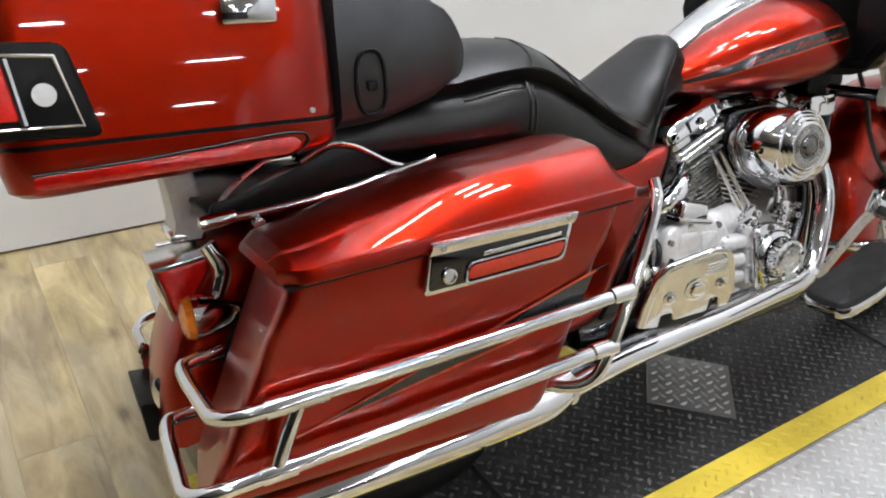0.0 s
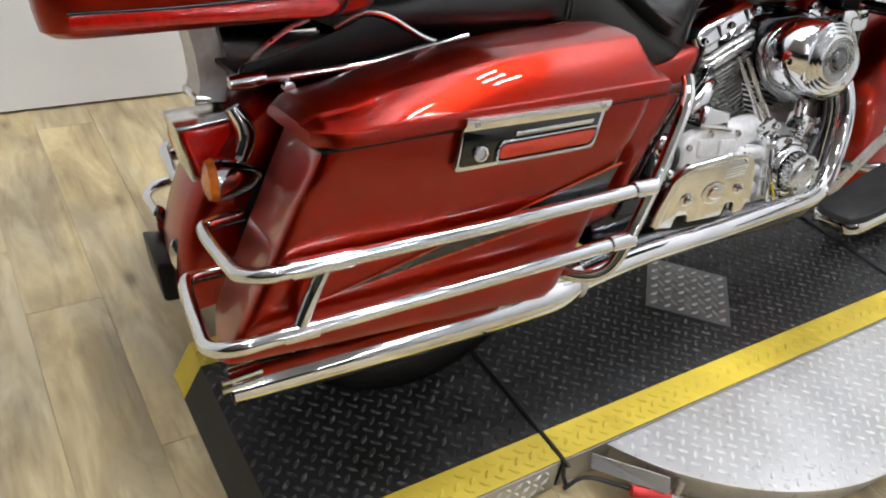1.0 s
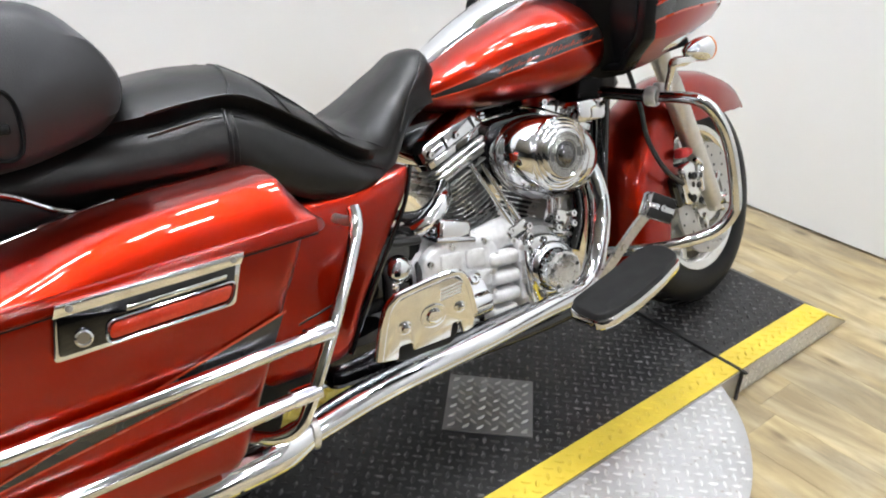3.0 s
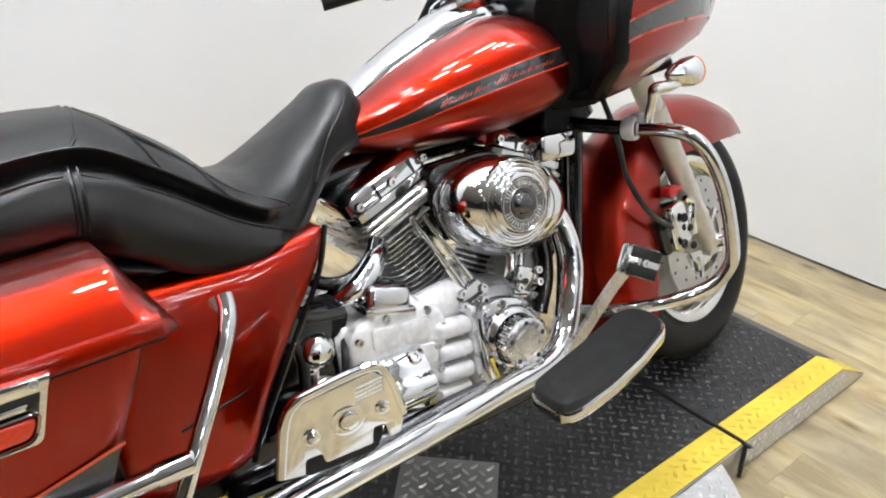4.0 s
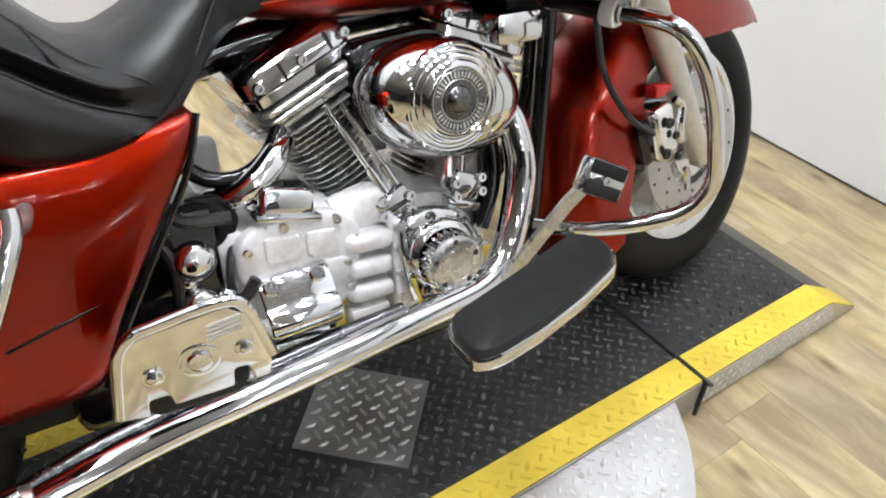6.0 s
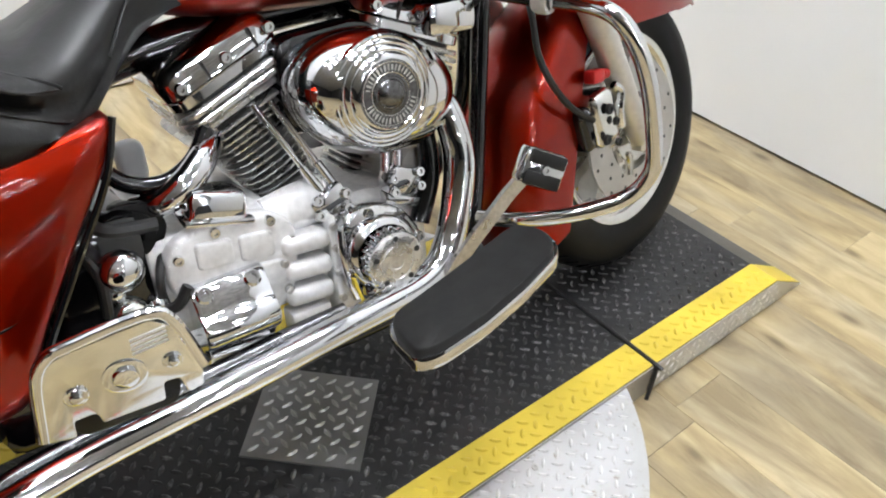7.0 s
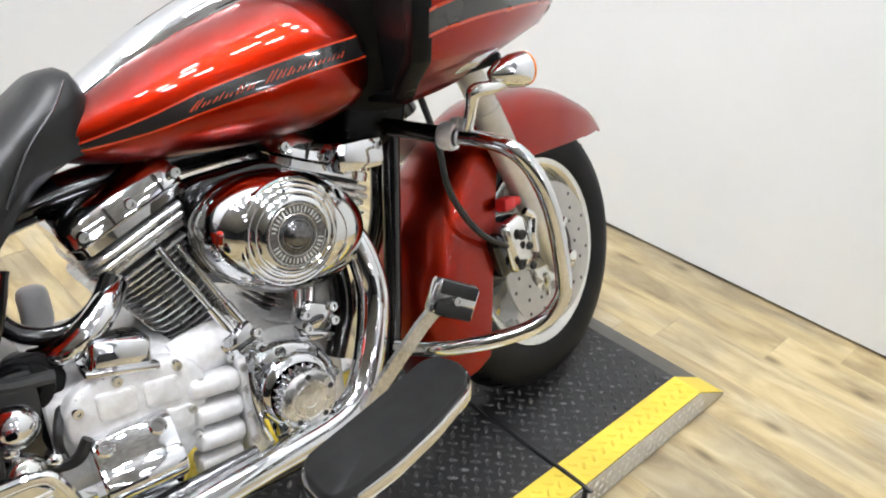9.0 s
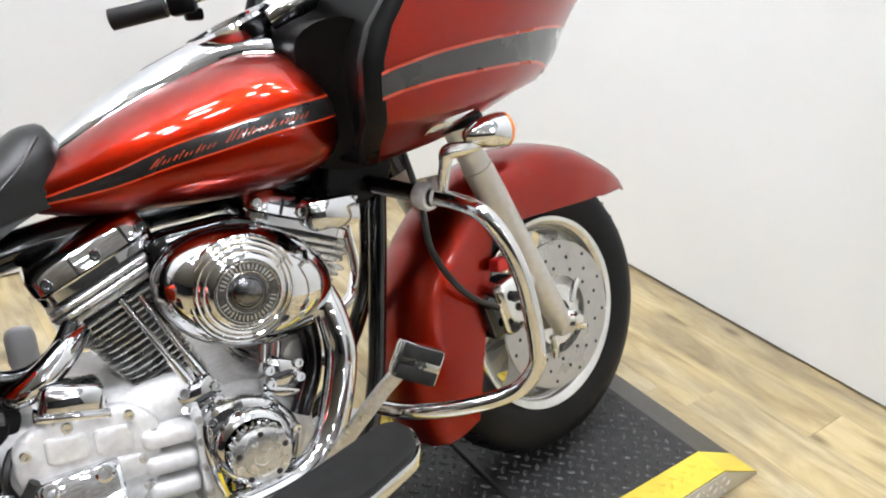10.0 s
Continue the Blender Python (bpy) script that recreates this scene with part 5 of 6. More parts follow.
def fairing():
    zs = [0.700, 0.712, 0.73, 0.758, 0.762, 0.78, 0.80, 0.84, 0.88, 0.92, 0.96, 1.00, 1.04, 1.08, 1.12, 1.14]
    n = 96
    bm = bmesh.new()
    outer = [[fair_point(i / n, z) for i in range(n + 1)] for z in zs]
    inner = [[fair_point(i / n, z, -0.006) for i in range(n + 1)] for z in zs]
    loft(bm, outer, closed=False, caps=False)
    loft(bm, inner, closed=False, caps=False)
    for row in (0, -1):
        for i in range(n):
            bm.faces.new([bm.verts.new(p) for p in (outer[row][i], outer[row][i + 1], inner[row][i + 1], inner[row][i])])
    for k in range(len(zs) - 1):
        for i in (0, n):
            bm.faces.new([bm.verts.new(p) for p in (outer[k][i], outer[k + 1][i], inner[k + 1][i], inner[k][i])])
    bmesh.ops.remove_doubles(bm, verts=bm.verts, dist=0.00002)
    fair = part("fairing", bm, RED, bike, "candy-red frame-mounted fairing with a dark stripe", smooth=50)
    bm = bmesh.new()
    cap = [fair_point(i / n, 1.14) for i in range(n + 1)]
    loft(bm, [cap, [Vector((1.24 + (p.x - 1.24) * 0.75, p.y * 0.75, 1.165)) for p in cap], [Vector((1.28 + (p.x - 1.28) * 0.3, p.y * 0.3, 1.175)) for p in cap]], closed=False)
    part("fairing_top", bm, RED, fair, smooth=60)
    lo = [(0, 0.793), (0.035, 0.801), (0.10, 0.811), (0.195, 0.816), (0.245, 0.814), (0.29, 0.806), (0.36, 0.790), (0.5, 0.784)]
    up = [(0, 0.822), (0.035, 0.832), (0.095, 0.846), (0.18, 0.857), (0.26, 0.862), (0.36, 0.858), (0.5, 0.855)]
    lo += [(1 - u, z) for u, z in reversed(lo[:-1])]
    up += [(1 - u, z) for u, z in reversed(up[:-1])]


    def band(name, f0, f1, out, material, label, rows=4):
        b2 = bmesh.new()
        grid = [[fair_point(u, f0(u) + (f1(u) - f0(u)) * j / rows, out) for j in range(rows + 1)] for u in [i / 96 for i in range(97)]]
        loft(b2, grid, closed=False, caps=False)
        part(name, b2, material, fair, label, smooth=60)
    band("stripe", lambda u: interp(u, lo), lambda u: interp(u, up), 0.0016, STRIPE_BLACK, "dark stripe round the fairing")
    band("pinstripe", lambda u: interp(u, up) - 0.001, lambda u: interp(u, up) + 0.0032, 0.0026, PIN_ORANGE, "orange pinstripe", 1)
    band("pinstripe", lambda u: interp(u, lo) - 0.0032, lambda u: interp(u, lo) + 0.001, 0.0026, PIN_ORANGE, "orange pinstripe", 1)
    # black inner fairing with a rolled lip
    bm = bmesh.new()
    lip = [fair_point(0, z) for z in zs] + [fair_point(1, z) for z in reversed(zs)]
    rings = []
    for dx, k in ((0.006, 1.0), (-0.012, 1.006), (-0.022, 0.985), (-0.022, 0.93), (-0.006, 0.86), (0.03, 0.80), (0.05, 0.60), (0.05, 0.30)):
        rings.append([Vector((p.x + dx, p.y * k, 0.90 + (p.z - 0.90) * (k if p.z > 0.9 else (k * 0.5 + 0.5)))) for p in lip])
    loft(bm, rings, closed=True, caps=True)
    inn = part("inner_fairing", bm, SATIN_BLACK, fair, "black inner fairing with rolled lip", smooth=50)
    bm = bmesh.new()
    loft(bm, [[p for p in spline([(1.10, -0.12 * k, 0.70), (1.20, -0.17 * k, 0.695), (1.21, -0.20 * k, 0.80), (1.16, -0.19 * k, 0.895), (1.10, -0.13 * k, 0.875), (1.105, -0.13 * k, 0.78)], 5, True)] for k in (1.06, 1.04, 1.0, 0.5, 0, -0.5, -1.0, -1.04, -1.06)])
    part("inner_panel", bm, SATIN_BLACK, inn, smooth=60)
    # undertray, bracket and cables below the nose
    bm = bmesh.new()
    prism(bm, round_poly([(1.19, 0.708), (1.36, 0.730), (1.36, 0.748), (1.19, 0.735)], 0.01), -0.20, 0.20, 0.006)
    part("undertray", bm, SATIN_BLACK, fair)
    for s in (-1, 1):
        bm = bmesh.new()
        tube(bm, [(1.23, s * 0.22, 0.735), (1.27, s * 0.235, 0.748), (1.32, s * 0.225, 0.758)], [0.010, 0.013, 0.008], seg=10)
        part("bracket", bm, CHROME, fair)
    # handlebar with grips and levers
    bm = bmesh.new()
    tube(bm, [(1.245, 0, 0.935), (1.24, 0.09, 0.945), (1.20, 0.17, 0.99), (1.13, 0.25, 0.985), (1.06, 0.32, 0.960), (0.945, 0.375, 0.938)], 0.0125, seg=12)
    tube(bm, [(1.245, 0, 0.935), (1.24, -0.09, 0.945), (1.20, -0.17, 0.99), (1.17, -0.27, 1.02), (1.12, -0.36, 1.03), (1.02, -0.42, 1.03)], 0.0125, seg=12)
    bar = part("handlebar", bm, CHROME, bike, "chrome handlebar with black grips")
    for s, p, q in ((1, (1.035, 0.330, 0.953), (0.945, 0.375, 0.938)), (-1, (1.12, -0.36, 1.03), (1.00, -0.43, 1.03))):
        bm = bmesh.new()
        tube(bm, [p, q], [0.0185, 0.0195], seg=16, n=4)
        part("grip", bm, RUBBER, bar, "black rubber grip")
        bm = bmesh.new()
        d = (Vector(p) - Vector(q)).normalized()
        box(bm, Vector(p) + d * 0.030, (0.050, 0.034, 0.042), 0.008, d.to_track_quat("X", "Z").to_matrix())
        box(bm, Vector(p) + d * 0.036 + Vector((0.012, 0, -0.022)), (0.034, 0.022, 0.022), 0.006)
        part("switch_housing", bm, SATIN_BLACK, bar)
        bm = bmesh.new()
        tube(bm, [Vector(p) + d * 0.05 + Vector((0.03, 0, 0.008)), Vector(p) + Vector((0.045, s * 0.01, 0.006)), Vector(q) + Vector((0.045, 0, -0.004))], [0.007, 0.006, 0.005], seg=8)
        part("lever", bm, CHROME, bar)
    for s in (-1, 1):
        bm = bmesh.new()
        lathe(bm, (1.366, s * 0.238, 0.722), (-1, 0, -0.02), [(0.0255, 0), (0.027, 0.006), (0.025, 0.026), (0.018, 0.050), (0.009, 0.066), (0, 0.071)], 28)
        ind = part("front_indicator", bm, CHROME, bike, "chrome bullet indicator on a stalk")
        bm = bmesh.new()
        lathe(bm, (1.366, s * 0.238, 0.722), (1, 0, 0.02), [(0.0258, 0), (0.0262, 0.003), (0.022, 0.008), (0, 0.011)], 28)
        part("lens", bm, LENS_AMBER, ind, "amber lens")
        bm = bmesh.new()
        tube(bm, [(1.325, s * 0.238, 0.708), (1.300, s * 0.236, 0.703), (1.274, s * 0.230, 0.700), (1.270, s * 0.226, 0.680), (1.268, s * 0.215, 0.645)], [0.010, 0.011, 0.012, 0.009, 0.009], seg=12)
        part("stalk", bm, CHROME_SOFT, ind)


fairing()


# ---- frame, engine guard and controls
def chassis():
    bm = bmesh.new()
    for s in (-1, 1):
        tube(bm, [(1.262, s * 0.018 - 0.022, 0.700), (1.243, s * 0.020 - 0.028, 0.640), (1.222, s * 0.022 - 0.030, 0.467), (1.190, s * 0.070, 0.30), (1.14, s * 0.10, 0.215), (1.02, s * 0.13, 0.185), (0.60, s * 0.14, 0.185), (0.46, s * 0.13, 0.24), (0.42, s * 0.12, 0.40), (0.45, s * 0.11, 0.56)], 0.0155, seg=12)
    tube(bm, [(1.262, 0, 0.72), (1.15, 0, 0.665), (0.95, 0, 0.652), (0.72, 0, 0.63), (0.45, 0, 0.56), (0.20, 0, 0.56)], 0.026, seg=12)
    tube(bm, [(0.45, -0.11, 0.56), (0.30, -0.11, 0.60), (0.0, -0.12, 0.62)], 0.014, seg=10)
    tube(bm, [(0.45, 0.11, 0.56), (0.30, 0.11, 0.60), (0.0, 0.12, 0.62)], 0.014, seg=10)
    lathe(bm, (1.225, 0, 0.80), (0.44, 0, -0.9), [(0, 0), (0.030, 0), (0.030, 0.17), (0, 0.17)], 20)
    part("frame", bm, GLOSS_BLACK, bike, "gloss black steel frame")
    bm = bmesh.new()
    for s in (-1, 1):
        tube(bm, [(0.50, s * 0.12, 0.29), (0.25, s * 0.135, 0.30), (0.02, s * 0.135, 0.300)], 0.024, seg=10)
        box(bm, (0.02, s * 0.135, 0.30), (0.09, 0.03, 0.06), 0.01)
    part("swingarm", bm, SATIN_BLACK, bike, "black swingarm")
    # engine guard
    bm = bmesh.new()
    pts = [(1.205, -0.055, 0.648), (1.235, -0.12, 0.640), (1.262, -0.19, 0.632), (1.272, -0.25, 0.630), (1.283, -0.298, 0.618), (1.302, -0.322, 0.580), (1.326, -0.330, 0.510), (1.342, -0.330, 0.408), (1.337, -0.322, 0.368),
           (1.312, -0.300, 0.336), (1.250, -0.262, 0.318), (1.19, -0.20, 0.305), (1.165, -0.12, 0.292)]
    tube(bm, pts, 0.0130, seg=16, n=6)
    tube(bm, [(x, -y, z) for x, y, z in pts], 0.0130, seg=16, n=6)
    tube(bm, [(1.205, -0.06, 0.648), (1.205, 0.06, 0.648)], 0.0130, seg=14, n=2)
    guard = part("engine_guard", bm, CHROME, bike, "chrome tube engine guard")
    for s in (-1, 1):
        bm = bmesh.new()
        tube(bm, [(1.205, s * 0.050, 0.6485), (1.235, s * 0.12, 0.640), (1.2585, s * 0.182, 0.633)], 0.0142, seg=16, n=6)
        part("guard_sleeve", bm, GLOSS_BLACK, guard, "gloss black inner end of the guard")
        bm = bmesh.new()
        lathe(bm, (1.253, s * 0.172, 0.634), (0.32, s * 0.95, -0.08), [(0.0145, 0), (0.0205, 0.0), (0.022, 0.005), (0.022, 0.019), (0.020, 0.024), (0.0145, 0.024)], 24)
        box(bm, (1.268, s * 0.192, 0.652), (0.016, 0.022, 0.018), 0.004)
        part("guard_clamp", bm, SILVER, guard, "cast clamp round the guard tube")
    bm = bmesh.new()
    prism(bm, round_poly([(1.135, 0.640), (1.150, 0.700), (1.255, 0.735), (1.262, 0.655), (1.215, 0.615), (1.175, 0.612)], 0.015), -0.075, 0.060, 0.010, 3)
    part("neck_cover", bm, SATIN_BLACK, bike, "black cover round the steering neck")
    # side covers
    for s in (-1, 1):
        bm = bmesh.new()
        out = [(0.290, 0.572), (0.372, 0.572), (0.50, 0.574), (0.632, 0.604), (0.618, 0.560), (0.560, 0.470), (0.500, 0.372), (0.462, 0.288), (0.40, 0.276), (0.300, 0.276), (0.285, 0.42)]
        rings = []
        o2 = round_poly(out, 0.02)
        cx, cz = 0.45, 0.45
        for y, k in ((0.12, 1.0), (0.184, 1.0), (0.193, 0.985), (0.200, 0.94), (0.2045, 0.85), (0.2072, 0.70), (0.2085, 0.50), (0.209, 0.25)):
            rings.append([(cx + (x - cx) * k, s * y, cz + (z - cz) * k) for x, z in o2])
        loft(bm, rings)
        sc = part("side_cover", bm, RED, bike, "candy-red side cover", smooth=30)
        bm = bmesh.new()
        tube(bm, [(0.372, s * 0.2080, 0.376), (0.44, s * 0.2082, 0.394), (0.480, s * 0.2058, 0.404), (0.508, s * 0.2022, 0.412)], 0.0022, seg=6)
        part("cover_groove", bm, SATIN_BLACK, sc)
        bm = bmesh.new()
        tube(bm, [(0.628, s * 0.196, 0.600), (0.605, s * 0.200, 0.535), (0.555, s * 0.200, 0.452), (0.498, s * 0.200, 0.358), (0.462, s * 0.198, 0.290)], 0.0045, seg=8)
        part("cover_trim", bm, GLOSS_BLACK, sc)
    bm = bmesh.new()
    prism(bm, round_poly([(0.26, 0.225), (0.46, 0.228), (0.50, 0.30), (0.53, 0.50), (0.30, 0.55), (0.24, 0.42)], 0.02), -0.150, 0.150, 0.008)
    part("battery_box", bm, SATIN_BLACK, bike, "black battery box behind the side covers")
    # rider floorboards
    for s in (-1, 1):
        outline = round_poly([(0.876, -0.308), (0.863, -0.335), (0.857, -0.402), (0.885, -0.417), (0.955, -0.417), (1.03, -0.405), (1.102, -0.384), (1.122, -0.364), (1.134, -0.327), (1.126, -0.288), (1.106, -0.277), (0.99, -0.295)], 0.014, 4)
        bm = bmesh.new()
        tilt = lambda x: 0.278 + (x - 0.846) * 0.215
        cx, cy = 0.99, -0.335
        rings = []
        for dz, k in ((-0.016, 0.95), (-0.012, 0.99), (0.000, 1.0), (0.005, 0.985), (0.005, 0.93)):
            rings.append([(cx + (x - cx) * k, s * -1 * -(cy + (y - cy) * k), tilt(x) + dz) for x, y in outline])
        loft(bm, rings)
        fb = part("floorboard", bm, CHROME, bike, "chrome-edged rider floorboard with rubber pad")
        bm = bmesh.new()
        rings = []
        for dz, k in ((0.003, 0.95), (0.012, 0.945), (0.0145, 0.925), (0.0145, 0.5)):
            rings.append([(cx + (x - cx) * k, s * -1 * -(cy + (y - cy) * k), tilt(cx + (x - cx) * k) + dz) for x, y in outline])
        loft(bm, rings)
        part("rubber_pad", bm, RUBBER, fb, "dull black rubber pad")
    # brake pedal
    bm = bmesh.new()
    m = Matrix.Rotation(radians(27), 3, "Y") @ Matrix.Rotation(radians(-14), 3, "Z")
    box(bm, (1.176, -0.262, 0.412), (0.070, 0.034, 0.056), 0.008, m)
    pedal = part("brake_pedal", bm, CHROME, bike, "chrome brake pedal with rubber inserts")
    for k in (-1, 1):
        bm = bmesh.new()
        box(bm, Vector((1.176, -0.262, 0.412)) + m @ Vector((0, -0.0165, 0.0155 * k)), (0.060, 0.006, 0.020), 0.002, m)
        part("pedal_rubber", bm, RUBBER, pedal)
    bm = bmesh.new()
    bolt(bm, Vector((1.176, -0.262, 0.412)) + m @ Vector((0, -0.016, 0)), m @ Vector((0, -1, 0)), 0.008, 0.006)
    part("pedal_bolt", bm, CHROME, pedal)
    bm = bmesh.new()
    loft(bm, [[(x - 0.008, y - 0.004, z + 0.008), (x + 0.008, y - 0.004, z - 0.008), (x + 0.008, y + 0.004, z - 0.008), (x - 0.008, y + 0.004, z + 0.008)] for x, y, z in ((1.156, -0.250, 0.402), (1.130, -0.243, 0.378), (1.085, -0.236, 0.334), (1.045, -0.230, 0.294), (1.03, -0.225, 0.270))])
    part("pedal_arm", bm, STEEL, pedal, "bare steel pedal arm")


chassis()


# ---- exhaust headers
def exhaust():
    bm = bmesh.new()
    tube(bm, [(1.062, -0.085, 0.512), (1.076, -0.122, 0.520), (1.089, -0.148, 0.504), (1.097, -0.162, 0.460), (1.098, -0.168, 0.415), (1.082, -0.177, 0.358), (1.056, -0.189, 0.305), (1.022, -0.202, 0.276), (0.972, -0.216, 0.264), (0.87, -0.233, 0.263), (0.70, -0.243, 0.247), (0.50, -0.247, 0.227), (0.34, -0.258, 0.202)],
         [0.018, 0.020, 0.022, 0.0235, 0.0245, 0.0245, 0.0240, 0.0230, 0.0220, 0.021, 0.021, 0.021, 0.020], seg=24, n=6)
    ex = part("front_exhaust", bm, CHROME, bike, "chrome front exhaust header with heat shields")
    # rear pipe: its dark reflections are put into a darker chrome
    bm = bmesh.new()
    tube(bm, [(0.87, -0.192, 0.262), (0.76, -0.196, 0.252), (0.60, -0.204, 0.238), (0.44, -0.216, 0.222), (0.33, -0.235, 0.206)], [0.010, 0.014, 0.015, 0.015, 0.013], seg=16)
    part("heat_shield", bm, DARK_CHROME, ex, "chrome rear pipe with dark reflections in its colour")
    bm = bmesh.new()
    tube(bm, [(1.050, -0.115, 0.500), (1.062, -0.132, 0.47), (1.060, -0.142, 0.40), (1.030, -0.150, 0.335)], 0.016, seg=12)
    part("inner_pipe", bm, GLOSS_BLACK, ex)
    for x, y, z, ax in ((0.345, -0.257, 0.203, (1, 0, -0.2)),):
        bm = bmesh.new()
        lathe(bm, (x, y, z), ax, [(0.024, -0.006), (0.0275, -0.006), (0.0275, 0.006), (0.024, 0.006)], 20)
        part("pipe_clamp", bm, STEEL, ex)
    bm = bmesh.new()
    tube(bm, [(0.765, -0.085, 0.520), (0.735, -0.115, 0.500), (0.705, -0.125, 0.478), (0.675, -0.120, 0.462), (0.645, -0.090, 0.455)], [0.016, 0.019, 0.020, 0.018, 0.014], seg=16)
    part("rear_exhaust", bm, CHROME, bike, "chrome rear exhaust elbow")


exhaust()


# ---- V-twin engine
CRANK = Vector((0.952, 0.0, 0.300))


def cylinder(ang, name, shift):
    ax = Vector((math.sin(radians(ang)), 0, math.cos(radians(ang))))
    tx = Vector((math.cos(radians(ang)), 0, -math.sin(radians(ang))))

    def ring(h, wx, wy, r=0.03, out=0.0):
        o = round_poly([(-wx, -wy), (wx, -wy), (wx, wy), (-wx, wy)], r, 4)
        return [CRANK + ax * h + tx * (a + out * shift + shift * min(1.0, h / 0.22)) + Vector((0, b, 0)) for a, b in o]
    # dark core: the shade between the fins is put into its colour
    bm = bmesh.new()
    loft(bm, [ring(0.095, 0.040, 0.056, out=0.9), ring(0.250, 0.050, 0.064, out=0.9), ring(0.288, 0.070, 0.080)])
    cyl = part(name, bm, BAR_DARK, bike, "finned engine cylinder with chrome rocker box")
    for k in range(17):
        bm = bmesh.new()
        h = 0.102 + k * 0.0108
        flare = max(0, k - 12) * 0.0068
        w, wy = 0.047 + 0.0010 * k + flare, 0.078 + 0.0005 * k + flare * 0.55
        o = 0.9 - max(0, k - 12) * 0.16
        loft(bm, [ring(h, w - 0.002, wy - 0.002, 0.045, o), ring(h + 0.0008, w, wy, 0.046, o), ring(h + 0.0030, w, wy, 0.046, o), ring(h + 0.0038, w - 0.002, wy - 0.002, 0.045, o)])
        part("fin", bm, FIN, cyl)
    # head
    for k, (wx, wy) in enumerate(((0.086, 0.098), (0.088, 0.102), (0.086, 0.100))):
        bm = bmesh.new()
        h = 0.288 + k * 0.0112
        loft(bm, [ring(h, wx - 0.002, wy - 0.002), ring(h + 0.002, wx, wy), ring(h + 0.0064, wx, wy), ring(h + 0.0084, wx - 0.002, wy - 0.002)])
        part("head_fin", bm, FIN, cyl)
    # head core, darkened likewise for the shaded gaps between its fins
    bm = bmesh.new()
    loft(bm, [ring(0.284, 0.074, 0.084), ring(0.324, 0.076, 0.086)])
    part("head_core", bm, BAR_DARK, cyl)
    bm = bmesh.new()
    loft(bm, [ring(0.324, 0.084, 0.090), ring(0.326, 0.086, 0.093), ring(0.338, 0.086, 0.093), ring(0.340, 0.084, 0.091)])
    loft(bm, [ring(0.3415, 0.085, 0.092), ring(0.343, 0.087, 0.094), ring(0.364, 0.086, 0.091), ring(0.375, 0.078, 0.080), ring(0.379, 0.06, 0.06)])
    part("rocker_box", bm, CHROME, cyl, "chrome rocker box")
    for a in (-0.030, 0.045):
        bm = bmesh.new()
        p = CRANK + tx * (a + shift * 0.6)
        loft(bm, [[p + ax * h + tx * q + Vector((0, y, 0)) for q in (-0.0018, 0.0018) for y in ((-0.0955, -0.05) if q < 0 else (-0.05, -0.0955))] for h in (0.343, 0.367)])
        part("rocker_joint", bm, BAR_DARK, cyl, "dark joint line", smooth=0)
    bolts("rocker_bolt", [CRANK + ax * 0.354 + tx * (a + shift * 0.6) + Vector((0, -0.092, 0)) for a in (-0.07, 0.0, 0.07)], (0, -1, 0), 0.008, 0.008, CHROME, cyl)
    bolts("rocker_bolt", [CRANK + ax * 0.372 + tx * (a + shift * 0.6) + Vector((0, -0.055, 0)) for a in (-0.056, 0.0, 0.056)], ax, 0.008, 0.006, CHROME, cyl)
    return ax, tx, cyl


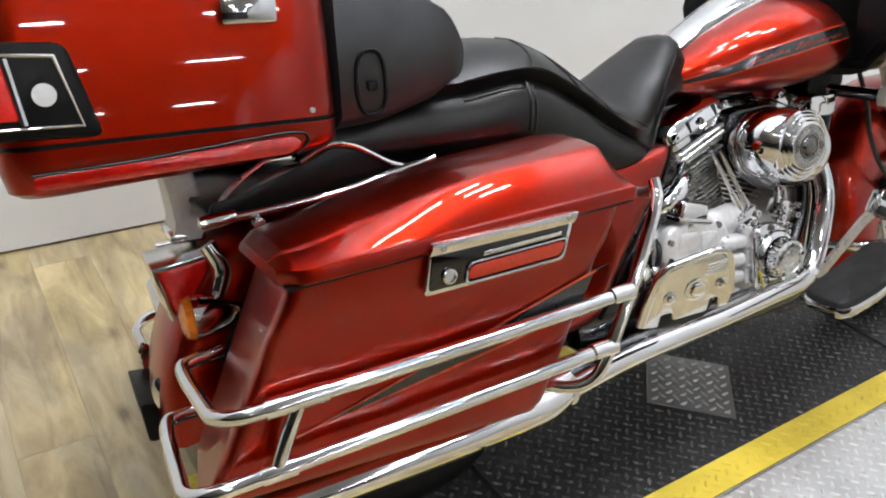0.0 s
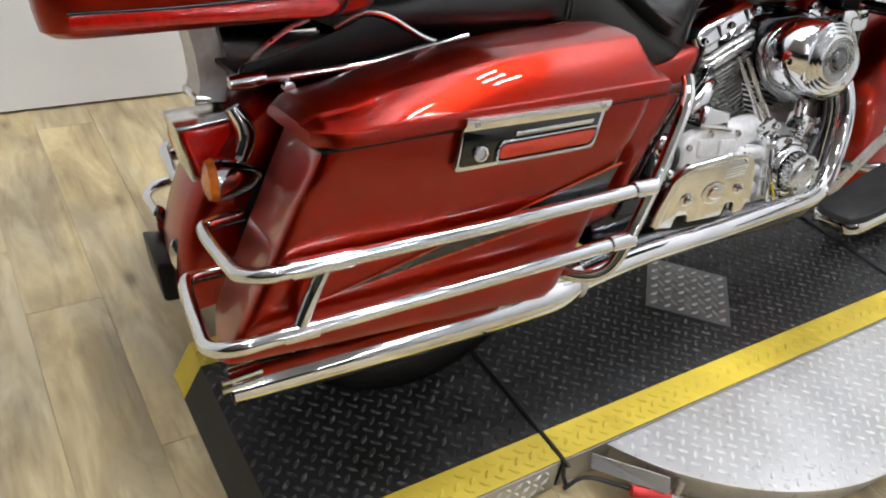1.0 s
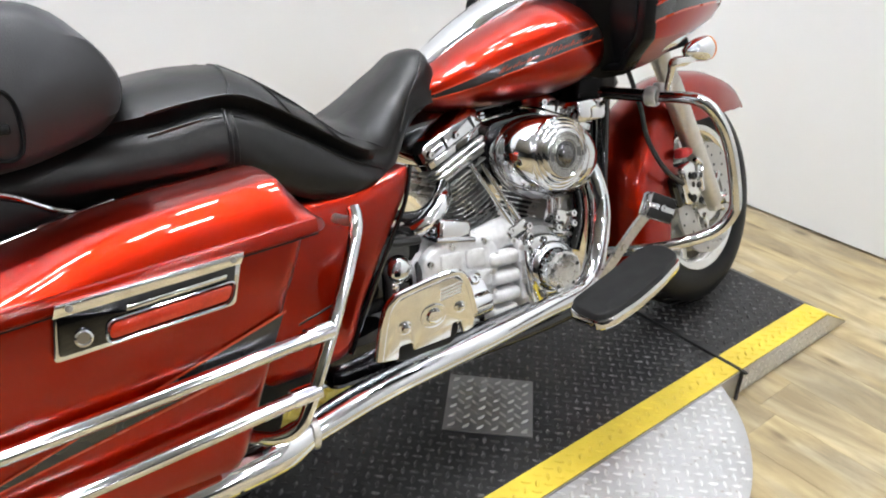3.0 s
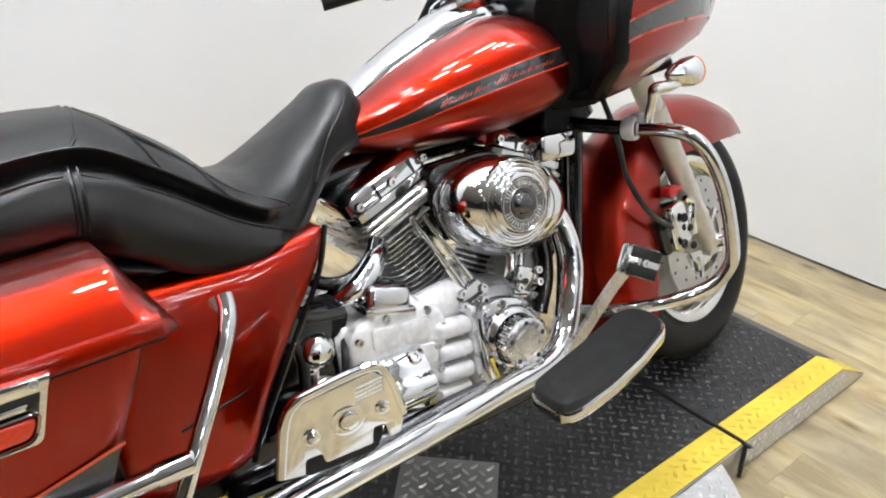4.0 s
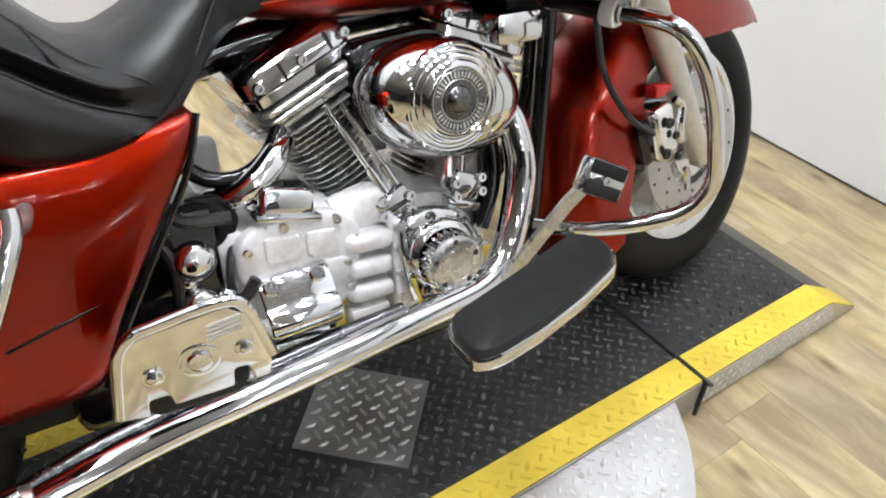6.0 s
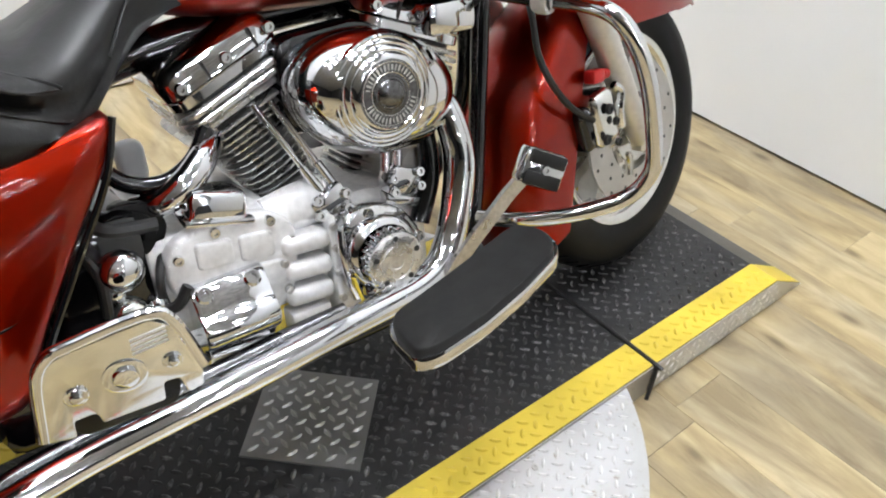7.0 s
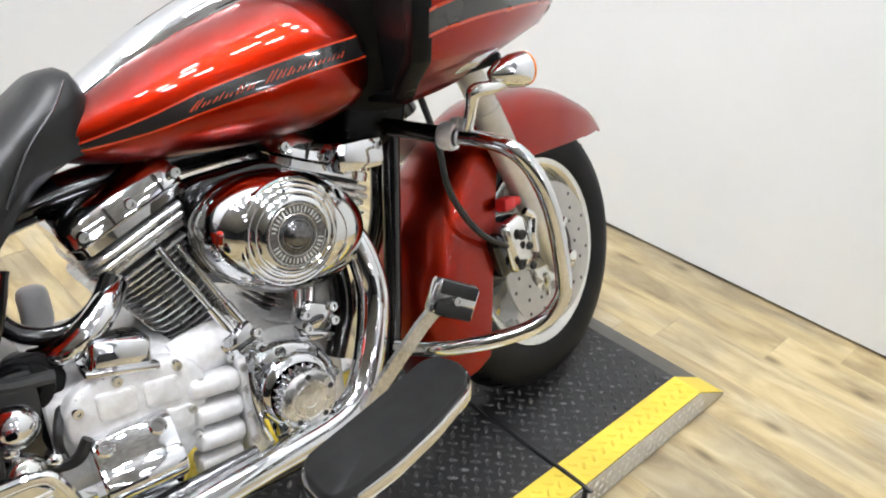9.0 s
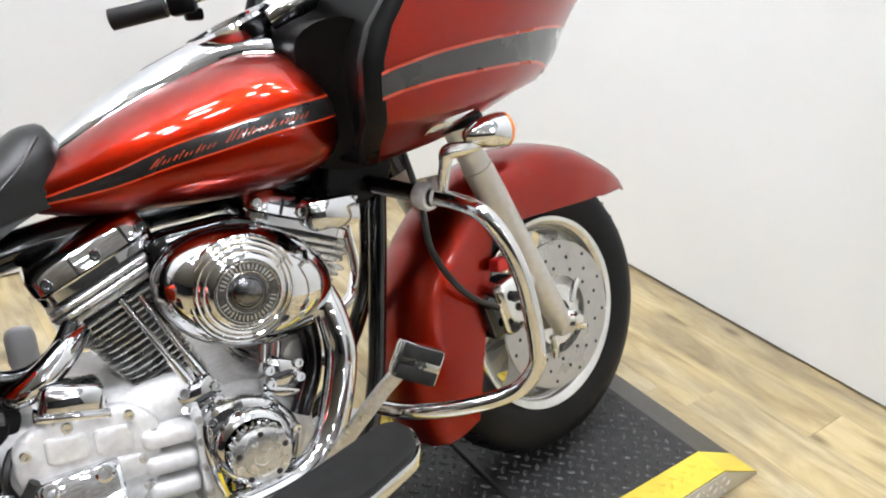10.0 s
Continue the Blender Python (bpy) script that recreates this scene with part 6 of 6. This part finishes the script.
def engine():
    for ang, name, shift in ((-24.0, "rear_cylinder", -0.018), (21.0, "front_cylinder", 0.020)):
        ax, tx, cyl = cylinder(ang, name, shift)
        # pushrod tubes from the cam chest up to the head
        for k in (0, 1):
            if ang < 0:
                foot, head = Vector((0.886 + 0.022 * k, -0.138, 0.418)), Vector((0.818 + 0.024 * k, -0.108, 0.556))
            else:
                foot, head = Vector((1.008 - 0.020 * k, -0.138, 0.425)), Vector((1.046 - 0.024 * k, -0.108, 0.560))
            bm = bmesh.new()
            tube(bm, [foot, foot.lerp(head, 0.32), foot.lerp(head, 0.34), head], [0.0072, 0.0072, 0.0048, 0.0048], seg=12, n=3)
            part("pushrod_tube", bm, CHROME, cyl, "chrome pushrod tube")
    # crankcase, cast in silver
    bm = bmesh.new()
    box(bm, (0.945, 0, 0.315), (0.235, 0.26, 0.175), 0.030, seg=3)
    lathe(bm, (0.946, -0.138, 0.305), (0, 1, 0), [(0, 0), (0.086, 0), (0.098, 0.012), (0.100, 0.27), (0.09, 0.28), (0, 0.28)], 40)
    case = part("crankcase", bm, SILVER, bike, "silver cast crankcase")
    for k, z in enumerate((0.366, 0.327, 0.289)):
        bm = bmesh.new()
        box(bm, (0.840 - 0.002 * k, -0.150, z), (0.072, 0.040, 0.029), 0.011, Matrix.Rotation(radians(3), 3, "Y"), 3)
        part("case_rib", bm, SILVER, case)
    bm = bmesh.new()
    box(bm, (0.832, -0.146, 0.246), (0.060, 0.044, 0.040), 0.007, seg=2, taper=(1.05, 0.9))
    part("case_foot", bm, SILVER, case)
    bm = bmesh.new()
    box(bm, (0.880, -0.146, 0.312), (0.013, 0.046, 0.165), 0.005)
    part("case_flange", bm, SILVER, case)
    bm = bmesh.new()
    loft(bm, [[(x, -0.118 + 0.030 * math.sin(a), z + 0.034 * math.cos(a)) for a in [2 * math.pi * i / 20 for i in range(20)]] for x, z in ((0.800, 0.392), (0.822, 0.398), (0.860, 0.404), (0.890, 0.405))])
    part("case_shoulder", bm, SILVER, case, smooth=50)
    bolts("case_bolt", [(0.802, -0.168, z) for z in (0.349, 0.309)] + [(0.880, -0.168, z) for z in (0.380, 0.347, 0.308, 0.268)], (0, -1, 0), 0.006, 0.006, STEEL, case)
    # transmission behind it
    bm = bmesh.new()
    box(bm, (0.720, 0, 0.345), (0.215, 0.27, 0.155), 0.030, seg=3)
    tr = part("gearbox", bm, SILVER, bike, "silver gearbox with chrome side cover")
    bm = bmesh.new()
    prism(bm, round_poly([(0.652, 0.408), (0.700, 0.432), (0.800, 0.425), (0.836, 0.392), (0.820, 0.300), (0.770, 0.262), (0.690, 0.300), (0.650, 0.350)], 0.022), -0.128, -0.158, 0.010, 3)
    part("gearbox_door", bm, SILVER, tr)
    bolts("door_bolt", [(x, -0.157, z) for x, z in ((0.668, 0.395), (0.72, 0.418), (0.795, 0.412), (0.822, 0.375), (0.806, 0.305), (0.672, 0.350))], (0, -1, 0), 0.0075, 0.007, CHROME_SOFT, tr)
    for x0, x1, z0, z1 in ((0.690, 0.740, 0.372, 0.410), (0.748, 0.796, 0.366, 0.404), (0.760, 0.806, 0.322, 0.358)):
        bm = bmesh.new()
        prism(bm, round_poly([(x0, z0), (x1, z0 - 0.004), (x1, z1 - 0.004), (x0, z1)], 0.008), -0.154, -0.163, 0.004)
        part("door_panel", bm, SILVER, tr)
    bm = bmesh.new()
    prof = [(-0.140, 0.357), (-0.164, 0.356), (-0.170, 0.353), (-0.186, 0.331), (-0.189, 0.326)]
    prof += [(-0.184 - 0.026 * math.cos(a), 0.297 + 0.026 * math.sin(a)) for a in [radians(70 - 15 * k) for k in range(11)]]
    prof += [(-0.180, 0.266), (-0.166, 0.244), (-0.140, 0.240)]
    cy, cz = -0.165, 0.300
    rings = []
    for x, k in ((0.670, 0.90), (0.672, 0.96), (0.677, 1.0), (0.766, 1.0), (0.771, 0.96), (0.773, 0.90)):
        rings.append([(x, cy + (y - cy) * k, cz + (z - cz) * k + (x - 0.67) * 0.03) for y, z in prof])
    loft(bm, rings)
    cc = part("clutch_cover", bm, CHROME, tr, "chrome clutch release cover", smooth=28)
    for k in range(4):
        bm = bmesh.new()
        box(bm, (0.722, -0.182 + 0.006 * k, 0.258 - 0.006 * k), (0.088, 0.006, 0.0028), 0.001, Matrix.Rotation(radians(40), 3, "X"))
        part("cover_rib", bm, CHROME_SOFT, cc)
    for x, z in ((0.686, 0.342), (0.752, 0.345)):
        bm = bmesh.new()
        lathe(bm, (x, -0.172, z), (0, -0.8, 0.6), [(0.012, -0.006), (0.012, 0.006), (0.009, 0.009), (0.0055, 0.009), (0.005, 0.005), (0, 0.005)], 16)
        part("cover_cap", bm, CHROME, tr)
    # starter and oil filler behind
    bm = bmesh.new()
    box(bm, (0.734, -0.128, 0.448), (0.082, 0.064, 0.042), 0.010, Matrix.Rotation(radians(12), 3, "Y"), 3, (0.90, 0.90))
    box(bm, (0.730, -0.128, 0.430), (0.092, 0.072, 0.010), 0.003, Matrix.Rotation(radians(12), 3, "Y"))
    part("starter_cover", bm, CHROME, tr, "chrome starter cover")
    bm = bmesh.new()
    lathe(bm, (0.625, -0.115, 0.432), (0.15, -1, 0.15), [(0, -0.03), (0.040, -0.03), (0.042, 0.004), (0.034, 0.010), (0.030, 0.020), (0.014, 0.022), (0.012, 0.014), (0, 0.014)], 24)
    part("filler_cap", bm, SATIN_BLACK, tr, "black ribbed filler cap")
    bm = bmesh.new()
    prism(bm, round_poly([(0.585, 0.440), (0.610, 0.475), (0.655, 0.470), (0.676, 0.435), (0.660, 0.400), (0.615, 0.392)], 0.012), -0.110, -0.124, 0.004)
    part("filler_flange", bm, SATIN_BLACK, tr)
    for x, z, r, mat, nm in ((0.600, 0.402, 0.029, CHROME, "dome_cap"), (0.588, 0.374, 0.013, CHROME, "dome_cap"), (0.598, 0.340, 0.025, CHROME_SOFT, "drain_plug"), (0.634, 0.342, 0.012, CHROME, "dome_cap")):
        bm = bmesh.new()
        lathe(bm, (x, -0.128, z), (0, -1, 0), [(0, -0.03), (r, -0.03), (r, 0.022), (r * 0.92, 0.022 + r * 0.38), (r * 0.70, 0.022 + r * 0.66), (r * 0.38, 0.022 + r * 0.83), (0, 0.022 + r * 0.88)], 24)
        part(nm, bm, mat, tr)
    bm = bmesh.new()
    box(bm, (0.575, -0.05, 0.37), (0.13, 0.20, 0.20), 0.02)
    box(bm, (0.505, -0.08, 0.285), (0.17, 0.22, 0.13), 0.02)
    part("oil_tank", bm, GLOSS_BLACK, bike, "black oil pan and hoses")
    for pts, r in (([(0.575, -0.13, 0.47), (0.60, -0.15, 0.455), (0.655, -0.15, 0.448)], 0.009), ([(0.60, -0.13, 0.33), (0.65, -0.16, 0.335), (0.672, -0.165, 0.36)], 0.008),
                   ([(0.66, -0.12, 0.40), (0.645, -0.152, 0.385), (0.640, -0.155, 0.36), (0.648, -0.13, 0.32)], 0.006), ([(0.56, -0.14, 0.44), (0.575, -0.155, 0.40), (0.572, -0.155, 0.34), (0.58, -0.14, 0.29)], 0.007),
                   ([(0.67, -0.10, 0.462), (0.70, -0.14, 0.472), (0.735, -0.13, 0.468)], 0.005)):
        bm = bmesh.new()
        tube(bm, pts, r, seg=8)
        part("hose", bm, HOSE, bike, "black hose")
    # cam cover and nose
    bm = bmesh.new()
    prism(bm, round_poly([(0.884, 0.300), (0.885, 0.370), (0.905, 0.394), (0.945, 0.396), (0.992, 0.378), (1.024, 0.330), (1.010, 0.266), (0.945, 0.246), (0.897, 0.262)], 0.02), -0.145, -0.172, 0.010, 3)
    cam_cover = part("cam_cover", bm, CHROME, bike, "chrome cam cover with round timing cap")
    cap_c = Vector((0.948, -0.007, 0.321))
    bm = bmesh.new()
    lathe(bm, cap_c + Vector((0, -0.165, 0)), (0, -1, 0), [(0.058, 0), (0.058, 0.006), (0.052, 0.014), (0.046, 0.016)], 40)
    part("cap_seat", bm, CHROME, cam_cover)
    bm = bmesh.new()
    rings = []
    for y, k in ((-0.170, 1.0), (-0.204, 1.0), (-0.208, 0.97)):
        rings.append([cap_c + Vector((math.cos(2 * math.pi * i / 96) * k * (0.0445 if i % 4 < 2 else 0.0415), y, math.sin(2 * math.pi * i / 96) * k * (0.0445 if i % 4 < 2 else 0.0415))) for i in range(96)])
    loft(bm, rings)
    cap = part("timing_cap", bm, CHROME, cam_cover, "round chrome timing cap with fluted side", smooth=20)
    bm = bmesh.new()
    lathe(bm, cap_c + Vector((0, -0.207, 0)), (0, -1, 0), [(0.0425, 0), (0.0425, 0.003), (0.040, 0.005), (0.0285, 0.005), (0.0275, 0.003), (0.024, 0.003), (0.023, 0.0045), (0.012, 0.0045), (0.011, 0.0035), (0, 0.0035)], 48)
    part("cap_face", bm, FIN, cam_cover, "brushed cap face with rings")
    bolts("cap_screw", [cap_c + Vector((0.0345 * math.cos(a), -0.2115, 0.0345 * math.sin(a))) for a in [2 * math.pi * k / 5 + 0.3 for k in range(5)]], (0, -1, 0), 0.0045, 0.002, BAR_DARK, cam_cover)
    bolts("cover_bolt", [(x, -0.171, z) for x, z in ((0.897, 0.285), (0.893, 0.330), (0.896, 0.372), (0.935, 0.385), (0.985, 0.368), (1.014, 0.325), (1.002, 0.276), (0.945, 0.255))], (0, -1, 0), 0.0075, 0.007, CHROME, cam_cover)
    bm = bmesh.new()
    tube(bm, [(0.888, -0.172, 0.372), (0.885, -0.178, 0.335), (0.890, -0.178, 0.295), (0.900, -0.172, 0.262)], 0.007, seg=10)
    part("oil_line", bm, CHROME, cam_cover, "chrome oil line")
    bm = bmesh.new()
    lathe(bm, (0.915, -0.170, 0.270), (0, -1, 0), [(0.014, -0.01), (0.014, 0.014), (0.010, 0.018), (0.006, 0.022), (0, 0.022)], 6)
    part("sensor_plug", bm, CHROME, cam_cover)
    for x, s, zc in ((0.892, -1, 0.404), (1.014, 1, 0.404)):
        bm = bmesh.new()
        box(bm, (x, -0.132, zc), (0.056, 0.040, 0.044), 0.007, Matrix.Rotation(radians(-24 if s < 0 else 21), 3, "Y"))
        lb = part("lifter_block", bm, CHROME, bike, "chrome lifter block with cap bolts")
        bm = bmesh.new()
        box(bm, (x - 0.006 * s, -0.138, zc - 0.028), (0.066, 0.030, 0.016), 0.004, Matrix.Rotation(radians(-24 if s < 0 else 21), 3, "Y"))
        part("lifter_flange", bm, CHROME, lb)
        bolts("cap_bolt", [(x + 0.022 * k, -0.150, z) for k in (-1, 1) for z in (zc + 0.011, zc - 0.011)], (0, -1, 0.2), 0.008, 0.008, CHROME, lb)
    # oil filter at the front and a yellow cable loop
    bm = bmesh.new()
    lathe(bm, (1.035, -0.060, 0.405), (0.25, -1, 0.05), [(0, -0.05), (0.040, -0.05), (0.040, 0.055), (0.034, 0.066), (0, 0.068)], 28)
    part("oil_filter", bm, FORK, bike, "pale metal oil filter")
    bm = bmesh.new()
    tube(bm, [(0.893, -0.186, 0.300), (0.897, -0.192, 0.275), (0.903, -0.196, 0.256)], 0.0026, seg=6)
    part("cable_loop", bm, YELLOW_WIRE, bike, "thin yellow cable")
    # air cleaner: a pointed oval with a round medallion
    bm = bmesh.new()
    rings = []
    for y, k in ((-0.105, 0.86), (-0.110, 0.95), (-0.120, 0.995), (-0.136, 1.0), (-0.139, 0.985), (-0.142, 1.0), (-0.152, 0.995), (-0.170, 0.965), (-0.188, 0.90), (-0.202, 0.81), (-0.213, 0.71), (-0.220, 0.60), (-0.224, 0.46)):
        ring = []
        f = min(1.0, max(0.0, (-0.14 - y) / 0.084))
        for i in range(64):
            a = 2 * math.pi * i / 64
            px, pz = math.cos(a), math.sin(a)
            w = 0.126 * math.copysign(abs(px) ** 0.94, px)
            h = (0.089 if pz > 0 else 0.092) * math.copysign(abs(pz) ** 1.04, pz)
            ring.append((0.981 - 0.022 * f + w * k - 0.12 * h * k, y, 0.545 + 0.017 * f + h * k - 0.085 * w * k))
        rings.append(ring)
    loft(bm, rings)
    ac = part("air_cleaner", bm, CHROME, bike, "chrome oval air cleaner with round medallion", smooth=50)
    c = Vector((0.957, -0.216, 0.563))
    bm = bmesh.new()
    lathe(bm, c, (0, -1, 0), [(0.074, -0.006), (0.0735, 0.001), (0.071, 0.0035), (0.069, 0.0030), (0.0665, 0.0060), (0.064, 0.0078), (0.062, 0.0072), (0.0595, 0.0105), (0.056, 0.0125), (0.054, 0.0118), (0.0515, 0.0150), (0.0475, 0.0180), (0.0450, 0.0185), (0.0432, 0.0165), (0, 0.0165)], 72)
    part("medallion", bm, CHROME, ac, "stepped chrome medallion ring")
    bm = bmesh.new()
    lathe(bm, c + Vector((0, -0.0164, 0)), (0, -1, 0), [(0.0428, 0), (0.0428, 0.0008), (0, 0.0008)], 48)
    part("dark_ring", bm, DARK_CHROME, ac, "dark engraved ring")
    for k in range(40):
        if k in (0, 1, 19, 20, 21, 39):
            continue
        a = 2 * math.pi * k / 40
        m = Matrix.Rotation(-a, 3, "Y")
        bm = bmesh.new()
        box(bm, c + Vector((0.0345 * math.cos(a), -0.0176, 0.0345 * math.sin(a))), (0.0080 if k % 3 else 0.0062, 0.0012, 0.0026 if k % 2 else 0.0018), 0, m)
        part("letter_bar", bm, CHROME_SOFT, ac, smooth=0)
    for r in (0.0408, 0.0278):
        bm = bmesh.new()
        tube(bm, [c + Vector((r * math.cos(2 * math.pi * i / 40), -0.0174, r * math.sin(2 * math.pi * i / 40))) for i in range(40)], 0.0008, seg=6, n=1, closed=True)
        part("ring_bead", bm, CHROME_SOFT, ac)
    bm = bmesh.new()
    lathe(bm, c + Vector((0, -0.0170, 0)), (0, -1, 0), [(0.0255, 0), (0.0255, 0.0014), (0.0235, 0.0018), (0.0225, 0.0010), (0.020, 0.0014), (0.018, 0.0046), (0.012, 0.0072), (0, 0.008)], 36)
    part("medallion_boss", bm, DARK_CHROME, ac, "plain raised boss")
    bm = bmesh.new()
    tube(bm, [(1.012, -0.158, 0.612), (1.042, -0.166, 0.588), (1.052, -0.166, 0.556), (1.040, -0.170, 0.520)], 0.0030, seg=6)
    part("cover_seam", bm, BAR_DARK, ac)
    bm = bmesh.new()
    prism(bm, round_poly([(0.86, 0.50), (1.04, 0.49), (1.07, 0.58), (1.00, 0.64), (0.86, 0.63)], 0.03), -0.06, -0.108, 0.006)
    part("back_plate", bm, GLOSS_BLACK, ac)
    # ignition coil cover and horn bracket between the cylinders
    bm = bmesh.new()
    box(bm, (1.135, -0.10, 0.620), (0.085, 0.05, 0.050), 0.012)
    part("coil_cover", bm, CHROME, bike, "chrome coil cover")
    bm = bmesh.new()
    tube(bm, [(0.755, -0.095, 0.535), (0.728, -0.105, 0.502), (0.690, -0.105, 0.482), (0.650, -0.100, 0.486), (0.622, -0.095, 0.510), (0.60, -0.09, 0.56)], 0.0115, seg=12)
    part("frame_loop", bm, GLOSS_BLACK, bike, "gloss black frame bracket")
    bm = bmesh.new()
    box(bm, (0.690, 0.10, 0.455), (0.044, 0.038, 0.070), 0.016, seg=3)
    part("horn_cover", bm, WHITE_PLASTIC, bike, "pale rounded cover on the far side")
    # passenger board, folded up and leaning outward
    def lean_board(mesh):
        for v in mesh.verts:
            v.co.y -= 0.20 * (v.co.x - 0.546) + 0.27 * (v.co.z - 0.385)
    bm = bmesh.new()
    out = round_poly([(0.463, 0.310), (0.474, 0.392), (0.486, 0.418), (0.508, 0.426), (0.581, 0.442), (0.602, 0.426), (0.625, 0.355), (0.622, 0.334), (0.606, 0.329), (0.600, 0.354), (0.584, 0.353), (0.583, 0.327), (0.519, 0.318), (0.515, 0.335), (0.493, 0.332), (0.492, 0.308)], 0.004, 3)
    prism(bm, out, -0.340, -0.352, 0.002)
    lean_board(bm)
    pb = part("passenger_board", bm, CHROME_SOFT, bike, "chrome passenger board folded up")
    for k in range(4):
        bm = bmesh.new()
        box(bm, (0.578, -0.3525, 0.407 + 0.006 * k), (0.036, 0.0024, 0.0022), 0, Matrix.Rotation(radians(-13), 3, "Y"))
        lean_board(bm)
        part("board_rib", bm, SILVER, pb, smooth=0)
    for x, z, r in ((0.549, 0.377, 0.022), (0.501, 0.366, 0.012), (0.596, 0.382, 0.010)):
        bm = bmesh.new()
        lathe(bm, (x, -0.352, z), (0, -1, 0), [(r, 0), (r, 0.002), (r * 0.9, 0.003), (r * 0.62, 0.003), (r * 0.55, 0.008), (r * 0.3, 0.010), (0, 0.010)], 24)
        lean_board(bm)
        part("board_bolt", bm, CHROME, pb)
    # black filler added for the shade behind the board, hiding the bright floor
    bm = bmesh.new()
    prism(bm, round_poly([(0.480, 0.320), (0.488, 0.372), (0.586, 0.392), (0.606, 0.335), (0.596, 0.306), (0.500, 0.294)], 0.008), -0.296, -0.338, 0.004)
    lean_board(bm)
    part("board_mount", bm, SATIN_BLACK, pb, "black filler bracket in the shaded gap behind the board")
    bm = bmesh.new()
    tube(bm, [(0.462, -0.345, 0.312), (0.472, -0.345, 0.392), (0.486, -0.345, 0.420), (0.510, -0.345, 0.430), (0.580, -0.345, 0.445), (0.604, -0.345, 0.428), (0.626, -0.345, 0.360)], 0.0078, seg=10)
    lean_board(bm)
    part("board_rim", bm, CHROME, pb)


engine()


# ---------------------------------------------------------------- small things on the platform's rim
def locking_lever():
    """A tread-plate flap with a red-handled lever beside the turntable wing."""
    root = new("locking_lever")
    bm = bmesh.new()
    loft(bm, [[(0.325, -0.456, -0.012), (0.325, -0.459, -0.012), (0.425, -0.566, -0.012), (0.425, -0.563, -0.012)][::1],
              [(0.318, -0.470, -0.034), (0.318, -0.473, -0.034), (0.420, -0.582, -0.040), (0.420, -0.579, -0.040)]])
    part("flap", bm, ALU_TREAD, root, "bent tread-plate flap", smooth=0)
    bm = bmesh.new()
    tube(bm, [(0.262, -0.470, FLOOR_Z + 0.010), (0.300, -0.478, -0.045), (0.345, -0.512, -0.048), (0.372, -0.535, -0.052)], 0.0042, seg=8)
    part("cord", bm, HOSE, root, "black cord")
    bm = bmesh.new()
    tube(bm, [(0.366, -0.538, -0.050), (0.395, -0.556, -0.052), (0.430, -0.578, -0.056)], [0.011, 0.012, 0.010], seg=14)
    part("handle", bm, RED_PLASTIC, root, "red plastic handle")
    bm = bmesh.new()
    tube(bm, [(0.425, -0.575, -0.055), (0.452, -0.590, -0.060)], 0.006, seg=10, n=2)
    lathe(bm, (0.445, -0.578, FLOOR_Z), (0, 0, 1), [(0, 0), (0.008, 0), (0.008, 0.055), (0.005, 0.060), (0, 0.060)], 14)
    part("pin", bm, STEEL, root, "steel locking pin")
    return tagged(root, "red-handled locking lever on a tread-plate flap", "lever")


locking_lever()


# ---------------------------------------------------------------- floor planks
def floor_planks():
    w, length, gap = 0.152, 1.22, 0.0006
    rng = random.Random(4)
    bm = bmesh.new()
    box(bm, (0, 0, -0.003), (w - gap, length - gap, 0.006), 0.0006, seg=1)
    bmesh.ops.recalc_face_normals(bm, faces=bm.faces)
    me = bpy.data.meshes.new("plank")
    bm.to_mesh(me)
    bm.free()
    me.materials.append(WOOD)
    rest, ends = [], []
    i0, i1 = math.floor((ROOM_X0 - WALL_X) / w), 0
    for i in range(i0, i1 + 1):
        x = WALL_X - 0.04 + i * w
        off = rng.random() * length
        j = 0
        while True:
            y = WALL_Y + off - j * length
            j += 1
            if y < ROOM_Y0 - length / 2:
                break
            if y - length / 2 > WALL_Y + 0.02:
                continue
            if y + length / 2 > WALL_Y + 0.05:
                ends.append((x, y - length / 2))
                continue
            if -1.3 < x < WALL_X + 0.1 and y > -1.2 and y < WALL_Y + 0.5:
                ob = new("plank", me)
                ob.location = (x, y, FLOOR_Z)
                ob.parent = floor
            else:
                rest.append((x, y))
    for x, y0 in ends:
        bm = bmesh.new()
        d = WALL_Y + 0.03 - y0
        box(bm, (0, 0, -0.003), (w - gap, d - gap, 0.006))
        ob = part("plank", bm, WOOD, floor, smooth=0)
        ob.location = (x, y0 + d / 2, FLOOR_Z)
    bm = bmesh.new()
    for x, y in rest:
        tmp = bmesh.new()
        box(tmp, (x, y, FLOOR_Z - 0.003), (w - gap, length - gap, 0.006))
        merge(bm, tmp)
    tagged(part("plank_field", bm, WOOD, floor, smooth=0), kind="stuff")


floor_planks()
